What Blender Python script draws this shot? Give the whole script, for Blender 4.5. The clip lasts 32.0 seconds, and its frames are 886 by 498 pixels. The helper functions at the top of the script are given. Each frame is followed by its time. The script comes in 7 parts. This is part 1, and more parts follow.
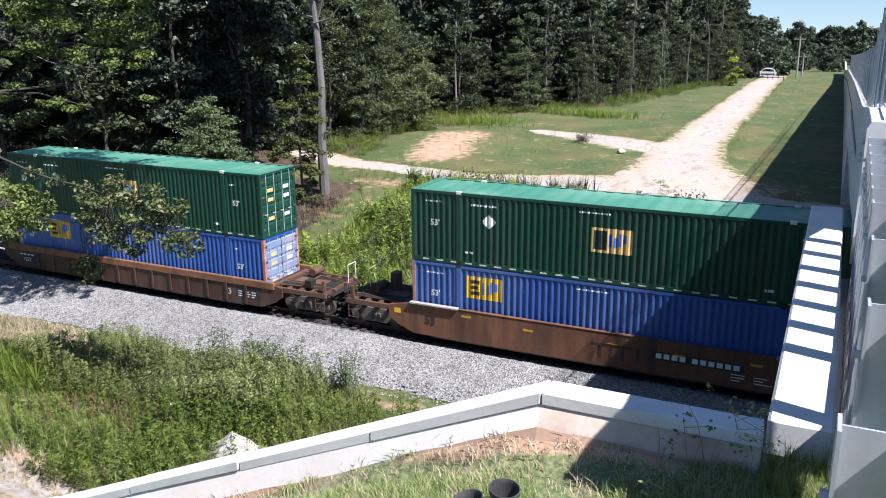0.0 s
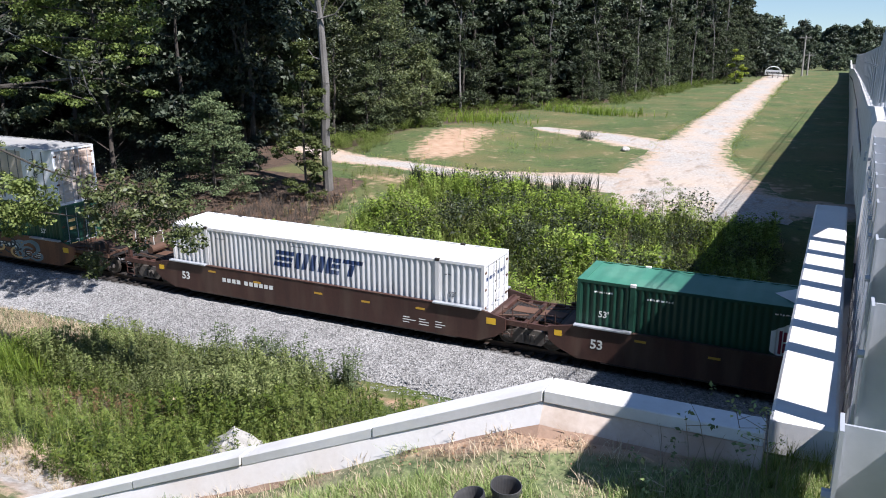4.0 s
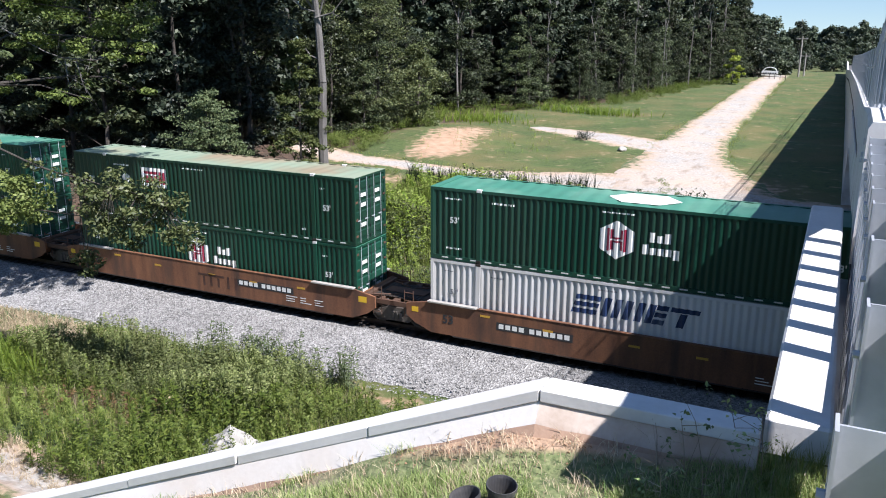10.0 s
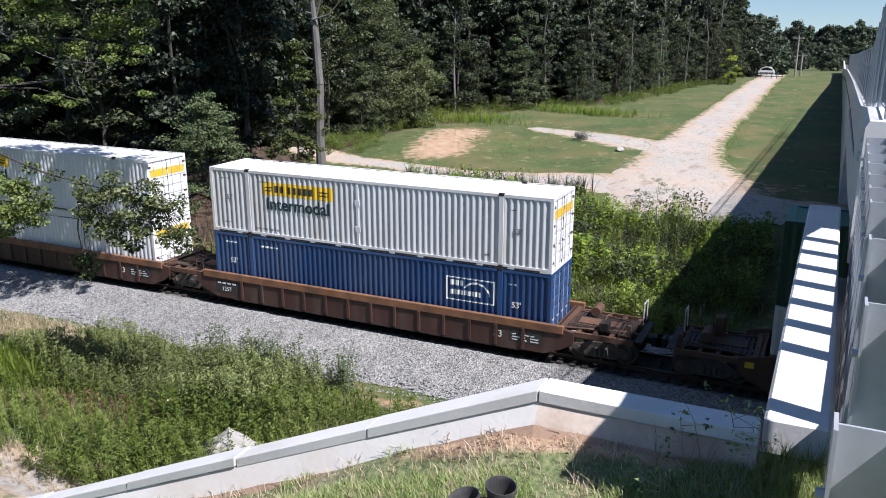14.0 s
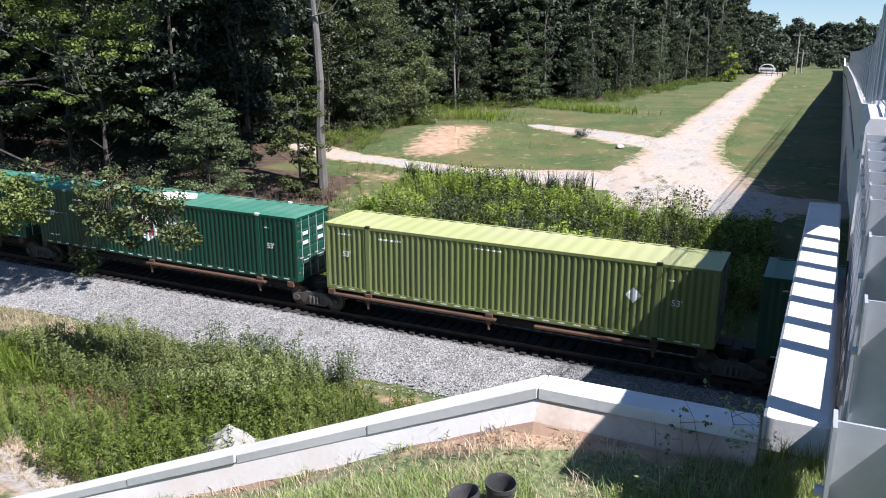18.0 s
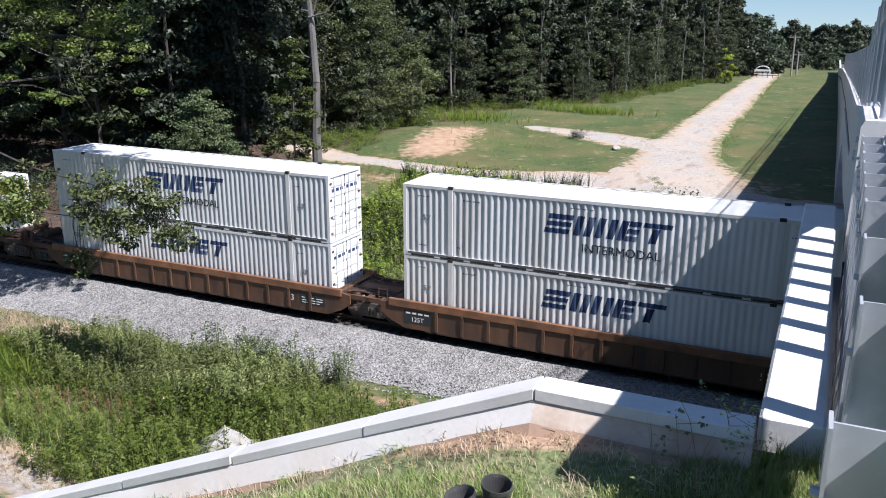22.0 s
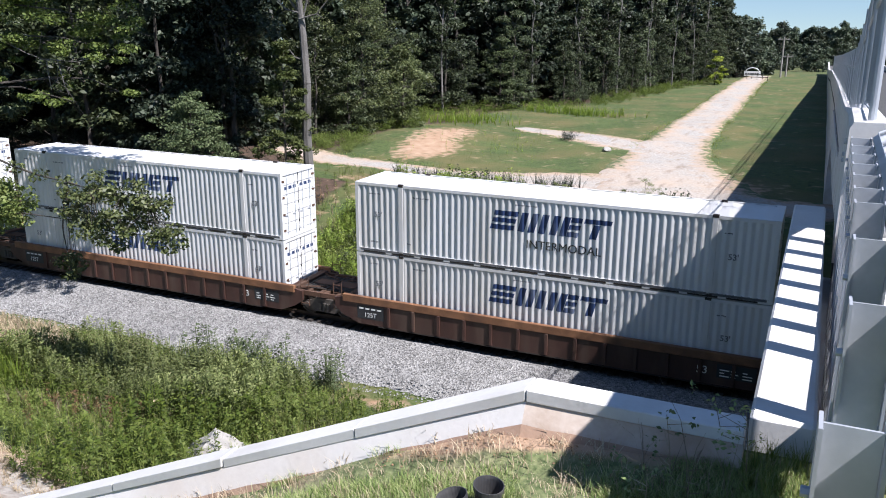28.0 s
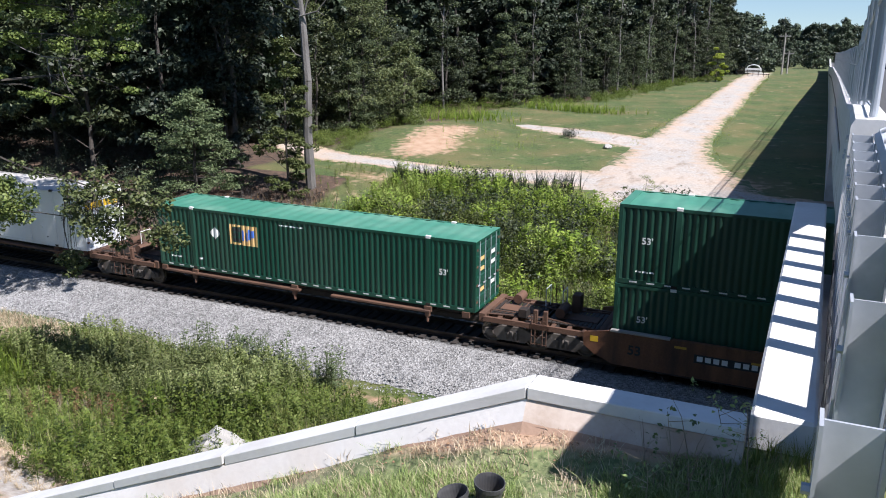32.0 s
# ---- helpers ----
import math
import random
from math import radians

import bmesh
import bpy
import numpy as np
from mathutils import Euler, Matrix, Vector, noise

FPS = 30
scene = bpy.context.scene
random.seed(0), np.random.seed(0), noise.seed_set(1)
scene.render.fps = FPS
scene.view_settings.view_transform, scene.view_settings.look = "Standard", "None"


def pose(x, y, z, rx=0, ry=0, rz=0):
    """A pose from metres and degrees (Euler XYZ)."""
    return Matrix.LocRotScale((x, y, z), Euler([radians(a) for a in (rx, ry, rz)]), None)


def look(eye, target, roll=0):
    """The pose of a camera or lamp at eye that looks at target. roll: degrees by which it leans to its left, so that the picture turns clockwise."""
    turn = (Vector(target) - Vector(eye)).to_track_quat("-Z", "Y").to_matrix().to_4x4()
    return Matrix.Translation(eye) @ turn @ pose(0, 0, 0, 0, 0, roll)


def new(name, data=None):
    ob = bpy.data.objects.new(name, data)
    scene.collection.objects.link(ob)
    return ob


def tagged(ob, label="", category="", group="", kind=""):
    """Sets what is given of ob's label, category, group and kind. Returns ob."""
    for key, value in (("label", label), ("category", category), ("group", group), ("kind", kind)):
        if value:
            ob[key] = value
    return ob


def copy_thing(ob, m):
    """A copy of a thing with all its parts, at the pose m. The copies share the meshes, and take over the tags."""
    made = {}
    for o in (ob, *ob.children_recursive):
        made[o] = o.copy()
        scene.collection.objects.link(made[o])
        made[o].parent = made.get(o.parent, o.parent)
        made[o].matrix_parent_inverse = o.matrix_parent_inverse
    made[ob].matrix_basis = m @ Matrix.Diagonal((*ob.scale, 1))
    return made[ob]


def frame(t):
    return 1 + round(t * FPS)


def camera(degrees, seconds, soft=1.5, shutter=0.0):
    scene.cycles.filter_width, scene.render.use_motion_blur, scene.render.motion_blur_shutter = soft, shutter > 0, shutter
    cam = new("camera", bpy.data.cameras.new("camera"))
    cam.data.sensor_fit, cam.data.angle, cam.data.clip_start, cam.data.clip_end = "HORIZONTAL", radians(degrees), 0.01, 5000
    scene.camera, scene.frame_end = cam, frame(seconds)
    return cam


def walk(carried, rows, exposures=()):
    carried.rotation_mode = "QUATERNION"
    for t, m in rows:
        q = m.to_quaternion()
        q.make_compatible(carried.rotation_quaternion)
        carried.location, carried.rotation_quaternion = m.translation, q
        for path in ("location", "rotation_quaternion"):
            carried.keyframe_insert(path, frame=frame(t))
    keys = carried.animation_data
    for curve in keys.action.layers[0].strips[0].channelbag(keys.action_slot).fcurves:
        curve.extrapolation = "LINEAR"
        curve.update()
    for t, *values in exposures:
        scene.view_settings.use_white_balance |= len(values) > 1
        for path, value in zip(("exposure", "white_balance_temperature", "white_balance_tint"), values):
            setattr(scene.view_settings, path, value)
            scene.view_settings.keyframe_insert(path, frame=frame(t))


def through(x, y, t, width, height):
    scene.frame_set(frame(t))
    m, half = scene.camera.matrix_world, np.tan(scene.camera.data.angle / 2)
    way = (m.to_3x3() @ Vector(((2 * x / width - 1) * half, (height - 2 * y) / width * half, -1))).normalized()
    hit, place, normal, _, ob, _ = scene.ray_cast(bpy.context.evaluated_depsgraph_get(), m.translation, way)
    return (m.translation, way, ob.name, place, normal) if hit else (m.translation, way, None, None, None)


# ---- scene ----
cam = camera(56.77, 32.0, soft=1.0)
EYE = (0.0, -29.6, 12.58)
# seconds, heading, pitch and roll of the phone
ROWS = [
    (0, 25.56, -15.48, 0.38), (0.5, 25.78, -15.63, 0.13), (1, 25.92, -15.75, -0.06), (1.5, 25.77, -15.87, 0.16), (2, 25.71, -15.91, 0.03),
    (2.5, 25.90, -15.83, -0.03), (3, 25.87, -15.73, 0.19), (3.5, 25.88, -15.67, 0.15), (5.5, 25.82, -15.85, -0.08), (6, 25.87, -15.72, 0.00),
    (6.5, 25.93, -15.75, 0.08), (7, 26.10, -15.72, 0.00), (7.5, 25.79, -15.68, 0.24), (8, 25.70, -15.54, 0.16), (8.5, 25.73, -15.47, -0.08),
    (9, 25.77, -15.54, 0.06), (9.5, 25.65, -15.64, -0.04), (10, 25.70, -15.75, -0.17), (10.5, 25.77, -15.69, 0.10), (11, 25.70, -15.48, 0.23),
    (11.5, 25.61, -15.70, 0.02), (12, 25.68, -15.65, 0.32), (12.5, 25.65, -15.66, 0.12), (13, 25.73, -15.76, -0.05), (13.5, 25.77, -15.65, 0.02),
    (14, 25.49, -15.67, 0.08), (14.5, 25.64, -15.67, 0.07), (16.5, 25.56, -15.84, 0.16), (17, 25.41, -15.71, 0.14), (17.5, 25.43, -15.88, 0.13),
    (18, 25.51, -15.88, 0.01), (18.5, 25.42, -15.62, 0.17), (19, 25.34, -15.78, 0.14), (19.5, 25.39, -15.82, 0.07), (20, 25.21, -15.78, 0.12),
    (20.5, 25.25, -15.95, -0.02), (21, 25.27, -15.91, -0.17), (21.5, 25.21, -15.86, -0.15), (22, 25.26, -15.79, -0.08), (22.5, 25.15, -15.86, -0.21),
    (23, 24.88, -15.70, -0.08), (23.5, 24.94, -15.78, -0.16), (24, 24.97, -15.75, -0.16), (24.5, 24.91, -15.62, -0.16), (25, 24.82, -15.64, -0.13),
    (25.5, 24.77, -15.57, -0.32), (27.5, 24.57, -15.51, -0.06), (28, 24.65, -15.68, -0.14), (28.5, 24.82, -15.85, -0.25), (29, 24.66, -15.65, -0.03),
    (29.5, 24.69, -15.68, 0.18), (30, 24.71, -15.71, 0.11), (30.5, 24.66, -15.61, 0.05), (31, 24.65, -15.64, 0.08), (31.5, 24.68, -15.83, -0.10),
    (32, 24.70, -15.87, -0.10),
]
# the phone's own brightening and darkening, in stops
GAIN = [(0, 1.06), (2, 1.07), (3, 0.95), (7, 0.88), (8, 0.9), (9, 0.95), (10, 1.02), (12, 1.0), (13, 0.9), (14, 0.75), (16, 0.91), (18, 0.98), (20, 0.98), (21, 0.92), (22, 0.81), (23, 0.74), (25, 0.8), (28, 0.86), (30, 0.79), (32, 0.89)]
walk(cam, [(t, pose(*EYE, 90 + pitch, roll, yaw)) for t, yaw, pitch, roll in ROWS], [(t, e, 6400, 13) for t, e in GAIN])

# ---- light ----
SUN = Vector((1.0, -0.28, 1.34)).normalized()
world = bpy.data.worlds.new("sky")
scene.world = world
world.use_nodes = True
sky = world.node_tree.nodes.new("ShaderNodeTexSky")
sky.sky_type, sky.sun_disc = "NISHITA", False
sky.sun_elevation, sky.sun_rotation = math.asin(SUN.z), math.atan2(SUN.x, SUN.y)
sky.altitude, sky.air_density, sky.dust_density, sky.ozone_density = 300, 1.0, 0.0, 4.5
back = world.node_tree.nodes["Background"]
back.inputs[1].default_value = 0.068
world.node_tree.links.new(sky.outputs[0], back.inputs[0])
# clear air: the sky near the horizon takes its colour from a little higher up
where = world.node_tree.nodes.new("ShaderNodeTexCoord")
lift = world.node_tree.nodes.new("ShaderNodeVectorMath")
lift.inputs[1].default_value = (0, 0, 0.07)
world.node_tree.links.new(where.outputs["Generated"], lift.inputs[0])
unit = world.node_tree.nodes.new("ShaderNodeVectorMath")
unit.operation = "NORMALIZE"
world.node_tree.links.new(lift.outputs[0], unit.inputs[0])
world.node_tree.links.new(unit.outputs[0], sky.inputs[0])
sun = new("sun", bpy.data.lights.new("sun", "SUN"))
sun.data.energy, sun.data.angle, sun.data.color = 5.0, radians(0.53), (1.0, 0.972, 0.97)
sun.matrix_world = look((40, -20, 60), Vector((40, -20, 60)) - SUN)
scene.view_settings.exposure = 0.95


# ---- materials ----
def material(name, a, b, rough=0.6, metal=0.0, scale=3.0, fine=40.0, bump=0.15, dirt=None, dirt_amount=0.4, spread=0.0,
             streak=1.0, depth=0.01):
    """Two colours mixed by a coarse noise, grain by a fine one, dirt in blotches, spread from object to object."""
    m = bpy.data.materials.new(name)
    m.use_nodes = True
    nt = m.node_tree
    n, link = nt.nodes, nt.links.new
    p = n["Principled BSDF"]
    tc = n.new("ShaderNodeTexCoord")
    mp = n.new("ShaderNodeMapping")
    mp.inputs["Scale"].default_value = (1, 1, streak)
    link(tc.outputs["Object"], mp.inputs[0])
    big = n.new("ShaderNodeTexNoise")
    big.inputs["Scale"].default_value, big.inputs["Detail"].default_value = scale, 5
    link(mp.outputs[0], big.inputs["Vector"])
    small = n.new("ShaderNodeTexNoise")
    small.inputs["Scale"].default_value, small.inputs["Detail"].default_value = fine, 3
    link(tc.outputs["Object"], small.inputs["Vector"])
    mix = n.new("ShaderNodeMix")
    mix.data_type = "RGBA"
    mix.inputs[6].default_value, mix.inputs[7].default_value = (*a, 1), (*b, 1)
    add = n.new("ShaderNodeMath")
    add.operation, add.use_clamp = "MULTIPLY_ADD", True
    link(small.outputs[0], add.inputs[0])
    add.inputs[1].default_value = 0.8
    sub = n.new("ShaderNodeMath")
    sub.operation = "MULTIPLY_ADD"
    link(big.outputs[0], sub.inputs[0])
    sub.inputs[1].default_value, sub.inputs[2].default_value = 1.8, -0.8
    link(sub.outputs[0], add.inputs[2])
    link(add.outputs[0], mix.inputs[0])
    out = mix.outputs[2]
    if dirt:
        blot = n.new("ShaderNodeTexNoise")
        blot.inputs["Scale"].default_value, blot.inputs["Detail"].default_value = scale * 0.6, 8
        link(mp.outputs[0], blot.inputs["Vector"])
        ramp = n.new("ShaderNodeValToRGB")
        ramp.color_ramp.elements[0].position, ramp.color_ramp.elements[1].position = 0.5, 0.68
        ramp.color_ramp.elements[0].color = (0, 0, 0, 1)
        ramp.color_ramp.elements[1].color = (dirt_amount,) * 3 + (1,)
        link(blot.outputs[0], ramp.inputs[0])
        md = n.new("ShaderNodeMix")
        md.data_type = "RGBA"
        md.inputs[7].default_value = (*dirt, 1)
        link(ramp.outputs[0], md.inputs[0])
        link(out, md.inputs[6])
        out = md.outputs[2]
    if spread:
        info = n.new("ShaderNodeObjectInfo")
        hsv = n.new("ShaderNodeHueSaturation")
        ma = n.new("ShaderNodeMath")
        ma.operation = "MULTIPLY_ADD"
        link(info.outputs["Random"], ma.inputs[0])
        ma.inputs[1].default_value, ma.inputs[2].default_value = spread, 1 - spread / 2
        link(ma.outputs[0], hsv.inputs["Value"])
        link(out, hsv.inputs["Color"])
        out = hsv.outputs[0]
    link(out, p.inputs["Base Color"])
    p.inputs["Roughness"].default_value, p.inputs["Metallic"].default_value = rough, metal
    if bump:
        bp = n.new("ShaderNodeBump")
        bp.inputs["Strength"].default_value, bp.inputs["Distance"].default_value = bump, depth
        link(small.outputs[0], bp.inputs["Height"])
        link(bp.outputs[0], p.inputs["Normal"])
    return m


def leafy(name, a, b, c, through=0.28, rough=0.6):
    """Leaves and blades: the colour varies from one to the next, and light comes through them."""
    m = bpy.data.materials.new(name)
    m.use_nodes = True
    nt = m.node_tree
    n, link = nt.nodes, nt.links.new
    p = n["Principled BSDF"]
    geo = n.new("ShaderNodeNewGeometry")
    info = n.new("ShaderNodeObjectInfo")
    ramp = n.new("ShaderNodeValToRGB")
    e = ramp.color_ramp.elements
    e[0].color, e[1].color = (*a, 1), (*c, 1)
    mid = e.new(0.55)
    mid.color = (*b, 1)
    link(geo.outputs["Random Per Island"], ramp.inputs[0])
    hsv = n.new("ShaderNodeHueSaturation")
    ma = n.new("ShaderNodeMath")
    ma.operation = "MULTIPLY_ADD"
    link(info.outputs["Random"], ma.inputs[0])
    ma.inputs[1].default_value, ma.inputs[2].default_value = 0.9, 0.6
    link(ma.outputs[0], hsv.inputs["Value"])
    link(ramp.outputs[0], hsv.inputs["Color"])
    link(hsv.outputs[0], p.inputs["Base Color"])
    p.inputs["Roughness"].default_value = rough
    p.inputs["Specular IOR Level"].default_value = 0.35
    tl = n.new("ShaderNodeBsdfTranslucent")
    link(hsv.outputs[0], tl.inputs["Color"])
    ms = n.new("ShaderNodeMixShader")
    ms.inputs[0].default_value = through
    link(p.outputs[0], ms.inputs[1])
    link(tl.outputs[0], ms.inputs[2])
    link(ms.outputs[0], n["Material Output"].inputs[0])
    return m


M = {}
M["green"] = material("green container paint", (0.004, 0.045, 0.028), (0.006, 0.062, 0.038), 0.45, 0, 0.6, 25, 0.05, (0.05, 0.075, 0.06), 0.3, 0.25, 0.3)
# roof green, several times lighter than the wall green
M["green_roof"] = material("paler green roof paint", (0.04, 0.17, 0.115), (0.06, 0.215, 0.15), 0.55, 0, 0.5, 20, 0.05, (0.2, 0.33, 0.25), 0.5, 0.2)
M["dark_green"] = material("dark green container paint", (0.004, 0.032, 0.019), (0.006, 0.045, 0.027), 0.45, 0, 0.6, 25, 0.05, (0.04, 0.05, 0.04), 0.3, 0.2, 0.3)
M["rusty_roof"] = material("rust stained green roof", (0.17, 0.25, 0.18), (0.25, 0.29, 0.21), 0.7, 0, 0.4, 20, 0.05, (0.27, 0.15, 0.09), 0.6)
M["blue"] = material("blue container paint", (0.02, 0.075, 0.3), (0.035, 0.11, 0.38), 0.5, 0, 0.6, 25, 0.05, (0.14, 0.2, 0.36), 0.4, 0.2, 0.3)
M["navy"] = material("navy container paint", (0.015, 0.05, 0.15), (0.02, 0.07, 0.2), 0.5, 0, 0.6, 25, 0.05, (0.1, 0.14, 0.22), 0.35, 0.2, 0.3)
M["white"] = material("white container paint", (0.63, 0.64, 0.65), (0.73, 0.735, 0.74), 0.45, 0, 0.8, 25, 0.05, (0.46, 0.42, 0.36), 0.45, 0.12, 0.25)
M["white_roof"] = material("white roof paint", (0.6, 0.61, 0.61), (0.68, 0.69, 0.69), 0.5, 0, 0.4, 20, 0.03, (0.5, 0.46, 0.4), 0.3, 0.1)
M["silver"] = material("weathered aluminium sheet", (0.62, 0.64, 0.67), (0.7, 0.72, 0.75), 0.5, 0.0, 0.5, 25, 0.06, (0.5, 0.46, 0.4), 0.45, 0.1, 0.4)
M["faded"] = material("brown stained sheet", (0.42, 0.36, 0.29), (0.52, 0.46, 0.39), 0.6, 0, 0.8, 25, 0.05, (0.36, 0.28, 0.21), 0.6, 0, 0.3)
M["rusty_door"] = material("rust streaked door sheet", (0.42, 0.36, 0.31), (0.58, 0.54, 0.49), 0.6, 0, 1.2, 25, 0.1, (0.3, 0.16, 0.1), 0.8, 0, 0.3)
M["rail_grey"] = material("dark grey container rail", (0.07, 0.075, 0.085), (0.13, 0.135, 0.145), 0.6, 0, 1.5, 25, 0.1, (0.3, 0.3, 0.3), 0.5)
M["mark_grey"] = material("faded grey marking paint", (0.13, 0.14, 0.16), (0.22, 0.23, 0.25), 0.6, 0, 2, 40, 0.0)
M["faded_red"] = material("faded red post paint", (0.3, 0.13, 0.11), (0.42, 0.22, 0.19), 0.6, 0, 1.5, 25, 0.1, (0.45, 0.36, 0.34), 0.6)
M["faded_blue"] = material("sun bleached blue door paint", (0.09, 0.17, 0.36), (0.16, 0.26, 0.44), 0.6, 0, 0.9, 25, 0.1, (0.4, 0.36, 0.38), 0.6, 0.1, 0.4)
M["pale_grey_roof"] = material("dusty pale grey roof sheet", (0.4, 0.39, 0.37), (0.48, 0.47, 0.45), 0.6, 0, 0.5, 20, 0.05, (0.36, 0.33, 0.29), 0.5)
M["grey_roof"] = material("weathered grey roof sheet", (0.27, 0.27, 0.265), (0.35, 0.35, 0.34), 0.6, 0, 0.5, 20, 0.05, (0.42, 0.4, 0.36), 0.6)
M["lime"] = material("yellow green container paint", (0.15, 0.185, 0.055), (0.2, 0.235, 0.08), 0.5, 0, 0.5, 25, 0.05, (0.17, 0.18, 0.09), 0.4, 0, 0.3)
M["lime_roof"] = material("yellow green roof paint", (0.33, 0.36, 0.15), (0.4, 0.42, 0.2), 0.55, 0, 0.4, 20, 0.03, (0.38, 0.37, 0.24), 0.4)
M["olive"] = material("olive container paint", (0.09, 0.13, 0.05), (0.12, 0.17, 0.07), 0.5, 0, 0.5, 25, 0.05, (0.14, 0.14, 0.09), 0.4, 0, 0.3)
M["orange_brown"] = material("orange brown car paint", (0.085, 0.036, 0.022), (0.24, 0.105, 0.05), 0.7, 0, 2.0, 18, 0.12, (0.045, 0.028, 0.022), 0.85, 0.3, 0.18)
M["brown"] = material("brown car paint", (0.038, 0.017, 0.013), (0.075, 0.033, 0.024), 0.6, 0, 2.0, 18, 0.1, (0.1, 0.07, 0.052), 0.6, 0.25, 0.2)
M["rust"] = material("rusted steel", (0.08, 0.042, 0.028), (0.13, 0.068, 0.042), 0.8, 0.1, 1.2, 30, 0.25, (0.06, 0.035, 0.025), 0.7, 0.3)
M["tan_brown"] = material("faded yellow brown car paint", (0.06, 0.031, 0.019), (0.135, 0.068, 0.036), 0.65, 0, 2.0, 18, 0.12, (0.04, 0.025, 0.02), 0.8, 0.25, 0.25)
M["chord"] = material("rusted orange top chord", (0.14, 0.065, 0.033), (0.26, 0.125, 0.062), 0.7, 0, 2.0, 20, 0.1, (0.1, 0.05, 0.03), 0.8)
M["under"] = material("oily dark steel", (0.014, 0.012, 0.011), (0.032, 0.027, 0.024), 0.7, 0.2, 2, 30, 0.2, (0.06, 0.038, 0.026), 0.6)
M["wheel"] = material("worn wheel steel", (0.06, 0.052, 0.046), (0.11, 0.095, 0.08), 0.55, 0.5, 3, 30, 0.15)
M["truck_steel"] = material("dusty cast steel", (0.06, 0.054, 0.048), (0.125, 0.112, 0.1), 0.75, 0.1, 3, 30, 0.2, (0.05, 0.035, 0.028), 0.6)
M["rail"] = material("rail steel", (0.07, 0.05, 0.04), (0.12, 0.09, 0.075), 0.45, 0.6, 3, 30, 0.15)
M["tie"] = material("weathered timber tie", (0.016, 0.013, 0.011), (0.035, 0.029, 0.025), 0.9, 0, 4, 60, 0.4)
M["post_white"] = material("white casting paint", (0.62, 0.62, 0.6), (0.72, 0.72, 0.7), 0.6, 0, 3, 30, 0.1)
M["mark_white"] = material("white marking paint", (0.66, 0.68, 0.66), (0.75, 0.76, 0.74), 0.6, 0, 2, 40, 0.0)
M["mark_black"] = material("black marking paint", (0.02, 0.022, 0.025), (0.03, 0.033, 0.036), 0.6, 0, 2, 40, 0.0)
M["mark_navy"] = material("navy marking paint", (0.012, 0.03, 0.09), (0.018, 0.04, 0.115), 0.6, 0, 2, 40, 0.0, (0.2, 0.24, 0.32), 0.5)
M["mark_teal"] = material("dark teal marking paint", (0.008, 0.03, 0.035), (0.012, 0.04, 0.045), 0.6, 0, 2, 40, 0.0)
M["mark_yellow"] = material("yellow marking paint", (0.66, 0.4, 0.02), (0.74, 0.47, 0.035), 0.6, 0, 2, 40, 0.0, (0.4, 0.26, 0.06), 0.5)
M["reflector"] = material("dirty yellow reflector", (0.42, 0.24, 0.03), (0.6, 0.36, 0.05), 0.5, 0, 3, 40, 0.0, (0.2, 0.12, 0.05), 0.6)
M["mark_gold"] = material("faded gold marking paint", (0.62, 0.4, 0.15), (0.7, 0.47, 0.2), 0.6, 0, 2, 40, 0.0)
M["mark_red"] = material("dark red marking paint", (0.2, 0.015, 0.04), (0.26, 0.02, 0.05), 0.6, 0, 2, 40, 0.0)
M["mark_blue"] = material("blue marking paint", (0.05, 0.14, 0.5), (0.07, 0.18, 0.6), 0.6, 0, 2, 40, 0.0)
M["graffiti"] = material("grey blue spray paint", (0.09, 0.15, 0.19), (0.2, 0.26, 0.29), 0.6, 0, 1, 20, 0.0)
M["graffiti_dark"] = material("dark spray paint", (0.015, 0.02, 0.03), (0.03, 0.04, 0.055), 0.6, 0, 1, 20, 0.0)
M["concrete"] = material("sunlit cast concrete", (0.58, 0.575, 0.56), (0.69, 0.68, 0.665), 0.85, 0, 2.0, 35, 0.15, (0.45, 0.42, 0.37), 0.7)
M["clay_concrete"] = material("clay stained concrete", (0.6, 0.575, 0.545), (0.7, 0.675, 0.65), 0.85, 0, 1.6, 30, 0.15, (0.55, 0.46, 0.38), 0.6)
M["clay_face"] = material("clay smeared concrete face", (0.4, 0.31, 0.245), (0.6, 0.52, 0.455), 0.85, 0, 2.2, 30, 0.15, (0.34, 0.22, 0.15), 0.8)
M["clay_damp"] = material("damp clay stain on concrete", (0.3, 0.19, 0.13), (0.42, 0.29, 0.21), 0.9, 0, 3, 40, 0.2, (0.22, 0.14, 0.1), 0.6)
M["galv"] = material("galvanised steel", (0.4, 0.43, 0.47), (0.5, 0.53, 0.57), 0.5, 0.35, 2.5, 30, 0.1, (0.3, 0.3, 0.3), 0.4)
M["asphalt"] = material("asphalt", (0.05, 0.05, 0.05), (0.07, 0.07, 0.07), 0.9, 0, 2, 60, 0.4)
M["bark"] = material("grey brown bark", (0.036, 0.031, 0.026), (0.085, 0.074, 0.063), 0.9, 0, 1.5, 14, 0.7, spread=0.3, depth=0.05)
M["plastic"] = material("black nursery pot plastic", (0.035, 0.035, 0.037), (0.06, 0.06, 0.062), 0.5, 0, 6, 60, 0.1, (0.24, 0.22, 0.19), 0.5)
M["soil"] = material("potting soil", (0.05, 0.035, 0.025), (0.1, 0.07, 0.05), 0.95, 0, 9, 60, 0.6)
M["stone"] = material("pale field stone", (0.27, 0.26, 0.24), (0.38, 0.365, 0.34), 0.9, 0, 3, 30, 0.5)
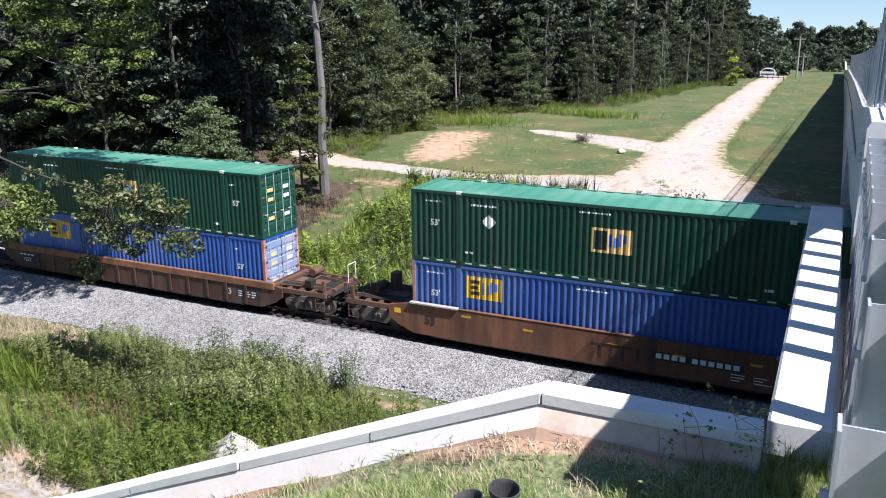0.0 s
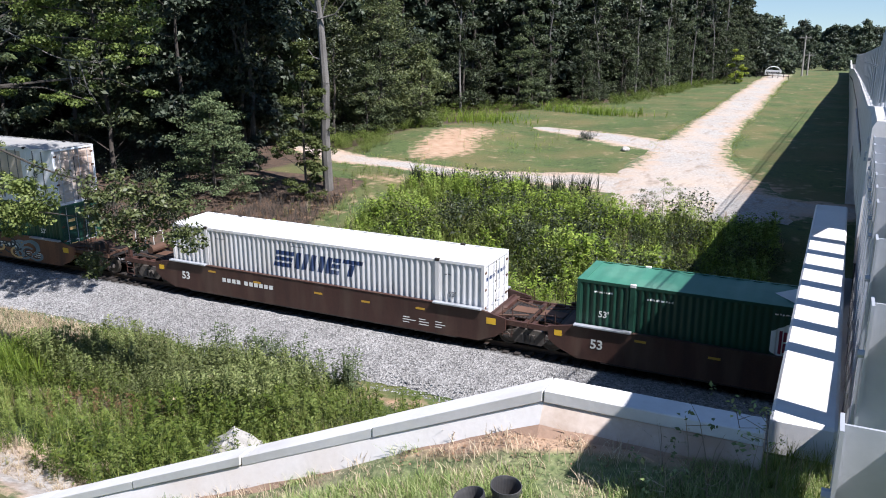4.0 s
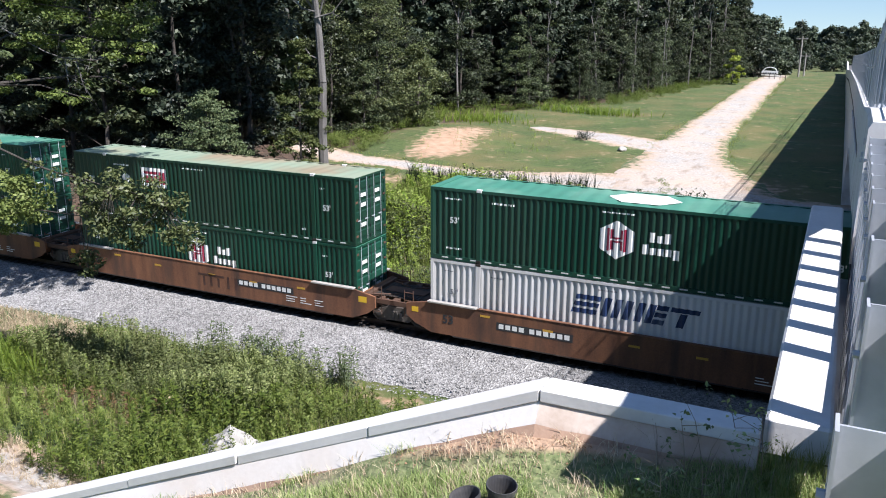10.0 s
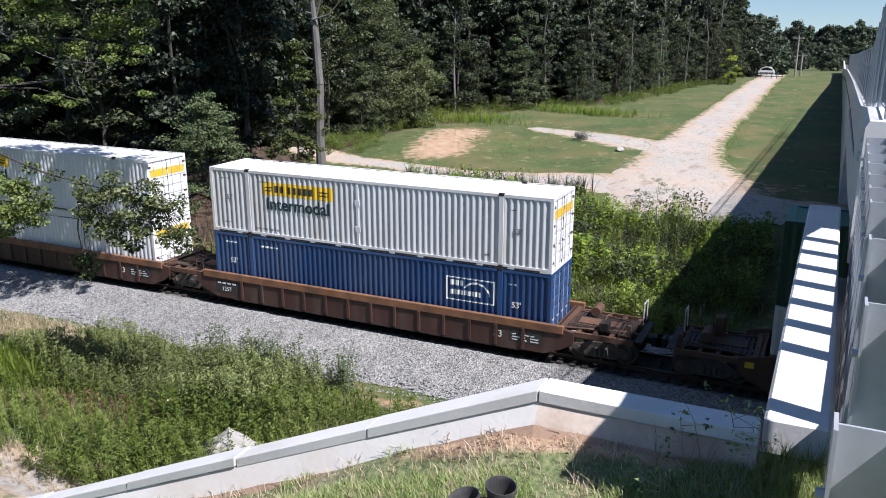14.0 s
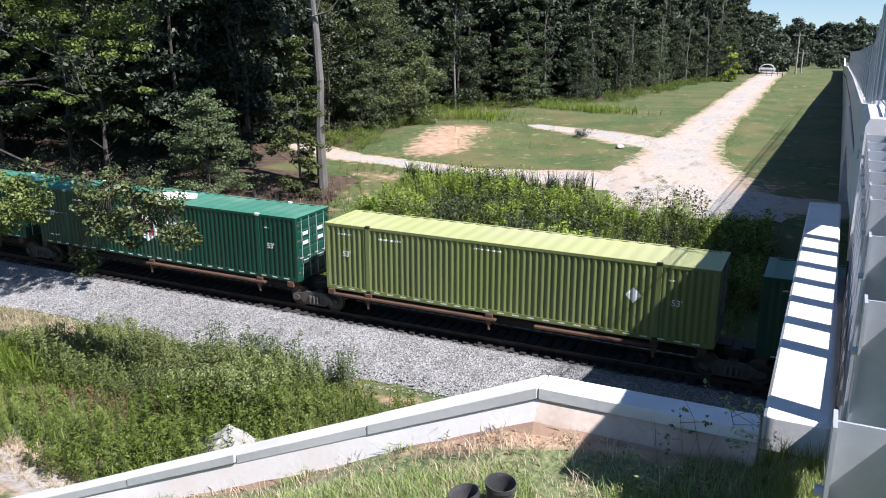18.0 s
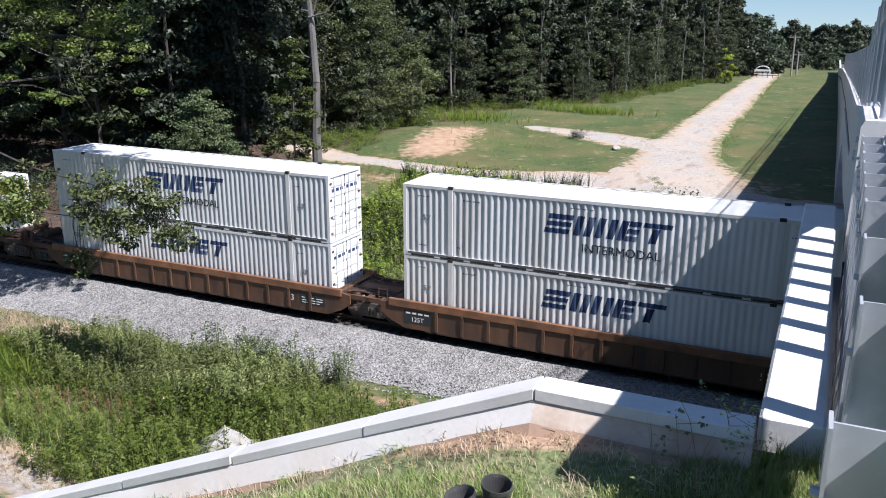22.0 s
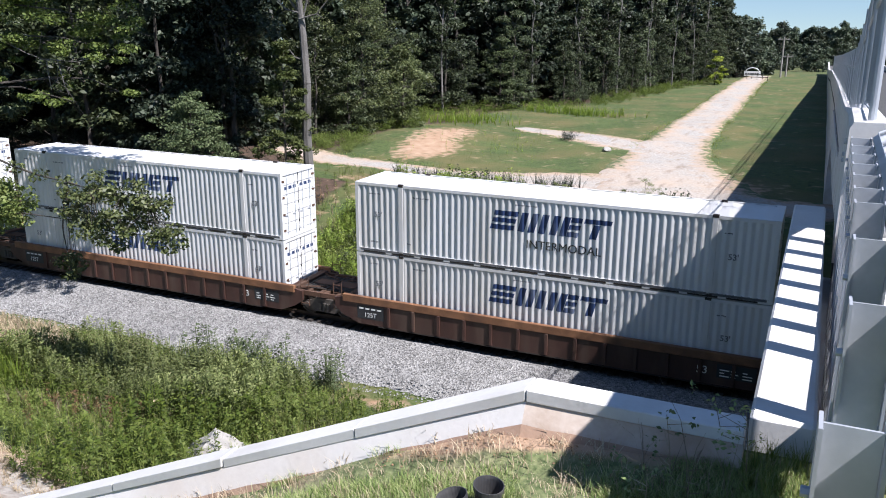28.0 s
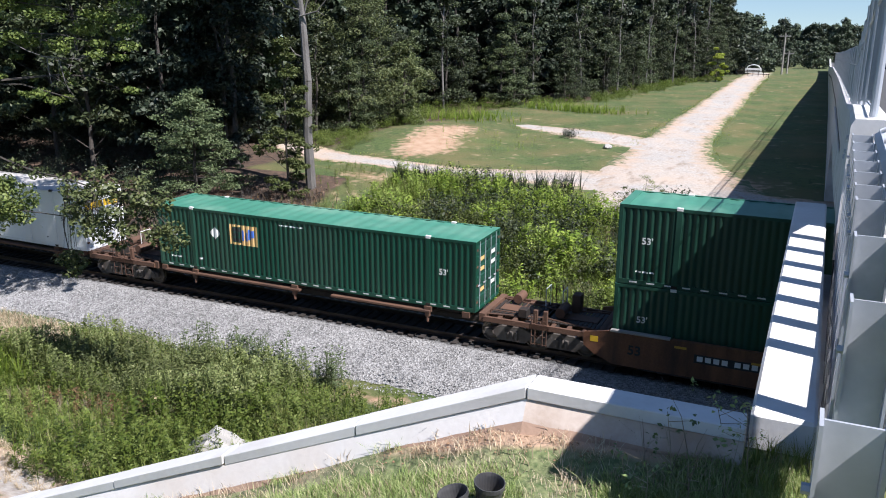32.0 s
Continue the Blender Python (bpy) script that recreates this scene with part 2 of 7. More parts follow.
M["pale_bark"] = material("pale grey bark", (0.09, 0.085, 0.08), (0.19, 0.18, 0.168), 0.9, 0, 1.5, 14, 0.6, (0.07, 0.065, 0.055), 0.6, 0.3, 0.5, 0.04)
M["clods"] = material("broken clay", (0.2, 0.11, 0.06), (0.36, 0.23, 0.14), 0.95, 0, 9, 60, 0.5)
M["pole_wood"] = material("sun bleached pole wood", (0.22, 0.21, 0.19), (0.32, 0.3, 0.28), 0.9, 0, 2, 20, 0.3)
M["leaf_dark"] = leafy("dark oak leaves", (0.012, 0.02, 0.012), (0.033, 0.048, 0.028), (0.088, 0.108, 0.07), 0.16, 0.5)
M["leaf_wood"] = leafy("forest leaves", (0.018, 0.03, 0.012), (0.05, 0.068, 0.028), (0.11, 0.132, 0.06), 0.2, 0.5)
M["leaf_hang"] = leafy("dusty green leaves", (0.03, 0.042, 0.014), (0.06, 0.075, 0.026), (0.115, 0.128, 0.053), 0.22, 0.5)
# olive and spray: oak leaves with some of the sunlight put into the green
M["leaf_olive"] = leafy("olive oak leaves lightened as if sunlit", (0.035, 0.05, 0.018), (0.08, 0.1, 0.037), (0.14, 0.16, 0.068), 0.25, 0.5)
M["leaf_spray"] = leafy("oak spray leaves lightened as if sunlit", (0.035, 0.055, 0.012), (0.075, 0.105, 0.022), (0.135, 0.17, 0.045), 0.3)
M["leaf_pale"] = leafy("pale weed leaves", (0.12, 0.17, 0.06), (0.2, 0.26, 0.1), (0.3, 0.34, 0.17), 0.25)
# distant leaves made paler: the haze is put into their colour
M["leaf_far"] = leafy("far leaves paled as haze", (0.03, 0.045, 0.028), (0.058, 0.078, 0.046), (0.11, 0.135, 0.085), 0.2, 0.5)
# darker copy of the forest leaves: the wood's inner shade is in the colour
M["leaf_deep"] = leafy("forest leaves darkened as shade", (0.012, 0.02, 0.012), (0.028, 0.042, 0.024), (0.065, 0.085, 0.05), 0.12)
M["leaf_sage"] = leafy("grey green tree leaves", (0.038, 0.06, 0.024), (0.074, 0.102, 0.043), (0.125, 0.152, 0.074), 0.18)
M["leaf_glow"] = leafy("bright yellow green leaves", (0.0644, 0.092, 0.0202), (0.11, 0.142, 0.0368), (0.174, 0.202, 0.069), 0.25)
M["lawn"] = leafy("short pale grass blades", (0.12, 0.185, 0.05), (0.21, 0.275, 0.085), (0.37, 0.37, 0.19), 0.3)
M["leaf_mid"] = leafy("green leaves", (0.012, 0.02, 0.009), (0.038, 0.054, 0.025), (0.1, 0.122, 0.058), 0.18, 0.5)
M["leaf_light"] = leafy("light green leaves", (0.105, 0.15, 0.028), (0.175, 0.235, 0.05), (0.26, 0.31, 0.085))
M["leaf_yellow"] = leafy("yellow green leaves", (0.13, 0.17, 0.02), (0.2, 0.25, 0.03), (0.28, 0.32, 0.06))
M["leaf_grey"] = leafy("grey green weed leaves", (0.075, 0.102, 0.03), (0.135, 0.165, 0.053), (0.22, 0.245, 0.1))
M["leaf_weed"] = leafy("green weed leaves", (0.062, 0.104, 0.012), (0.125, 0.185, 0.024), (0.22, 0.275, 0.05))
M["blade"] = leafy("grass blades", (0.088, 0.138, 0.026), (0.165, 0.208, 0.048), (0.3, 0.3, 0.112), 0.35)
M["russet"] = leafy("withered russet leaves", (0.1, 0.05, 0.025), (0.19, 0.11, 0.05), (0.28, 0.2, 0.09), 0.2)
M["straw"] = leafy("dry grass stalks", (0.23, 0.18, 0.12), (0.35, 0.28, 0.19), (0.46, 0.39, 0.28), 0.2)


# ---- mesh tools ----
def part(name, bm, mat, parent, label=""):
    """Links a bmesh as one mesh object under a thing or a part."""
    me = bpy.data.meshes.new(name)
    bm.to_mesh(me)
    bm.free()
    return part_of(name, me, mat, parent, label)


def part_of(name, me, mat, parent, label=""):
    if mat is not None and not me.materials:
        me.materials.append(mat)
    ob = new(name, me)
    if parent is not None:
        ob.parent = parent
    if label:
        ob["label"] = label
    return ob


def thing(name, label, category, group="", kind=""):
    ob = new(name)
    ob.empty_display_size = 0.3
    return tagged(ob, label, category, group, kind)


def box(bm, x0, x1, y0, y1, z0, z1, bevel=0.0):
    vs = [bm.verts.new((x, y, z)) for x in (x0, x1) for y in (y0, y1) for z in (z0, z1)]
    fs = [bm.faces.new([vs[i] for i in q]) for q in ((0, 1, 3, 2), (4, 6, 7, 5), (0, 4, 5, 1), (2, 3, 7, 6), (0, 2, 6, 4), (1, 5, 7, 3))]
    if bevel:
        es = list({e for f in fs for e in f.edges})
        bmesh.ops.bevel(bm, geom=es, offset=bevel, segments=1, affect="EDGES")
    return bm


def boxes(*rows, bevel=0.0):
    bm = bmesh.new()
    for r in rows:
        box(bm, *r, bevel=bevel)
    return bm


def prism(bm, outline, y0, y1):
    """Extrudes an outline in x, z from y0 to y1."""
    a = [bm.verts.new((x, y0, z)) for x, z in outline]
    b = [bm.verts.new((x, y1, z)) for x, z in outline]
    n = len(a)
    bm.faces.new(a)
    bm.faces.new(b[::-1])
    for i in range(n):
        bm.faces.new((a[i], b[i], b[(i + 1) % n], a[(i + 1) % n]))
    bmesh.ops.recalc_face_normals(bm, faces=bm.faces[:])
    return bm


def tube(bm, a, b, r, r2=None, n=8):
    """A round bar from a to b."""
    a, b = Vector(a), Vector(b)
    r2 = r if r2 is None else r2
    q = (b - a).to_track_quat("Z", "Y").to_matrix()
    rings = []
    for c, rr in ((a, r), (b, r2)):
        rings.append([bm.verts.new(c + q @ Vector((rr * math.cos(2 * math.pi * i / n), rr * math.sin(2 * math.pi * i / n), 0))) for i in range(n)])
    for i in range(n):
        bm.faces.new((rings[0][i], rings[0][(i + 1) % n], rings[1][(i + 1) % n], rings[1][i]))
    bm.faces.new(rings[0][::-1])
    bm.faces.new(rings[1])
    return bm


def mesh_of(name, verts, faces, mat=None, smooth=False):
    """A mesh from arrays of corners and of faces of one size."""
    verts, faces = np.asarray(verts, np.float32), np.asarray(faces, np.int32)
    me = bpy.data.meshes.new(name)
    k = faces.shape[1]
    me.vertices.add(len(verts))
    me.vertices.foreach_set("co", verts.ravel())
    me.loops.add(faces.size)
    me.loops.foreach_set("vertex_index", faces.ravel())
    me.polygons.add(len(faces))
    me.polygons.foreach_set("loop_start", np.arange(0, faces.size, k, dtype=np.int32))
    me.polygons.foreach_set("loop_total", np.full(len(faces), k, np.int32))
    if smooth:
        me.polygons.foreach_set("use_smooth", np.ones(len(faces), bool))
    me.update(calc_edges=True)
    me.validate()
    if mat is not None:
        me.materials.append(mat)
    return me


def writing(name, text, size, mat, parent, at, facing=0, tilt=0.0, bold=0.0):
    """Flat letters in the built-in font, standing upright, that face -y (or +x at 90)."""
    cu = bpy.data.curves.new(name, "FONT")
    cu.body, cu.size, cu.extrude, cu.offset = text, size, 0.003, bold
    cu.align_x, cu.align_y, cu.resolution_u, cu.shear = "CENTER", "CENTER", 3, tilt
    tmp = new("tmp", cu)
    me = bpy.data.meshes.new_from_object(tmp.evaluated_get(bpy.context.evaluated_depsgraph_get()))
    bpy.data.objects.remove(tmp)
    me.transform(pose(*at, 90, 0, facing))
    me.materials.clear()
    return part_of(name, me, mat, parent)


def pieces(name, rows, mat, parent, bevel=0.0, label=""):
    """Boxes, each a part of its own; alike ones share a mesh."""
    made = {}
    for x0, x1, y0, y1, z0, z1 in rows:
        key = (round(x1 - x0, 4), round(y1 - y0, 4), round(z1 - z0, 4))
        if key not in made:
            h = [k / 2 for k in key]
            made[key] = part(name, boxes((-h[0], h[0], -h[1], h[1], -h[2], h[2]), bevel=bevel), mat, parent, label)
            ob = made[key]
        else:
            ob = part_of(name, made[key].data, None, parent, label)
        ob.location = ((x0 + x1) / 2, (y0 + y1) / 2, (z0 + z1) / 2)


def smooth_step(a, b, v):
    k = np.clip((v - a) / (b - a), 0, 1)
    return k * k * (3 - 2 * k)


# ---- the ground ----
def road_top(y):
    """Height of the bridge road's surface."""
    return np.interp(y, [-60, -29.6, -20, -1.6, 30, 90, 150, 220], [11.2, 10.95, 10.7, 9.04, 7.7, 5.3, 2.2, 0.6])


def wall_coping(x):
    """Height of the wing wall's coping."""
    return np.where(x > -1.2, 10.79, 10.79 + 0.44 * (x + 1.2))


def ground(x, y):
    x, y = np.asarray(x, float), np.asarray(y, float)
    wob = 0.12 * np.sin(x * 0.31 + 1.3 * np.sin(y * 0.17)) + 0.1 * np.sin(y * 0.43 + 0.9 * np.sin(x * 0.23))
    near = -0.85 + 0.9 * smooth_step(-5, -13, y) + 1.2 * smooth_step(-11, -18, y) + wob * smooth_step(-5.2, -7, y)
    near = np.maximum(near, np.minimum(1 + 0.45 * (-17 - y), 4.6))
    far = -0.85 + 2.35 * smooth_step(5, 23, y) + wob * smooth_step(5, 9, y) * 0.8
    far = far + 0.9 * np.exp(-((x + 34) / 7) ** 2 - ((y - 41) / 7) ** 2) - 0.014 * np.clip(y - 60, 0, 115) - 0.035 * np.maximum(y - 175, 0)
    bed = np.where(np.abs(y) < 1.9, -0.35, -0.35 - 0.2 * (np.abs(y) - 1.9))
    z = np.where(y > 0, np.maximum(far, bed), np.maximum(near, bed))
    bank = np.interp(x, [-26, -3, -2, -1.3, -0.9, -0.5, 0], [0.4, 9.76, 10.2, 10.48, 10.52, 10.57, 10.64]) + 0.015 * np.sin(x * 5) * np.sin(y * 4)
    bank = bank + np.interp(x, [-3.2, -2.4, -1.5, -0.8, -0.3, 0], [0, 0.03, 0.085, 0.06, 0.03, 0]) * smooth_step(-26.36, -26.1, y)
    bank = np.where(x > 1.5, 10.6, bank)
    return np.where(y < -25.86, bank, z)


def build_ground():
    xs = np.unique(np.round(np.concatenate([np.linspace(-700, -90, 24), np.linspace(-90, -40, 40), np.linspace(-40, -4, 122), np.linspace(-4, 1, 44), np.linspace(1, 4, 10), np.linspace(4, 40, 20), np.linspace(40, 700, 22)]), 3))
    ys = np.unique(np.round(np.concatenate([np.linspace(-400, -40, 12), np.linspace(-40, -27, 50), np.linspace(-27, -25.87, 30), [-25.85], np.linspace(-25.5, 60, 190), np.linspace(60, 220, 80), np.linspace(225, 1500, 30)]), 3))
    X, Y = np.meshgrid(xs, ys)
    Z = ground(X, Y)
    v = np.stack([X, Y, Z], -1).reshape(-1, 3)
    i = np.arange(len(ys) - 1)[:, None] * len(xs) + np.arange(len(xs) - 1)[None]
    f = np.stack([i, i + 1, i + 1 + len(xs), i + len(xs)], -1).reshape(-1, 4)
    me = mesh_of("ground", v, f, None, True)
    # where soil lies bare, and where leaf litter covers the ground under the trees
    x, y = v[:, 0], v[:, 1]
    clay = 0.62 * np.exp(-((x + 30.3) / 3.2) ** 2 - ((y - 33.0) / 5.0) ** 2) + 0.6 * np.exp(-((x + 32.3) / 3.4) ** 2 - ((y - 42) / 7.0) ** 2) + 0.3 * np.exp(-((x + 30.5) / 4) ** 2 - ((y - 14.5) / 4.5) ** 2)
    clay += 0.6 * np.exp(-((x + 4.5) / 2.5) ** 2 - ((y - 29) / 3) ** 2) + 0.4 * np.exp(-((x + 14) / 3) ** 2 - ((y - 37) / 5) ** 2)
    clay += 0.9 * np.exp(-((x + 1.25) / 0.75) ** 2 - ((y + 26.08) / 0.13) ** 2) + 0.3 * np.exp(-((x + 29) / 4) ** 2 - ((y + 8) / 2.6) ** 2)
    clay += 0.38 * np.exp(-((x + 29) / 4) ** 2 - ((y - 21) / 2.2) ** 2)
    clay += 0.5 * np.exp(-((x + 11.5) / 5.5) ** 2 - ((y + 6.1) / 1.0) ** 2)
    wood = np.where(y > 20, smooth_step(-34, -40, x + 0.05 * np.maximum(0, 60 - y)), smooth_step(-28.5, -31.5, x) * (y > 6))
    near_bank = ((y < -25.87) & (x > -9)).astype(float)
    wood = np.maximum(wood, smooth_step(2, -6, x - np.interp(y, [20, 43, 60, 68, 83, 124, 155, 400], [-40, -38, -44, -38, -29, -25, -19, -19])) * (y > 40))
    for name, val in (("bare", clay), ("litter", wood), ("lawn", near_bank)):
        at = me.attributes.new(name, "FLOAT", "POINT")
        at.data.foreach_set("value", np.clip(val, 0, 1).astype(np.float32))
    m = bpy.data.materials.new("grass and clay ground")
    m.use_nodes = True
    n, link = m.node_tree.nodes, m.node_tree.links.new
    p = n["Principled BSDF"]
    tc = n.new("ShaderNodeTexCoord")

    def noise_of(scale, detail=5):
        t = n.new("ShaderNodeTexNoise")
        t.inputs["Scale"].default_value, t.inputs["Detail"].default_value = scale, detail
        link(tc.outputs["Object"], t.inputs["Vector"])
        return t.outputs[0]

    def mixed(fac, a, b):
        t = n.new("ShaderNodeMix")
        t.data_type = "RGBA"
        link(fac, t.inputs[0])
        for s, val in ((6, a), (7, b)):
            if isinstance(val, tuple):
                t.inputs[s].default_value = (*val, 1)
            else:
                link(val, t.inputs[s])
        return t.outputs[2]

    def ramped(fac, lo, hi):
        t = n.new("ShaderNodeMapRange")
        link(fac, t.inputs[0])
        t.inputs[1].default_value, t.inputs[2].default_value = lo, hi
        return t.outputs[0]

    def attr_plus(name, fac, amount):
        a = n.new("ShaderNodeAttribute")
        a.attribute_name = name
        t = n.new("ShaderNodeMath")
        t.operation = "MULTIPLY_ADD"
        link(fac, t.inputs[0])
        t.inputs[1].default_value = amount
        link(a.outputs["Fac"], t.inputs[2])
        return t.outputs[0]

    grass = mixed(ramped(noise_of(0.35), 0.35, 0.65), (0.034, 0.066, 0.013), (0.066, 0.104, 0.025))
    grass = mixed(ramped(noise_of(6, 8), 0.35, 0.7), grass, (0.085, 0.108, 0.034))
    grass = mixed(ramped(noise_of(2.2, 8), 0.52, 0.7), grass, (0.03, 0.05, 0.014))
    grass = mixed(ramped(noise_of(0.22, 6), 0.44, 0.68), grass, (0.118, 0.108, 0.04))
    grass = mixed(ramped(noise_of(0.9, 6), 0.61, 0.72), grass, (0.25, 0.2, 0.11))
    short = mixed(ramped(noise_of(30, 8), 0.35, 0.65), (0.09, 0.125, 0.045), (0.2, 0.22, 0.1))
    short = mixed(ramped(noise_of(3, 6), 0.5, 0.7), short, (0.3, 0.26, 0.16))
    grass = mixed(ramped(attr_plus("lawn", noise_of(3), 0.0), 0.4, 0.6), grass, short)
    soil = mixed(ramped(noise_of(1.2, 6), 0.3, 0.7), (0.31, 0.19, 0.115), (0.44, 0.315, 0.22))
    litter = mixed(ramped(noise_of(2.0, 6), 0.3, 0.7), (0.035, 0.025, 0.017), (0.11, 0.068, 0.045))
    col = mixed(ramped(attr_plus("litter", noise_of(0.7), 0.6), 0.65, 0.95), grass, litter)
    col = mixed(ramped(attr_plus("bare", noise_of(1.6, 7), 0.8), 0.72, 0.95), col, soil)
    link(col, p.inputs["Base Color"])
    p.inputs["Roughness"].default_value = 0.95
    bp = n.new("ShaderNodeBump")
    bp.inputs["Strength"].default_value, bp.inputs["Distance"].default_value = 0.8, 0.06
    link(noise_of(9, 8), bp.inputs["Height"])
    link(bp.outputs[0], p.inputs["Normal"])
    me.materials.append(m)
    tagged(new("ground", me), "rough mown grass with bare red clay patches", "ground", kind="structure")


def lane_material():
    """Crushed limestone with clay stains, wheel tracks and grass creeping in from the rim."""
    m = bpy.data.materials.new("pale limestone gravel lane")
    m.use_nodes = True
    n, link = m.node_tree.nodes, m.node_tree.links.new
    p = n["Principled BSDF"]
    tc = n.new("ShaderNodeTexCoord")
    rim = n.new("ShaderNodeAttribute")
    rim.attribute_name = "rim"

    def spots(scale, detail, lo, hi, stretch=(1, 1, 1)):
        mp = n.new("ShaderNodeMapping")
        mp.inputs["Scale"].default_value = stretch
        link(tc.outputs["Object"], mp.inputs[0])
        t = n.new("ShaderNodeTexNoise")
        t.inputs["Scale"].default_value, t.inputs["Detail"].default_value = scale, detail
        t.inputs["Roughness"].default_value = 0.65
        link(mp.outputs[0], t.inputs["Vector"])
        r = n.new("ShaderNodeMapRange")
        r.inputs[1].default_value, r.inputs[2].default_value = lo, hi
        link(t.outputs[0], r.inputs[0])
        return r.outputs[0]

    def mixed(fac, a, b):
        t = n.new("ShaderNodeMix")
        t.data_type = "RGBA"
        link(fac, t.inputs[0])
        for s, val in ((6, a), (7, b)):
            if isinstance(val, tuple):
                t.inputs[s].default_value = (*val, 1)
            else:
                link(val, t.inputs[s])
        return t.outputs[2]

    def reach(fac, weight, lo, hi):
        """The rim's value plus noise, cut between two levels."""
        t = n.new("ShaderNodeMath")
        t.operation = "MULTIPLY_ADD"
        link(fac, t.inputs[0])
        t.inputs[1].default_value = weight
        link(rim.outputs["Fac"], t.inputs[2])
        r = n.new("ShaderNodeMapRange")
        r.inputs[1].default_value, r.inputs[2].default_value = lo, hi
        link(t.outputs[0], r.inputs[0])
        return r.outputs[0]

    col = mixed(spots(5.5, 8, 0.3, 0.7), (0.22, 0.205, 0.185), (0.5, 0.48, 0.45))
    col = mixed(spots(0.22, 6, 0.42, 0.68), col, (0.45, 0.36, 0.285))
    col = mixed(spots(1.3, 7, 0.54, 0.68, (1, 0.3, 1)), col, (0.27, 0.22, 0.175))
    col = mixed(reach(spots(0.8, 6, 0.25, 0.75), 0.6, 0.7, 1.15), col, (0.43, 0.31, 0.22))
    col = mixed(reach(spots(1.5, 8, 0.25, 0.75), 0.8, 1.1, 1.35), col, (0.085, 0.12, 0.045))
    link(col, p.inputs["Base Color"])
    p.inputs["Roughness"].default_value = 0.95
    bp = n.new("ShaderNodeBump")
    bp.inputs["Strength"].default_value, bp.inputs["Distance"].default_value = 1.0, 0.1
    link(spots(4, 8, 0, 1), bp.inputs["Height"])
    link(bp.outputs[0], p.inputs["Normal"])
    M["gravel_lane"] = m


def ribbon(name, way, material_name, label, lift=0.07, seed=1, meets=lambda x, y, s: False):
    """A lane laid on the ground: rows of x, y and half width, with ragged edges."""
    rng = random.Random(seed)
    pts = []
    for (x0, y0, w0), (x1, y1, w1) in zip(way, way[1:]):
        k = max(2, int(math.hypot(x1 - x0, y1 - y0) / 0.6))
        pts += [(x0 + (x1 - x0) * i / k, y0 + (y1 - y0) * i / k, w0 + (w1 - w0) * i / k) for i in range(k)]
    pts.append(way[-1])
    arr = np.array(pts)
    for _ in range(12):
        arr[1:-1] = (arr[:-2] + arr[1:-1] * 2 + arr[2:]) / 4
    d = np.gradient(arr[:, :2], axis=0)
    d /= np.linalg.norm(d, axis=1)[:, None]
    side = np.stack([-d[:, 1], d[:, 0]], 1)
    cols = 17
    v, rim = [], []
    for i in range(len(arr)):
        jl, jr = (1 + 0.24 * noise.noise((i * 0.07, k * 9.1 + seed * 3.3, 0)) + 0.08 * noise.noise((i * 0.3, k * 7.7, seed)) for k in (0, 1))
        for j in range(cols):
            s = -1 + 2 * j / (cols - 1)
            w = arr[i, 2] * (jl if s < 0 else jr)
            q = arr[i, :2] + side[i] * s * w
            edge = abs(s) > 0.99
            v.append((q[0], q[1], float(ground(q[0], q[1])) + (-0.04 if edge else lift)))
            rim.append(abs(s) * (0.55 if meets(q[0], q[1], s) else 1.0))
    i = np.arange(len(arr) - 1)[:, None] * cols + np.arange(cols - 1)[None]
    f = np.stack([i, i + cols, i + cols + 1, i + 1], -1).reshape(-1, 4)
    me = mesh_of(name, v, f, M[material_name], True)
    me.attributes.new("rim", "FLOAT", "POINT").data.foreach_set("value", np.array(rim, np.float32))
    tagged(new(name, me), label, "lane", kind="structure")


build_ground()
LANE = "pale rutted limestone gravel lane with clay stains"
lane_material()
ribbon("road", [(-6.4, 18.6, 4.6), (-7.2, 22.5, 6.2), (-9.4, 30, 5.3), (-11.2, 38, 3.9), (-11.8, 47, 3.2), (-12.1, 60, 3.0), (-12.5, 80, 3.0), (-13.2, 110, 3.0), (-13.8, 132, 3.0), (-14.2, 158, 2.9), (-14.2, 178, 2.6)], "gravel_lane", LANE, 0.1, 3, lambda x, y, s: y < 26.5 or (s > 0 and (y < 31 or 41 < y < 48)))
ribbon("lane", [(-8, 26, 4.0), (-16.8, 26.2, 3.2), (-24, 25.2, 1.9), (-30, 25.8, 1.8), (-36.5, 27.2, 1.8), (-47, 33, 1.9), (-60, 40, 1.8)], "gravel_lane", LANE, 0.06, 4, lambda x, y, s: x > -14)
ribbon("spur", [(-11.6, 43, 2.6), (-15, 45, 3.3), (-18.8, 46.6, 3.3), (-22.5, 49.3, 3.2), (-26.0, 51.6, 2.9), (-29, 53.4, 1.2)], "gravel_lane", LANE, 0.05, 5, lambda x, y, s: x > -14.5)
ribbon("underpass_lane", [(-6, 23.6, 3.2), (0, 23.8, 3.4), (7, 24, 3.2), (20, 24, 3.0)], "gravel_lane", LANE, 0.08, 8, lambda x, y, s: x < -2.5)
ribbon("pad", [(-26, -18.5, 1.0), (-20, -17.2, 1.3), (-15.5, -17.8, 1.0), (-13, -19.2, 0.6)], "gravel_lane", "pale gravel strip at the foot of the bank", 0.08, 6)


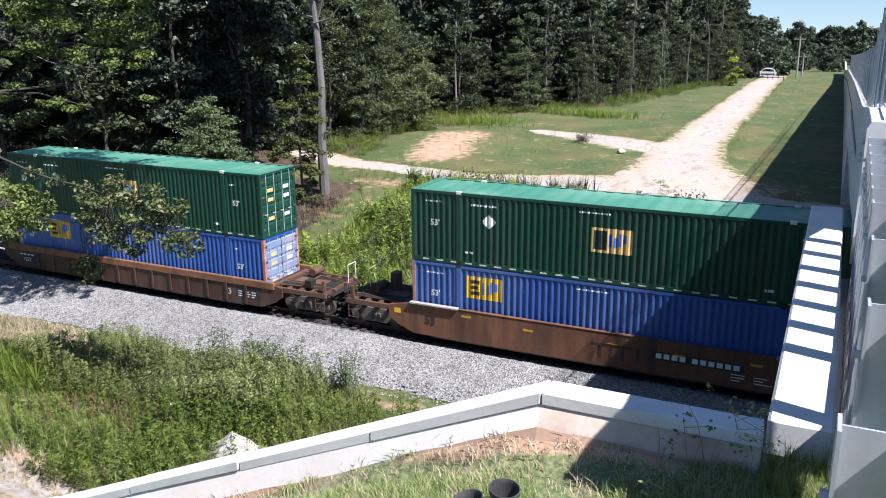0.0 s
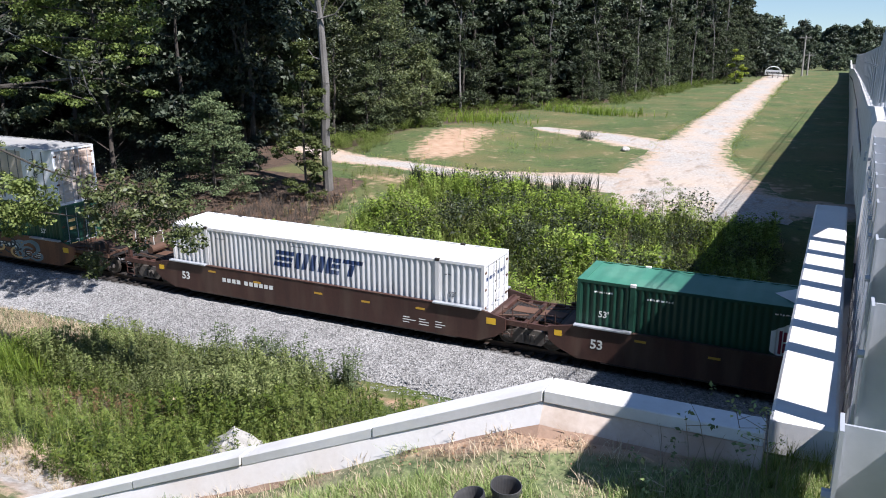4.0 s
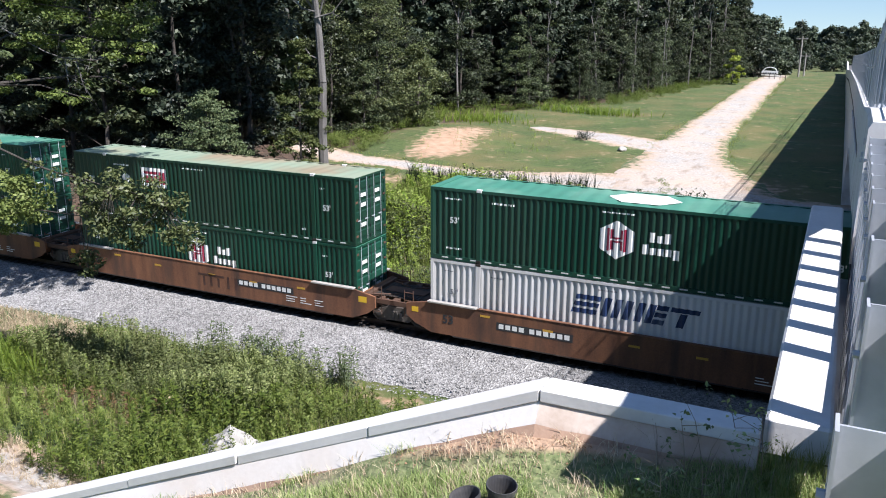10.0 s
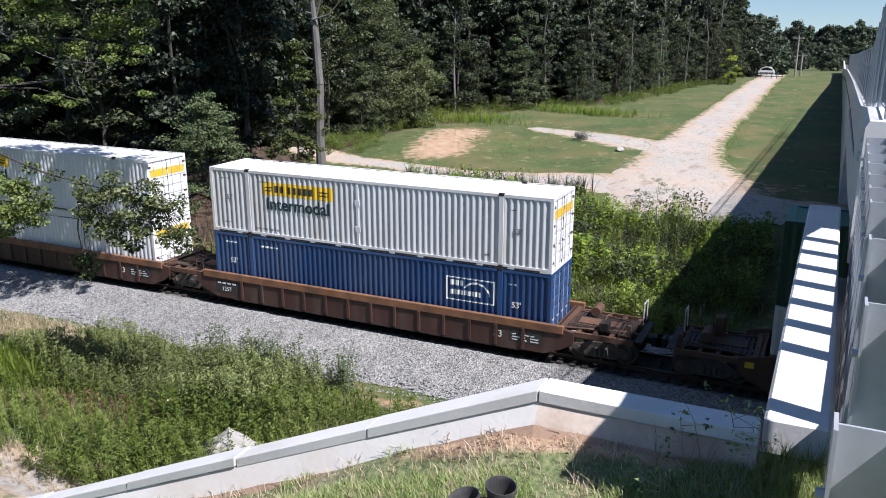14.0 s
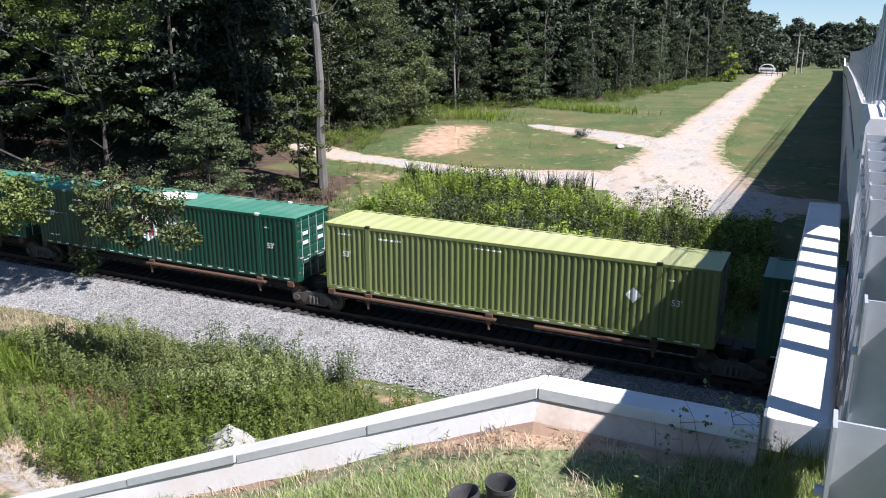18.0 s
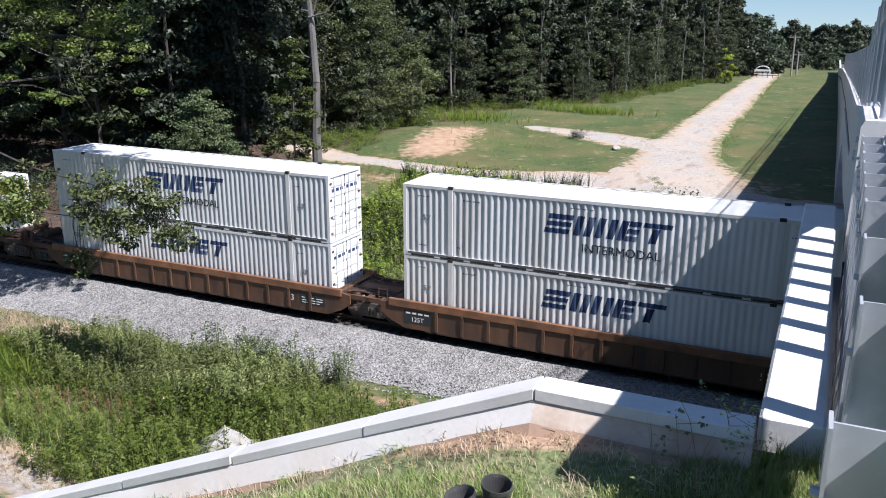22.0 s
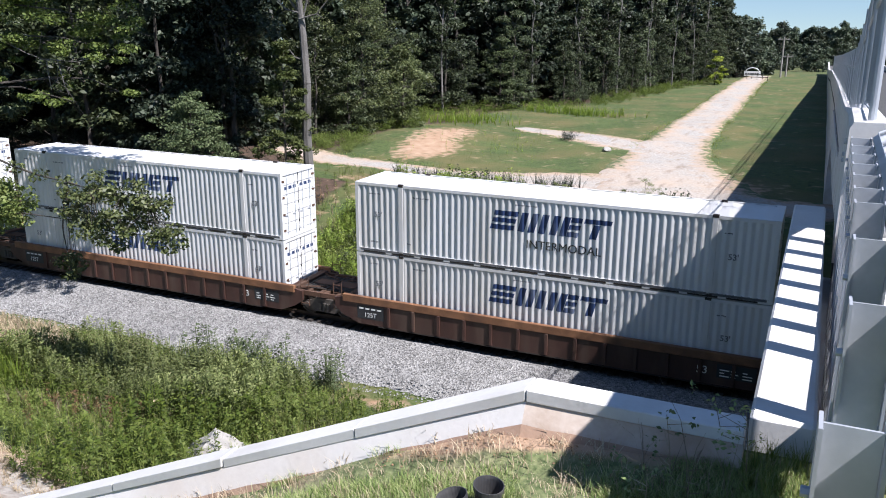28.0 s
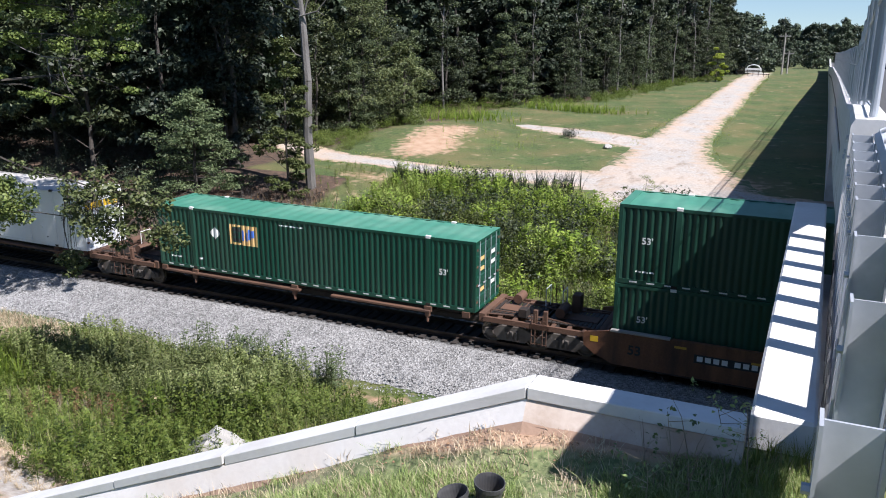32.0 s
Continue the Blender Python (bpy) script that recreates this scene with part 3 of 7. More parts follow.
# ---- the track ----
def ballast_material():
    m = bpy.data.materials.new("crushed grey ballast")
    m.use_nodes = True
    n, link = m.node_tree.nodes, m.node_tree.links.new
    p = n["Principled BSDF"]
    tc = n.new("ShaderNodeTexCoord")
    vo = n.new("ShaderNodeTexVoronoi")
    vo.inputs["Scale"].default_value = 15
    link(tc.outputs["Object"], vo.inputs["Vector"])
    hsv = n.new("ShaderNodeSeparateColor")
    link(vo.outputs["Color"], hsv.inputs[0])
    ramp = n.new("ShaderNodeValToRGB")
    e = ramp.color_ramp.elements
    e[0].color, e[1].color = (0.165, 0.163, 0.16, 1), (0.47, 0.465, 0.455, 1)
    link(hsv.outputs[0], ramp.inputs[0])
    no = n.new("ShaderNodeTexNoise")
    no.inputs["Scale"].default_value, no.inputs["Detail"].default_value = 0.5, 4
    link(tc.outputs["Object"], no.inputs["Vector"])
    mx = n.new("ShaderNodeMix")
    mx.data_type, mx.blend_type = "RGBA", "MULTIPLY"
    mx.inputs[0].default_value = 0.5
    link(ramp.outputs[0], mx.inputs[6])
    link(no.outputs[0], mx.inputs[7])
    # the shade under the train, put into the colour between the rails
    sep = n.new("ShaderNodeSeparateXYZ")
    link(tc.outputs["Object"], sep.inputs[0])
    off = n.new("ShaderNodeMath")
    off.operation = "ABSOLUTE"
    link(sep.outputs[1], off.inputs[0])
    near = n.new("ShaderNodeMapRange")
    near.inputs[1].default_value, near.inputs[2].default_value = 1.15, 1.5
    near.inputs[3].default_value, near.inputs[4].default_value = 0.12, 1.0
    link(off.outputs[0], near.inputs[0])
    under_shade = n.new("ShaderNodeMix")
    under_shade.data_type, under_shade.blend_type = "RGBA", "MULTIPLY"
    under_shade.inputs[0].default_value = 1.0
    link(mx.outputs[2], under_shade.inputs[6])
    link(near.outputs[0], under_shade.inputs[7])
    link(under_shade.outputs[2], p.inputs["Base Color"])
    p.inputs["Roughness"].default_value = 0.9
    bp = n.new("ShaderNodeBump")
    bp.inputs["Strength"].default_value, bp.inputs["Distance"].default_value = 1.0, 0.05
    link(vo.outputs["Distance"], bp.inputs["Height"])
    link(bp.outputs[0], p.inputs["Normal"])
    return m


def build_track():
    rng = np.random.default_rng(5)
    M["ballast"] = ballast_material()
    xs = np.concatenate([np.linspace(-640, -70, 60), np.linspace(-69, 12, 320), np.linspace(14, 640, 60)])
    prof = np.array([(-5.1, -0.86), (-4.6, -0.72), (-4.0, -0.6), (-3.3, -0.44), (-2.6, -0.34), (-2.0, -0.24), (-1.7, -0.23), (-1.2, -0.25), (-0.6, -0.26), (0, -0.25), (0.6, -0.26), (1.2, -0.25), (1.7, -0.23), (2.0, -0.24), (2.8, -0.38), (3.6, -0.52), (4.6, -0.76), (5.1, -0.86)])
    X = np.repeat(xs[:, None], len(prof), 1)
    Y = np.repeat(prof[None, :, 0], len(xs), 0)
    Y = Y + (np.abs(Y) > 4) * 0.35 * np.sin(X * 0.7 + np.sin(X * 0.31) * 2) * np.sign(Y)
    Z = np.repeat(prof[None, :, 1], len(xs), 0) + rng.uniform(-0.025, 0.025, X.shape)
    i = np.arange(len(xs) - 1)[:, None] * len(prof) + np.arange(len(prof) - 1)[None]
    f = np.stack([i, i + len(prof), i + len(prof) + 1, i + 1], -1).reshape(-1, 4)
    tagged(new("ballast", mesh_of("ballast", np.stack([X, Y, Z], -1).reshape(-1, 3), f, M["ballast"])), "bed of crushed pale grey ballast stones", "ballast", kind="structure")
    # loose stones on the near shoulder
    n = 9000
    x, y = rng.uniform(-38, 2, n), rng.uniform(-5.3, -1.6, n)
    z = np.interp(y, prof[:, 0], prof[:, 1])
    s = rng.uniform(0.025, 0.055, n)
    o = np.array([(1, 0, 0), (-1, 0, 0), (0, 1, 0), (0, -1, 0), (0, 0, 0.8), (0, 0, -0.6)])
    v = o[None] * s[:, None, None] * rng.uniform(0.6, 1.4, (n, 6, 1))
    a = rng.uniform(0, 6.28, n)
    c, sn = np.cos(a)[:, None], np.sin(a)[:, None]
    v = np.stack([v[..., 0] * c - v[..., 1] * sn, v[..., 0] * sn + v[..., 1] * c, v[..., 2]], -1) + np.stack([x, y, z + 0.01], -1)[:, None]
    t = np.array([(0, 2, 4), (2, 1, 4), (1, 3, 4), (3, 0, 4)])
    f = (t[None] + np.arange(n)[:, None, None] * 6).reshape(-1, 3)
    tagged(new("ballast_stones", mesh_of("ballast_stones", v.reshape(-1, 3), f, M["ballast"])), "loose crushed ballast stones on the shoulder", "stones", kind="stuff")
    for y in (-0.755, 0.755):
        bm = bmesh.new()
        prism(bm, [(-0.07, -0.17), (0.07, -0.17), (0.07, -0.15), (0.012, -0.13), (0.012, -0.04), (0.036, -0.03), (0.036, 0), (-0.036, 0), (-0.036, -0.03), (-0.012, -0.04), (-0.012, -0.13), (-0.07, -0.15)], -640, 640)
        bm.transform(Matrix.Translation((0, y, 0)) @ pose(0, 0, 0, 0, 0, 90))
        tagged(part("rail", bm, M["rail"], None), "worn steel rail with a bright head", "rail", "rails of the track", "structure")
    tie = thing("railway_ties", "weathered timber ties under the rails", "tie", kind="structure")
    me = None
    for k in range(180):
        x = -64 + k * 0.495
        if me is None:
            ob = part("tie", boxes((-0.115, 0.115, -1.3, 1.3, -0.39, -0.172), bevel=0.012), M["tie"], tie)
            me = ob.data
        else:
            ob = part_of("tie", me, None, tie)
        ob.location = (x, rng.uniform(-0.04, 0.04), rng.uniform(-0.01, 0.02))
        ob.rotation_euler = (0, 0, rng.uniform(-0.015, 0.015))


build_track()


# ---- containers ----
LONG, HALF, TALL = 16.15, 1.295, 2.9
LIFT = 2.08          # from the end to the lifting posts


def ribs(pitch=0.25, depth=0.045, x0=0.14, x1=LONG - 0.14, flat=0.36):
    """The outline of a corrugated wall: x along it and how far it lies back."""
    n = round((x1 - x0) / pitch)
    w = (x1 - x0) / n
    out = [(x0, 0.0)]
    for i in range(n):
        a = x0 + i * w
        out += [(a + w * flat * 0.5, 0.0), (a + w * (0.5 - flat * 0.36), depth), (a + w * (0.5 + flat * 0.36), depth), (a + w * (1 - flat * 0.5), 0.0)]
    out.append((x1, 0.0))
    return np.array(out)


PROFILE = {"corrugated": ribs(), "ribbed": ribs(0.262, 0.04, flat=0.3), "sheet_post": ribs(0.64, 0.006, flat=0.2), "smooth": np.array([(0.14, 0.012), (LONG - 0.14, 0.012)])}
WALLS = {}


def wall_mesh(style, side):
    if (style, side) not in WALLS:
        p = PROFILE[style]
        x = p[:, 0]
        y = (-HALF + 0.012 + p[:, 1]) * (1 if side < 0 else -1)
        v = np.concatenate([np.stack([x, y, np.full(len(x), 0.15)], 1), np.stack([x, y, np.full(len(x), 2.8)], 1)])
        i = np.arange(len(x) - 1)
        f = np.stack([i, i + 1, i + 1 + len(x), i + len(x)], 1)
        WALLS[style, side] = (v, f if side < 0 else f[:, ::-1])
    return WALLS[style, side]


def clipped(poly, lo, hi):
    for lim, s in ((lo, 1), (hi, -1)):
        res = []
        for (xa, za), (xb, zb) in zip(poly, poly[1:] + poly[:1]):
            ina, inb = s * (xa - lim) >= 0, s * (xb - lim) >= 0
            if ina:
                res.append((xa, za))
            if ina != inb:
                k = (lim - xa) / (xb - xa)
                res.append((lim, za + (zb - za) * k))
        poly = res
        if len(poly) < 3:
            return []
    return poly


def painted(name, polys, mat, parent, style, off=0.006):
    """Paint that follows the ribs of the near wall: convex outlines in x, z."""
    p = PROFILE[style]
    bm = bmesh.new()
    for poly in polys:
        xs = [q[0] for q in poly]
        for (xa, ya), (xb, yb) in zip(p, p[1:]):
            if xb < min(xs) or xa > max(xs):
                continue
            c = clipped(list(poly), xa, xb)
            if len(c) >= 3:
                vs = [bm.verts.new((x, -HALF + 0.012 + ya + (yb - ya) * (x - xa) / (xb - xa) - off, z)) for x, z in c]
                bm.faces.new(vs)
    bmesh.ops.recalc_face_normals(bm, faces=bm.faces[:])
    for f in bm.faces:
        if f.normal.y > 0:
            f.normal_flip()
    return part(name, bm, mat, parent)


def painted_each(name, polys, mat, parent, style, off=0.006):
    for poly in polys:
        painted(name, [poly], mat, parent, style, off)


def panelled(y0, y1):
    """A door leaf with pressed level panels, as one folded sheet."""
    zs = [(0.13, 0.0)]
    for z in np.arange(0.26, 2.6, 0.42):
        zs += [(z, 0.0), (z + 0.03, 0.028), (z + 0.3, 0.028), (z + 0.33, 0.0)]
    zs.append((2.79, 0.0))
    bm = bmesh.new()
    outline = [(LONG - 0.05 + d, z) for z, d in zs] + [(LONG - 0.09, 2.79), (LONG - 0.09, 0.13)]
    return prism(bm, outline, y0, y1)


def rect(x0, x1, z0, z1, lean=0.0):
    return [(x0, z0), (x1, z0), (x1 + lean, z1), (x0 + lean, z1)]


def small_marks(c, st, mat, seed, dark=False):
    """Numbers too small to read, as rows of bars; the length mark can be read."""
    rng = random.Random(seed)
    for x, z, n, w, h in ((2.6, 2.42, 9, 0.1, 0.12), (0.65, 2.45, 7, 0.09, 0.1), (6.9, 2.56, 13, 0.09, 0.09), (0.7, 0.45, 6, 0.09, 0.11), (13.4, 0.42, 2, 0.1, 0.16), (2.35, 0.5, 2, 0.1, 0.14), (14.4, 2.3, 3, 0.09, 0.1)):
        if rng.random() < 0.78:
            rows, x0 = [], x
            while x0 < x + n * w * (0.62 if dark else 1.0):
                w0 = rng.choice((1, 2, 3)) * w * 0.6
                rows.append(rect(x0, x0 + w0, z, z + h * (0.45 if dark else 0.6)))
                x0 += w0 + w * 0.45
            tagged(painted("number_line", rows, mat, c, st), kind="stuff")
    for x, z in ((1.05, 1.62), (14.75, 1.5)):
        writing("length_mark", "53'", 0.3 if dark else 0.34, mat, c, (x, -HALF + 0.006, z), bold=0.006)


def slant_shapes(x, z, h=0.74, w=4.5):
    """Five slanted block shapes side by side, a plain stand-in for the haulier's name."""
    k = w / 4.5
    s = 0.2
    out = []

    def bar(x0, x1, z0, z1):
        q = [(x0 + s * z0 / h, z0), (x1 + s * z0 / h, z0), (x1 + s * z1 / h, z1), (x0 + s * z1 / h, z1)]
        out.append([(x + a * k, z + b) for a, b in q])

    for x0, x1 in ((0.0, 0.95), (3.0, 3.42)):
        for z0, z1 in ((0, 0.26), (0.38, 0.62), (0.74, 1.0)):
            bar(x0, x1, h * z0, h * z1)
    for x0, x1 in ((1.1, 1.36), (1.5, 1.76), (1.9, 2.16), (2.34, 2.6), (2.72, 2.98), (3.86, 4.12)):
        bar(x0, x1, 0, h * (0.72 if x0 > 3.8 else 1.0))
    bar(3.5, 4.5, h * 0.76, h)
    return out


def hexagon(x, z, rx, rz):
    return [(x + rx * math.cos(a), z + rz * math.sin(a)) for a in [math.pi / 6 + i * math.pi / 3 for i in range(6)]]


def brand(c, st, sort):
    if sort == "hexa":
        painted("hexagon_mark", [hexagon(7.46, 1.6, 0.72, 0.72)], M["mark_white"], c, st)
        painted("hexagon_bar", [rect(7.1, 7.2, 1.18, 2.02), rect(7.24, 7.34, 1.22, 1.57), rect(7.24, 7.34, 1.63, 1.98), rect(7.58, 7.68, 1.22, 1.57), rect(7.58, 7.68, 1.63, 1.98), rect(7.72, 7.82, 1.18, 2.02), rect(7.34, 7.58, 1.5, 1.57), rect(7.34, 7.58, 1.63, 1.7)], M["mark_red"], c, st, 0.011)
        bars = [rect(8.62 + i * 0.27, 8.62 + i * 0.27 + 0.2, 1.66, 1.66 + h) for i, h in enumerate((0.36, 0.26, 0.36))]
        bars += [rect(8.4 + i * 0.27, 8.4 + i * 0.27 + 0.21, 1.2 - (0.1 if i == 4 else 0), 1.2 + h) for i, h in enumerate((0.36, 0.26, 0.26, 0.26, 0.26))]
        painted_each("name_bar", bars, M["mark_white"], c, st)
    elif sort in ("square", "square_left", "square_blue"):
        x, z = {"square": (7.36, 1.15), "square_left": (4.2, 1.45), "square_blue": (2.42, 1.62)}[sort]
        w, h = 1.52, 0.92
        if sort == "square_blue":
            painted("square_mark", [rect(x, x + w, z, z + h)], M["mark_yellow"], c, st)
        else:
            t = 0.1
            painted("square_mark", [rect(x, x + w, z, z + t), rect(x, x + w, z + h - t, z + h), rect(x, x + t, z + t, z + h - t), rect(x + w - t, x + w, z + t, z + h - t), rect(x + 0.6, x + w - t, z + t, z + h - t)], M["mark_gold"], c, st)
        painted_each("letter_block", [rect(x + 0.16, x + 0.56, z + 0.16, z + 0.3), rect(x + 0.16, x + 0.5, z + 0.39, z + 0.53), rect(x + 0.16, x + 0.56, z + 0.62, z + 0.76)], M["mark_black"], c, st, 0.011)
        painted_each("wave_block", [rect(x + 0.66, x + 0.78, z + 0.22, z + 0.7), rect(x + 0.86, x + 0.98, z + 0.22, z + 0.6), rect(x + 1.02, x + 1.12, z + 0.28, z + 0.76), rect(x + 1.18, x + 1.32, z + 0.4, z + 0.72)], M["mark_blue"], c, st, 0.011)
    elif sort == "slant":
        painted_each("name_block", slant_shapes(5.9, 1.58), M["mark_navy"], c, st)
    elif sort == "slant_word":
        painted_each("name_block", slant_shapes(5.9, 1.58), M["mark_navy"], c, st)
        writing("word", "INTERMODAL", 0.46, M["mark_black"], c, (8.8, -HALF + 0.004, 1.12))
    elif sort == "banner":
        painted("name_panel", [rect(2.86, 6.5, 1.9, 2.46)], M["mark_yellow"], c, st)
        letters = [rect(3.55 + i * 0.27 + (0.1 if i > 1 else 0), 3.55 + i * 0.27 + (0.1 if i > 1 else 0) + 0.18, 2.03, 2.33) for i in range(7)]
        painted_each("name_bar", letters + [rect(2.95, 3.3, 2.06, 2.12, 0.15), rect(3.0, 3.35, 2.2, 2.26, 0.1), rect(5.9, 6.3, 2.06, 2.12, -0.15), rect(5.95, 6.35, 2.2, 2.26, -0.2)], M["mark_black"], c, st, 0.011)
        if st != "smooth":
            writing("word", "Intermodal", 0.74, M["mark_teal"], c, (4.7, -HALF + 0.004, 1.5), bold=0.015)
        tagged(painted("note_bar", [rect(2.35 + i * 0.15, 2.45 + i * 0.15, 0.3, 0.38) for i in range(9)], M["mark_grey"], c, st), kind="stuff")
    elif sort == "logistics":
        painted("outline", [rect(11.75, 13.85, 1.35, 1.4), rect(11.75, 13.85, 2.28, 2.33), rect(11.75, 11.8, 1.4, 2.28), rect(13.8, 13.85, 1.4, 2.28)], M["mark_white"], c, st)
        painted_each("name_bar", [rect(11.95 + i * 0.2, 12.1 + i * 0.2, 1.98, 2.2) for i in range(3)] + [rect(11.95 + i * 0.15, 12.06 + i * 0.15, 1.6, 1.8) for i in range(9)], M["mark_white"], c, st)
        arc = [(13.05 + 0.62 * math.cos(a), 1.62 + 0.58 * math.sin(a)) for a in np.linspace(0.1, 2.6, 12)]
        arc2 = [(13.05 + 0.56 * math.cos(a), 1.62 + 0.5 * math.sin(a)) for a in np.linspace(0.1, 2.6, 12)]
        painted("arc", [[arc[i], arc[i + 1], arc2[i + 1], arc2[i]] for i in range(11)], M["mark_white"], c, st)
    elif sort == "pool_panel":
        painted("name_panel", [rect(4.37, 5.9, 1.55, 2.45)], M["mark_white"], c, st)
        painted("name_bar", [rect(4.5, 5.4, 2.15, 2.28), rect(4.64, 4.76, 1.72, 2.08), rect(4.9, 5.02, 1.72, 2.08), rect(5.16, 5.28, 1.72, 2.08), rect(5.45, 5.57, 1.72, 2.28), rect(5.66, 5.78, 1.72, 2.28)], M["mark_red"], c, st, 0.011)
    if sort in ("square", "square_left", "diamond", "pool_panel"):
        x, z = (3.35, 1.85) if sort != "diamond" else (13.2, 1.6)
        painted("diamond_mark", [[(x - 0.3, z), (x, z - 0.3), (x + 0.3, z), (x, z + 0.3)]], M["mark_white"], c, st)


KINDS = {}


def container(key, label, body, roof, style="corrugated", sort="", marks="mark_white", doors=True, seed=0, trim=None, seam=None):
    """A 53-foot container in its own space: left bottom edge of its length at the origin."""
    c = thing("container", label, "container", "containers on the train")
    b, r = M[body], M[roof]
    t = M[trim or body]
    for side in (-1, 1):
        v, f = wall_mesh(style, side)
        part_of("side_wall", mesh_of("side_wall", v, f, b), None, c)
        y0, y1 = (-HALF, -HALF + 0.06) if side < 0 else (HALF - 0.06, HALF)
        part("top_rail", boxes((0.14, LONG - 0.14, y0, y1, 2.79, 2.9)), t, c)
        part("bottom_rail", boxes((0.14, LONG - 0.14, y0 - (0.004 if side < 0 else 0), y1 + (0.004 if side > 0 else 0), 0.0, 0.17)), t, c)
        for x in (LIFT, LONG - LIFT):
            yy = (y0 - 0.008, y1 + 0.03) if side < 0 else (y0 - 0.03, y1 + 0.008)
            p = part("lifting_post", boxes((x - 0.1, x + 0.1, *yy, 0.02, 2.92), bevel=0.01), t, c)
            for z in (2.82, 0.0):
                part("corner_casting", boxes((x - 0.11, x + 0.11, yy[0] - 0.006, yy[1] + 0.006, z, z + 0.125), bevel=0.015), M["post_white"] if body in ("green", "dark_green") and z > 1 else M["under"], p)
        for x in (0, LONG - 0.15):
            part("corner_post", boxes((x, x + 0.15, -HALF if side < 0 else HALF - 0.15, -HALF + 0.15 if side < 0 else HALF, 0, 2.9), bevel=0.012), M["faded_red"] if body == "blue" else t, c)
    if body in ("green", "dark_green", "lime"):
        pieces("forklift_slot", [(x, x + 0.28, -HALF - 0.007, -HALF - 0.002, 0.07, 0.12) for x in np.arange(0.5, 15.6, 0.62)], M["post_white"], c)
    if style in ("ribbed",) and body in ("white",):
        part("seam_strip", boxes((0.2, LONG - 0.2, -HALF - 0.008, -HALF + 0.02, 0.075, 0.165)), M["rail_grey" if sort.startswith("slant") else "silver"], c)
        # dark strips that stand in for the shade in the gap under the rail
        tagged(part("bottom_slot", boxes(*[(x, x + 1.02, -HALF - 0.007, -HALF - 0.002, 0.008, 0.07) for x in np.arange(0.35, 15.0, 1.3)]), M["under"], c), kind="stuff")
    if style == "sheet_post":
        pieces("post_strip", [(x - 0.035, x + 0.035, -HALF - 0.006, -HALF + 0.02, 0.18, 2.78) for x in np.arange(0.62, 15.7, 0.64)], M["rail_grey"], c)
        for x0, x1, z0, z1 in ((7.5, 8.75, 0.95, 2.72), (8.75, 11.4, 0.8, 1.12), (11.4, 12.2, 0.22, 1.0), (11.9, 13.75, 0.55, 2.72), (9.3, 10.4, 2.5, 2.72)):
            painted("faded_patch", [rect(x0, x1, z0, z1)], M["faded"], c, style)
    if style == "smooth":
        pieces("panel_seam", [(x - 0.03, x + 0.03, -HALF - 0.003, -HALF + 0.012, 0.18, 2.78) for x in (4.1, 6.15, 8.2, 10.25, 12.3)], M["silver"], c)
        boss = None
        for x in (5.1, 7.0, 9.2, 11.2, 13.1, 15.2):
            for z in (0.95, 1.75):
                me = boss.data if boss else None
                ob = part_of("rivet_plate", me, None, c) if me else part("rivet_plate", tube(bmesh.new(), (0, -0.02, 0), (0, 0.02, 0), 0.085, n=10), M["post_white"], c)
                boss = boss or ob
                ob.location = (x, -HALF, z)
    if seam:
        for x in seam:
            part("seam_plate", boxes((x - 0.05, x + 0.05, -HALF - 0.008, -HALF + 0.02, 0.2, 2.7)), t, c)
            for z in (0.85, 1.95):
                part("patch_plate", boxes((x - 0.12, x + 0.12, -HALF - 0.012, -HALF + 0.02, z - 0.12, z + 0.12), bevel=0.01), M["silver"], c)
    # roof, with shallow ribs across it
    n = 52
    xs = np.repeat(np.linspace(0.15, LONG - 0.15, n * 2), 1)
    zs = np.where((np.arange(n * 2) // 2) % 2 == 0, 2.885, 2.86)
    v = np.concatenate([np.stack([xs, np.full(n * 2, -HALF + 0.055), zs], 1), np.stack([xs, np.full(n * 2, HALF - 0.055), zs], 1)])
    i = np.arange(n * 2 - 1)
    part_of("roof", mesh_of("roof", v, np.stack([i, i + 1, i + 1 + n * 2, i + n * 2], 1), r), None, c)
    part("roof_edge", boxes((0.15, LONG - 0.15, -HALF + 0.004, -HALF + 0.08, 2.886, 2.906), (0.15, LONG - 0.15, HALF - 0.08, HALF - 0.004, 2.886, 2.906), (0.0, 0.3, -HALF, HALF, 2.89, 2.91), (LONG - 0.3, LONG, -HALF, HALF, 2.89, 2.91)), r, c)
    if sort == "hexa":
        bm = bmesh.new()
        bm.faces.new([bm.verts.new((8.1 + 1.35 * math.cos(a), 0.1 + 0.95 * math.sin(a), 2.897)) for a in [i * math.pi / 3 for i in range(6)]])
        part("roof_mark", bm, M["mark_white"], c)
    # front end
    part("end_wall", boxes((0.03, 0.07, -HALF + 0.15, HALF - 0.15, 0.12, 2.8), *[(0.0, 0.05, y - 0.07, y + 0.07, 0.2, 2.72) for y in np.linspace(-0.95, 0.95, 8)]), b, c)
    part("end_sill", boxes((0.0, 0.12, -HALF + 0.15, HALF - 0.15, 0, 0.14)), t, c)
    part("end_header", boxes((0.0, 0.12, -HALF + 0.15, HALF - 0.15, 2.78, 2.9)), t, c)
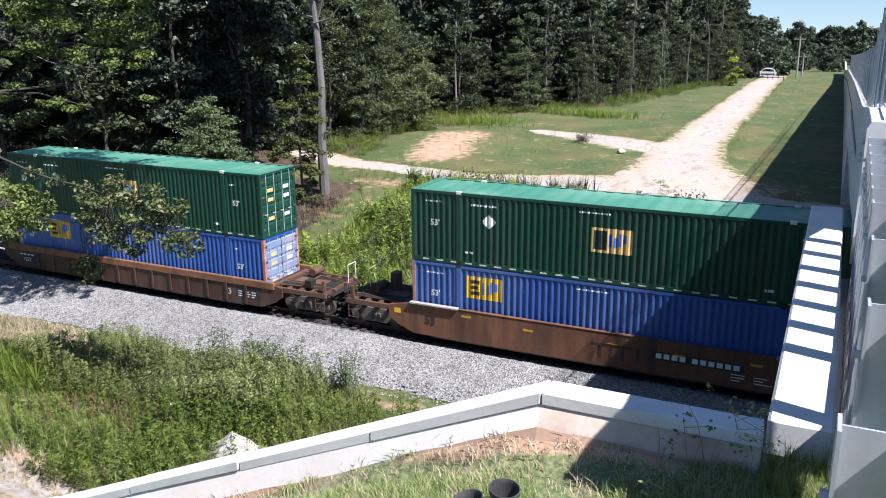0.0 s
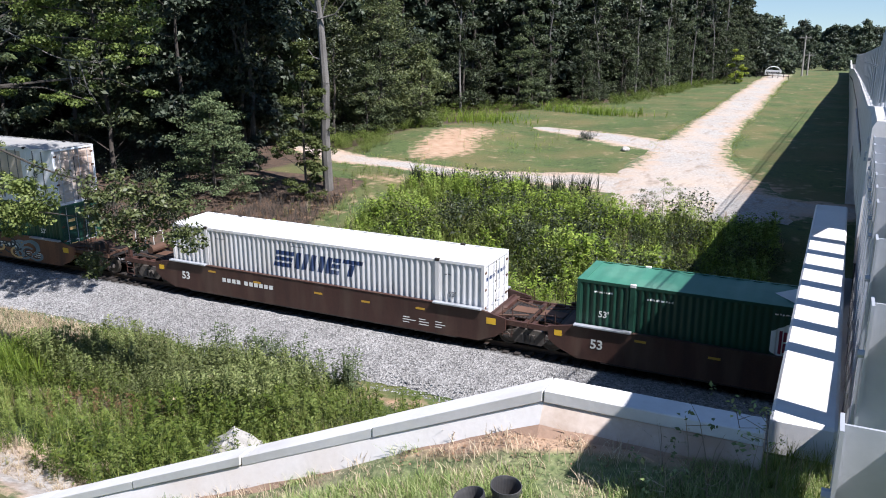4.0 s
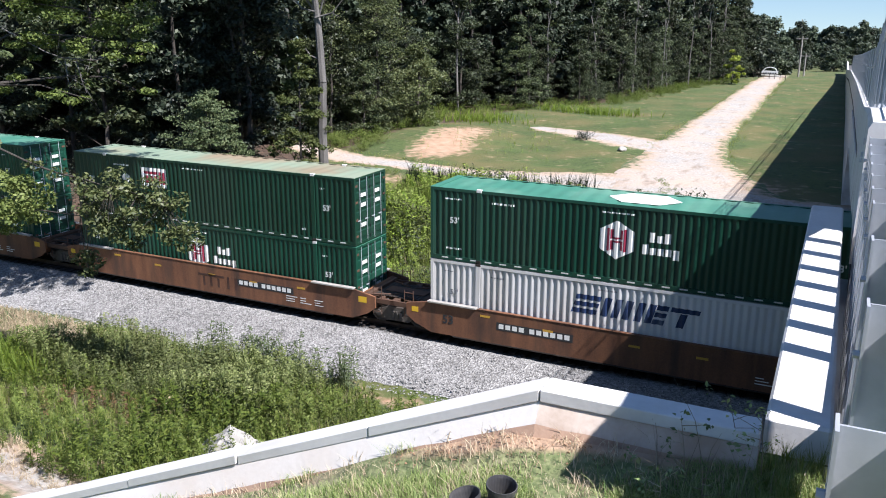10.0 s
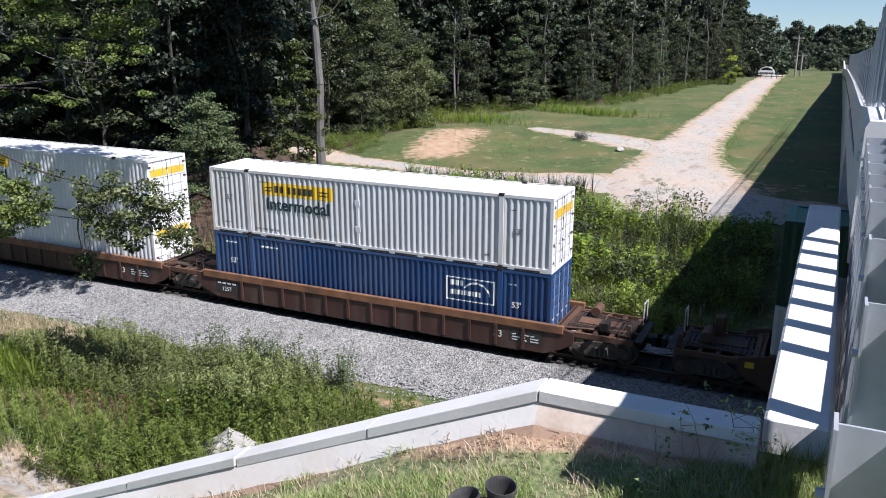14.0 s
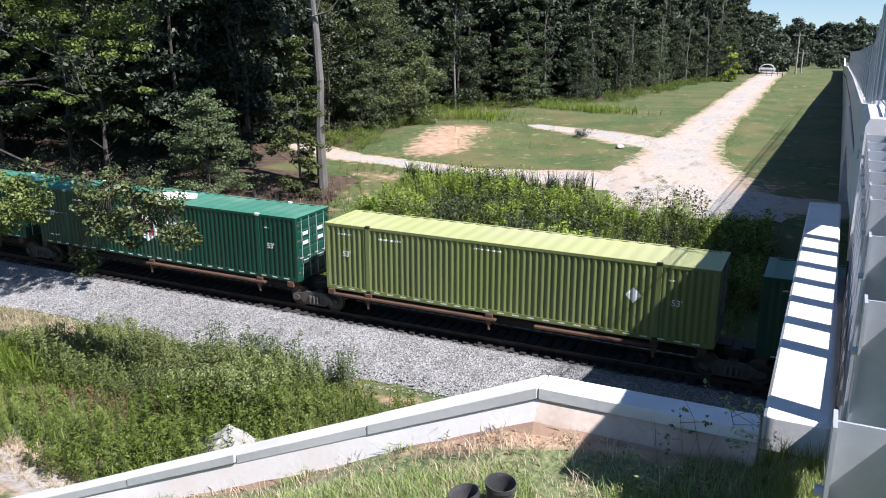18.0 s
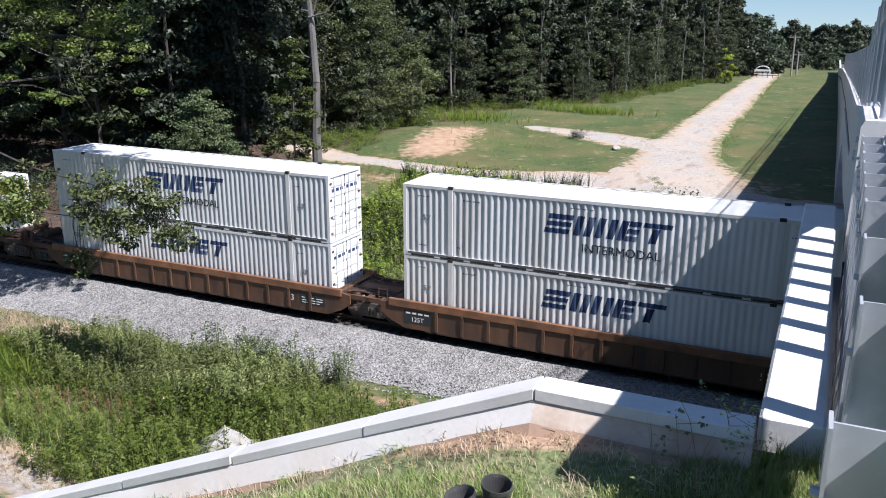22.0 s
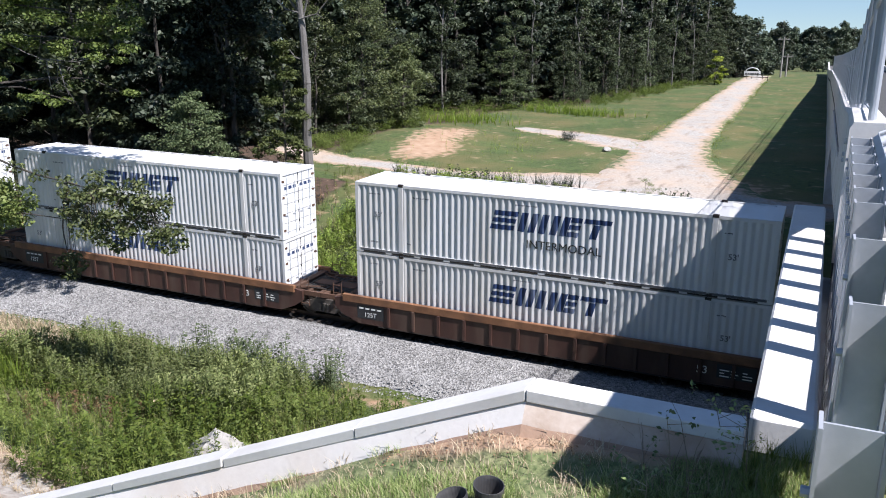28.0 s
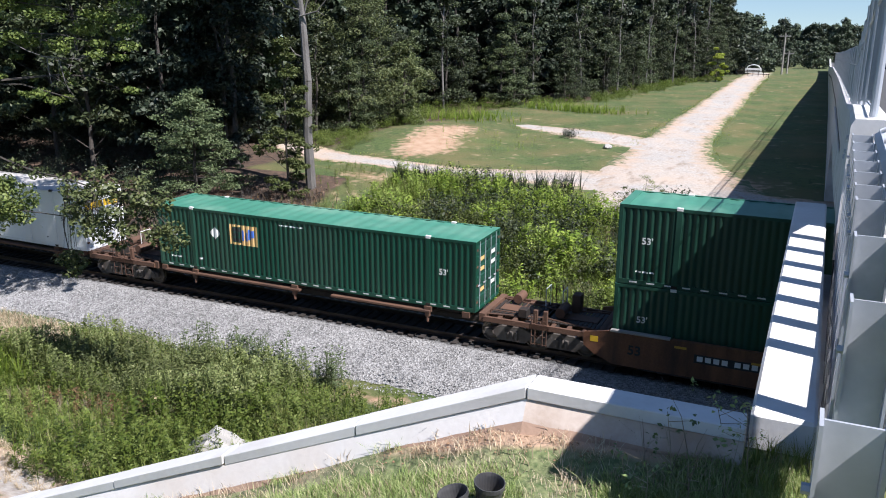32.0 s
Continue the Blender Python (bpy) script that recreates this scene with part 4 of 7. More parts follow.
    # doors
    for s in (-1, 1):
        y0, y1 = (-HALF + 0.15, -0.012) if s < 0 else (0.012, HALF - 0.15)
        d = part("door", panelled(y0, y1), M["rusty_door"] if body == "silver" else M["faded_blue"] if body == "blue" else b, c)
        for y in (y0 + 0.28, y1 - 0.28):
            bm = tube(bmesh.new(), (LONG - 0.008, y, 0.06), (LONG - 0.008, y, 2.84), 0.017, n=6)
            box(bm, LONG - 0.02, LONG + 0.016, y - 0.2, y + 0.02, 1.02, 1.06)
            part("lock_rod", bm, M["galv"], d)
        tagged(part("hinge", boxes(*[(LONG - 0.03, LONG + 0.006, (y0 if s < 0 else y1) - 0.09, (y0 if s < 0 else y1) + 0.09, z, z + 0.09) for z in (0.35, 1.05, 1.8, 2.5)]), M["rust"], d, "rusty hinges"), kind="stuff")
        if s < 0:
            part("gasket", boxes((LONG - 0.06, LONG - 0.012, -0.014, 0.014, 0.13, 2.79)), M["mark_black"], d, "dark rubber gasket")
        if sort in ("hexa", "square", "square_left", "square_blue", "pool_panel"):
            pieces("door_label", [(LONG - 0.021, LONG - 0.017, (y0 + y1) / 2 - 0.2, (y0 + y1) / 2 + 0.2, z, z + 0.16) for z in (0.74, 1.6, 2.02)], M["mark_gold" if "square" in sort and s < 0 else "mark_white"], d)
        elif sort == "banner":
            part("door_label", boxes((LONG - 0.021, LONG - 0.016, y0 + 0.06, y1 - 0.02, 2.05, 2.4)), M["mark_yellow"], d)
        elif sort.startswith("slant"):
            pieces("door_label", [(LONG - 0.021, LONG - 0.016, y0 + 0.1 + k * 0.32, y0 + 0.33 + k * 0.32, 2.16, 2.3) for k in range(3)], M["mark_navy"], d)
    part("door_sill", boxes((LONG - 0.12, LONG, -HALF + 0.15, HALF - 0.15, 0, 0.125)), t, c)
    part("door_header", boxes((LONG - 0.12, LONG, -HALF + 0.15, HALF - 0.15, 2.795, 2.9)), t, c)
    part("underside", boxes((0.1, LONG - 0.1, -HALF + 0.05, HALF - 0.05, 0.03, 0.1)), M["under"], c)
    if marks:
        small_marks(c, style, M[marks], seed, marks in ("mark_black", "mark_grey"))
    if sort:
        brand(c, style, sort)
    KINDS[key] = [c, 0]


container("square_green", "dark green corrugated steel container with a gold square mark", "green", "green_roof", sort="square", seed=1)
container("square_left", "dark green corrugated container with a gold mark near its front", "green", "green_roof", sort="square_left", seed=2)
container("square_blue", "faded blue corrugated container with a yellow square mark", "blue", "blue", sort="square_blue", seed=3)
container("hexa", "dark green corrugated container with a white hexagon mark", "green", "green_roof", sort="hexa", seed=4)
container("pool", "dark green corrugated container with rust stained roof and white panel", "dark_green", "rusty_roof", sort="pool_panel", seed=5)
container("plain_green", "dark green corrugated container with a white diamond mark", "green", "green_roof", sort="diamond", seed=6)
container("silver", "weathered silver sheet container with posts and brown patches", "silver", "grey_roof", "sheet_post", marks="mark_black", seed=7)
container("slant", "white corrugated container with navy slanted block lettering", "white", "white_roof", "ribbed", "slant", "mark_grey", seed=8)
container("slant_word", "white corrugated container with navy block lettering and black word", "white", "white_roof", "ribbed", "slant_word", "mark_grey", seed=9)
container("banner", "white ribbed container with a yellow name panel", "white", "white_roof", "ribbed", "banner", "mark_grey", seed=10, seam=(7.7,))
container("reefer", "white smooth sided refrigerated container with a yellow name panel", "white", "pale_grey_roof", "smooth", "banner", "mark_grey", seed=11)
container("navy", "navy blue corrugated container with a white outlined mark", "navy", "navy", sort="logistics", seed=12)
container("lime", "yellow green corrugated container with a paler roof", "lime", "lime_roof", sort="diamond", seed=13)
container("olive", "olive green corrugated container with a white diamond mark", "olive", "olive", sort="diamond", seed=14)


# ---- railway cars ----
ROLL = 0.457


def lathe(bm, rows, n=24):
    """Turns rows of radius and y about the y axis."""
    rings = [[bm.verts.new((r * math.cos(2 * math.pi * i / n), y, r * math.sin(2 * math.pi * i / n))) for i in range(n)] for r, y in rows]
    for a, b in zip(rings, rings[1:]):
        for i in range(n):
            bm.faces.new((a[i], a[(i + 1) % n], b[(i + 1) % n], b[i]))
    bm.faces.new(rings[0])
    bm.faces.new(rings[-1][::-1])
    return bm


def wheelset_mesh():
    bm = bmesh.new()
    for s in (-1, 1):
        y = 0.755 * s
        lathe(bm, [(0.12, y + s * 0.08), (0.14, y + s * 0.06), (0.36, y + s * 0.03), (0.4, y + s * 0.062), (ROLL, y + s * 0.062), (ROLL, y - s * 0.05), (ROLL + 0.025, y - s * 0.06), (ROLL + 0.025, y - s * 0.075), (0.12, y - s * 0.075)])
        for k in range(4):
            a = k * math.pi / 2
            box(bm, 0.25 * math.cos(a) - 0.03, 0.25 * math.cos(a) + 0.03, y + s * 0.05 - 0.01, y + s * 0.05 + 0.01, 0.25 * math.sin(a) - 0.03, 0.25 * math.sin(a) + 0.03)
    tube(bm, (0, -1.0, 0), (0, 1.0, 0), 0.075, n=12)
    bmesh.ops.recalc_face_normals(bm, faces=bm.faces[:])
    me = bpy.data.meshes.new("wheelset")
    bm.to_mesh(me)
    bm.free()
    me.materials.append(M["wheel"])
    return me


def frame_mesh():
    bm = bmesh.new()
    for y in (-1.02, 0.9):
        prism(bm, [(-1.15, 0.38), (-0.72, 0.38), (-0.55, 0.2), (0.55, 0.2), (0.72, 0.38), (1.15, 0.38), (1.15, 0.58), (0.75, 0.66), (0.45, 0.8), (-0.45, 0.8), (-0.75, 0.66), (-1.15, 0.58)], y, y + 0.12)
        for x in (-0.9, 0.9):
            tube(bm, (x, y - 0.06, 0.457), (x, y + 0.18, 0.457), 0.13, n=12)
        for x in (-0.2, 0.0, 0.2):
            tube(bm, (x, y - 0.03, 0.3), (x, y - 0.03, 0.62), 0.07, n=8)
    box(bm, -0.2, 0.2, -1.0, 1.0, 0.5, 0.75)
    box(bm, -0.65, -0.55, -0.7, 0.7, 0.3, 0.42)
    box(bm, 0.55, 0.65, -0.7, 0.7, 0.3, 0.42)
    me = bpy.data.meshes.new("truck_frame")
    bmesh.ops.recalc_face_normals(bm, faces=bm.faces[:])
    bm.to_mesh(me)
    bm.free()
    me.materials.append(M["truck_steel"])
    return me


WHEELSET, TRUCK = wheelset_mesh(), frame_mesh()


def truck(car, x):
    t = part_of("truck_frame", TRUCK, None, car)
    t.location = (x, 0, 0)
    for dx in (-0.89, 0.89):
        w = part_of("wheelset", WHEELSET, None, car, "steel wheels and axle")
        w.location = (x + dx, 0, ROLL)


def limb_of(pts, r, n=6):
    bm = bmesh.new()
    for a, b in zip(pts, pts[1:]):
        tube(bm, a, b, r, n=n)
    return bm


def end_deck(car, x, way, mat, coupler, tall):
    """The platform over a truck: way is +1 at the right end and -1 at the left."""
    def span(a, b):
        return (x + way * a, x + way * b) if way > 0 else (x + way * b, x + way * a)

    reach = 2.9 if coupler else 1.55
    rows = [(*span(0.0, 0.25), -1.3, 1.3, 0.95, 1.3), (*span(0.25, reach), -0.55, -0.42, 0.95, 1.2), (*span(0.25, reach), 0.42, 0.55, 0.95, 1.2)]
    rows += [(*span(a, a + 0.16), -1.3, 1.3, 1.0, 1.17) for a in np.arange(0.7, reach, 0.62)]
    pieces("platform_beam", rows, mat, car, 0.01)
    part("deck_grating", boxes(*[(*span(d, d + 0.13), -0.88, 0.88, 1.185, 1.21) for d in np.arange(0.32, reach - 0.2, 0.17)]), M["under"], car, "dark steel deck grating")
    part("centre_plate", boxes((*span(0.5, min(2.1, reach - 0.1)), -0.3, 0.34, 1.211, 1.235), bevel=0.008), M["rust"], car, "worn rusty centre plate")
    bm = bmesh.new()
    for y in (-1.05, 1.05):
        tube(bm, (x + way * 0.15, y, 1.22), (x + way * (reach - 0.25), y * 0.5, 1.22), 0.035, n=6)
    part("diagonal_brace", bm, M["rust"], car)
    part("air_hose", limb_of([(x + way * (reach - 0.3), -0.5, 0.95), (x + way * reach, -0.5, 0.6), (x + way * (reach + 0.35), -0.42, 0.55)], 0.025), M["under"], car, "black rubber air hose")
    pieces("side_step", [(*span(0.2, reach), -1.36, -1.24, 1.0, 1.2), (*span(0.2, reach), 1.24, 1.36, 1.0, 1.2)], mat, car)
    if coupler:
        bm = boxes((*span(2.2, 3.55), -0.14, 0.14, 0.72, 0.98), (*span(3.35, 3.75), -0.22, 0.2, 0.66, 1.06), bevel=0.03)
        part("coupler", bm, M["under"], car)
        bm = bmesh.new()
        for y in (-1.34, 1.34):
            xa = x + way * (reach - 0.1)
            for dx in (0.0, -0.45):
                tube(bm, (xa + way * dx, y, 0.35), (xa + way * dx, y, 2.05 if y > 0 else 1.6), 0.018, n=6)
            for z in (0.4, 0.72, 1.04, 1.36):
                tube(bm, (xa, y, z), (xa - way * 0.45, y, z), 0.016, n=6)
        part("ladder", bm, mat, car)
        bm = bmesh.new()
        xa = x + way * (reach - 0.05)
        tube(bm, (xa, 0.6, 1.15), (xa, 0.6, 2.0), 0.02, n=6)
        tube(bm, (xa, 1.25, 1.15), (xa, 1.25, 2.0), 0.02, n=6)
        tube(bm, (xa, 0.6, 2.0), (xa, 1.25, 2.0), 0.02, n=6)
        part("hand_rail", bm, M["post_white"], car)
        part("corner_stanchion", boxes((*span(reach - 0.28, reach - 0.12), -1.22, -1.08, 1.2, 1.72), bevel=0.012), mat, car)
        part("cut_lever", limb_of([(x + way * (reach + 0.1), -1.25, 1.02), (x + way * (reach + 0.1), -0.3, 1.02), (x + way * (reach + 0.5), -0.15, 1.0)], 0.016), M["rust"], car)
        part("cross_step", boxes((*span(reach, reach + 0.28), -1.2, 1.2, 1.08, 1.12)), M["under"], car, "dark steel cross step")
        if way > 0:
            part("air_tank", tube(bmesh.new(), (x + way * 1.0, 0.45, 1.45), (x + way * 1.0, 1.15, 1.45), 0.19, n=14), M["rust"], car, "rusty cylindrical air tank")
            part("valve_box", boxes((*span(1.5, 1.85), -0.9, -0.5, 1.21, 1.55), bevel=0.02), M["under"], car)
            part("pipe_run", limb_of([(x + way * 0.3, -0.7, 1.3), (x + way * 1.5, -0.7, 1.3), (x + way * 1.5, 0.4, 1.4), (x + way * 2.4, 0.4, 1.3)], 0.025), M["rust"], car)
        if way < 0:
            part("brake_box", boxes((*span(1.4, 1.75), 0.5, 1.0, 1.2, 1.95), bevel=0.03), M["rust"], car)
            bm = tube(bmesh.new(), (x + way * 1.9, 0.3, 1.5), (x + way * 1.9, -0.6, 1.5), 0.2, n=14)
            part("air_tank", bm, M["rust"], car, "rusty cylindrical air tank")
    else:
        bm = boxes((*span(1.0, 1.75), -0.3, 0.3, 0.8, 1.05), bevel=0.03)
        part("joint", bm, M["under"], car)
        bm = bmesh.new()
        for y in (-1.3, 1.3):
            tube(bm, (x + way * 0.9, y, 0.5), (x + way * 0.9, y, 1.75), 0.018, n=6)
            tube(bm, (x + way * 0.5, y, 0.5), (x + way * 0.5, y, 1.75), 0.018, n=6)
            for z in (0.6, 0.95, 1.3, 1.65):
                tube(bm, (x + way * 0.9, y, z), (x + way * 0.5, y, z), 0.015, n=6)
        part("ladder", bm, mat, car)


def well_car(sort, label, first, last, seed=0):
    """One unit of a well car, in the space of the container that stands in it."""
    rng = random.Random(seed)
    car = thing("well_car", label, "railway car", "cars of the train")
    ribbed = sort in ("ribbed", "ribbed_tan")
    mat = M[{"orange": "orange_brown", "graffiti": "orange_brown", "brown": "brown", "ribbed": "brown", "ribbed_tan": "tan_brown", "dull": "rust"}[sort]]
    top = 1.4 if ribbed else 1.5
    for s in (-1, 1):
        y0, y1 = (-1.52, -1.42) if s < 0 else (1.42, 1.52)
        bm = prism(bmesh.new(), [(-1.0, 0.8), (-0.6, 0.5), (0.15, 0.2), (16.0, 0.2), (16.75, 0.5), (17.15, 0.8), (17.15, top - 0.2), (16.1, top), (0.05, top), (-1.0, top - 0.2)], y0, y1)
        side = part("side_sill", bm, mat, car)
        if ribbed:
            part("top_chord", boxes((-0.6, 16.75, y0 - 0.05, y1 + 0.02, top - 0.3, top + 0.02), bevel=0.02), M["chord"], side, "rusty orange top chord")
            for x in np.arange(1.6, 15.2, 1.13):
                part("rib", boxes((x - 0.06, x + 0.06, y0 - 0.07 if s < 0 else y1, y0 if s < 0 else y1 + 0.07, 0.24, top - 0.3), bevel=0.01), mat, side)
        else:
            part("top_flange", boxes((2.2, 13.95, y0 - 0.02, y1 + 0.04, top, top + 0.03), bevel=0.005), mat, side)
        part("bottom_angle", boxes((1.1, 15.05, y0 - 0.03, y1 + 0.3 if s < 0 else y1 + 0.03, 0.16, 0.2)), M["under"], side)
        if not ribbed:
            for x0, x1 in ((0.0, 2.15), (14.0, 16.15)):
                bm = boxes((x0, x1, y0 - 0.1 if s < 0 else y1 - 0.12, y0 + 0.12 if s < 0 else y1 + 0.1, top + 0.0, top + 0.07), bevel=0.01)
                part("guide_plate", bm, M["rust" if sort == "dull" else "stone"] if sort != "brown" else M["galv"], side, "pale worn guide plate")
    pieces("floor_beam", [(x, x + 0.35, -1.45, 1.45, 0.22, 0.34) for x in (0.1, 2.0, 5.0, 7.9, 10.9, 13.9, 15.7)], M["under"], car)
    part("well_plate", boxes((1.0, 15.1, -1.42, 1.42, 0.17, 0.21)), M["under"], car)
    for x in (-0.35, 16.35):
        part("end_bulkhead", boxes((x, x + 0.15, -1.42, 1.42, 0.5, 1.3)), mat, car)
    end_deck(car, -0.3, -1, M["rust"] if sort != "brown" else M["brown"], first, top)
    end_deck(car, 16.45, 1, M["rust"] if sort != "brown" else M["brown"], last, top)
    truck(car, 17.95 if not last else 18.1)
    if first:
        truck(car, -1.95)
    # stencils and reflectors on the near side
    y = -1.524 if not ribbed else -1.6
    if not ribbed:
        pieces("reflector_strip", [(x, x + 0.42, y - 0.004, y, z, z + 0.09) for x, z in ((2.3, 1.22), (4.9, 1.05), (8.2, 1.02), (10.6, 1.0), (13.2, 1.1))], M["reflector"], car, 0, "yellow reflector strip")
        x0, z0 = (3.1, 0.86) if seed % 2 == 0 else (10.0, 0.84)
        if sort in ("orange", "graffiti", "dull"):
            part("number_plate", boxes((x0 - 0.1, x0 + 3.0, y - 0.003, y, z0 - 0.07, z0 + 0.25)), M["mark_black"], car)
        w = 0.2
        pieces("number_bar", [(x0 + i * 0.28 + (0.15 if i > 3 else 0), x0 + i * 0.28 + w + (0.15 if i > 3 else 0), y - 0.007, y - 0.002, z0, z0 + 0.19) for i in range(10)], M["mark_white"], car)
        writing("length_mark", "53", 0.5, M["mark_white" if sort == "brown" else "mark_black"], car, (0.9, y - 0.004, 0.85), bold=0.012)
        pieces("data_bar", [(12.6 + (i % 3) * 0.75, 12.6 + (i % 3) * 0.75 + rng.choice((0.3, 0.45, 0.6)), y - 0.004, y, 0.45 + (i // 3) * 0.11, 0.485 + (i // 3) * 0.11) for i in range(9)], M["mark_white"], car)
        part("notice_plate", boxes((16.35, 16.75, y - 0.004, y, 0.98, 1.24)), M["mark_yellow"], car)
        part("notice_plate", boxes((-0.75, -0.45, y - 0.004, y, 0.98, 1.2)), M["mark_yellow"], car)
        if sort == "orange" and seed % 2:
            pieces("name_block", [(7.6, 9.15, y - 0.004, y, 0.98, 1.08), (7.88, 8.0, y - 0.004, y, 0.5, 0.94), (8.3, 8.42, y - 0.004, y, 0.5, 0.94), (8.73, 8.85, y - 0.004, y, 0.5, 0.94), (9.3, 9.42, y - 0.004, y, 0.5, 1.08), (9.75, 9.87, y - 0.004, y, 0.5, 1.08)], M["brown"], car, 0, "faded brown block letters")
    else:
        part("black_panel", boxes((0.1, 1.35, -1.528, -1.522, 0.45, 1.02)), M["mark_black"], car)
        writing("load_mark", "125T", 0.28, M["mark_white"], car, (0.72, -1.531, 0.62))
        pieces("data_bar", [(0.2 + i * 0.28, 0.2 + i * 0.28 + 0.2, -1.534, -1.53, 0.86, 0.93) for i in range(4)], M["mark_white"], car)
        part("black_panel", boxes((14.6, 15.9, -1.528, -1.522, 0.5, 1.02)), M["mark_black"], car)
        pieces("data_bar", [(14.7 + (i % 3) * 0.38, 14.7 + (i % 3) * 0.38 + rng.choice((0.16, 0.24, 0.32)), -1.534, -1.53, 0.56 + (i // 3) * 0.11, 0.6 + (i // 3) * 0.11) for i in range(9)], M["mark_white"], car)
        writing("length_mark", "53", 0.4, M["mark_white"], car, (14.1, -1.528, 0.7))
    if sort == "graffiti":
        for paint, count, x0, x1, size in (("graffiti", 44, 1.9, 9.2, 0.24), ("graffiti_dark", 16, 2.4, 9.0, 0.1), ("mark_gold", 9, 5.0, 14.2, 0.12), ("graffiti", 12, 10.5, 14.5, 0.14), ("graffiti_dark", 10, 10.0, 14.6, 0.09), ("mark_white", 7, 2.5, 13.0, 0.05)):
            bm = bmesh.new()
            for i in range(count):
                x, z = rng.uniform(x0, x1), rng.uniform(0.5, 1.1)
                r, a0 = rng.uniform(0.16, 0.4), rng.uniform(0, 6.28)
                pr = None
                for k in range(9):
                    a = a0 + k * 0.42
                    q = [(x + (r + d) * math.cos(a) * 1.5, min(1.46, max(0.22, z + (r + d) * math.sin(a) * 0.8))) for d in (0, size)]
                    cur = [bm.verts.new((px, y - 0.003 - i * 0.0002 - size * 0.01 - (0.012 if "dark" in paint or "mark" in paint else 0), pz)) for px, pz in q]
                    if pr:
                        bm.faces.new((pr[0], cur[0], cur[1], pr[1]))
                    pr = cur
            bmesh.ops.recalc_face_normals(bm, faces=bm.faces[:])
            part("graffiti", bm, M[paint], car, {"graffiti": "grey blue spray painted loops", "graffiti_dark": "dark outlines of spray paint", "mark_gold": "orange spray paint", "mark_white": "white spray paint lines"}[paint])
    return car


def spine_car(first, last, seed=0):
    """One unit of a spine car: a centre sill with arms that carry a container."""
    car = thing("spine_car", "rusty brown spine car unit with outrigger arms", "railway car", "cars of the train")
    part("centre_sill", boxes((-0.5, 16.65, -0.36, 0.36, 0.5, 1.16), bevel=0.02), M["under"], car)
    for x in (0.25, LIFT, 7.6, LONG - LIFT, 15.75):
        arm = part("outrigger_arm", boxes((x - 0.13, x + 0.13, -1.3, 1.3, 0.98, 1.2), bevel=0.015), M["rust"], car)
        pieces("arm_pad", [(x - 0.16, x + 0.16, -1.36, -1.12, 1.0, 1.24), (x - 0.16, x + 0.16, 1.12, 1.36, 1.0, 1.24)], M["rust"], arm, 0.01)
        if x in (LIFT, LONG - LIFT, 7.6):
            bm = tube(bmesh.new(), (x, -1.34, 0.6), (x, -1.34, 1.05), 0.06, n=8)
            box(bm, x - 0.1, x + 0.1, -1.4, -1.28, 0.82, 0.98)
            part("hitch_bracket", bm, M["rust"], arm)
    for x0, x1 in ((7.3, 14.4),) if seed % 2 == 0 else ((0.4, 7.9), (9.5, 14.2)):
        pieces("side_walkway", [(x0, x1, -1.44, -1.2, 1.0, 1.09), (x0, x1, 1.2, 1.44, 1.0, 1.09)], M["rust"], car, 0.01, "dull rusty side walkway")
    part("brake_pipe", tube(bmesh.new(), (0.2, -0.5, 0.8), (16, -0.5, 0.8), 0.03, n=6), M["under"], car)
    part("air_tank", tube(bmesh.new(), (6.6, -0.75, 0.85), (7.5, -0.75, 0.85), 0.17, n=12), M["under"], car)
    end_deck(car, 16.3, 1, M["rust"], last, 1.2) if last else part("joint", boxes((16.4, 17.2, -0.5, 0.5, 0.78, 1.1), bevel=0.03), M["under"], car)
    if first:
        end_deck(car, -0.2, -1, M["rust"], True, 1.2)
        truck(car, -1.7)
    truck(car, 16.78 if not last else 17.6)
    return car


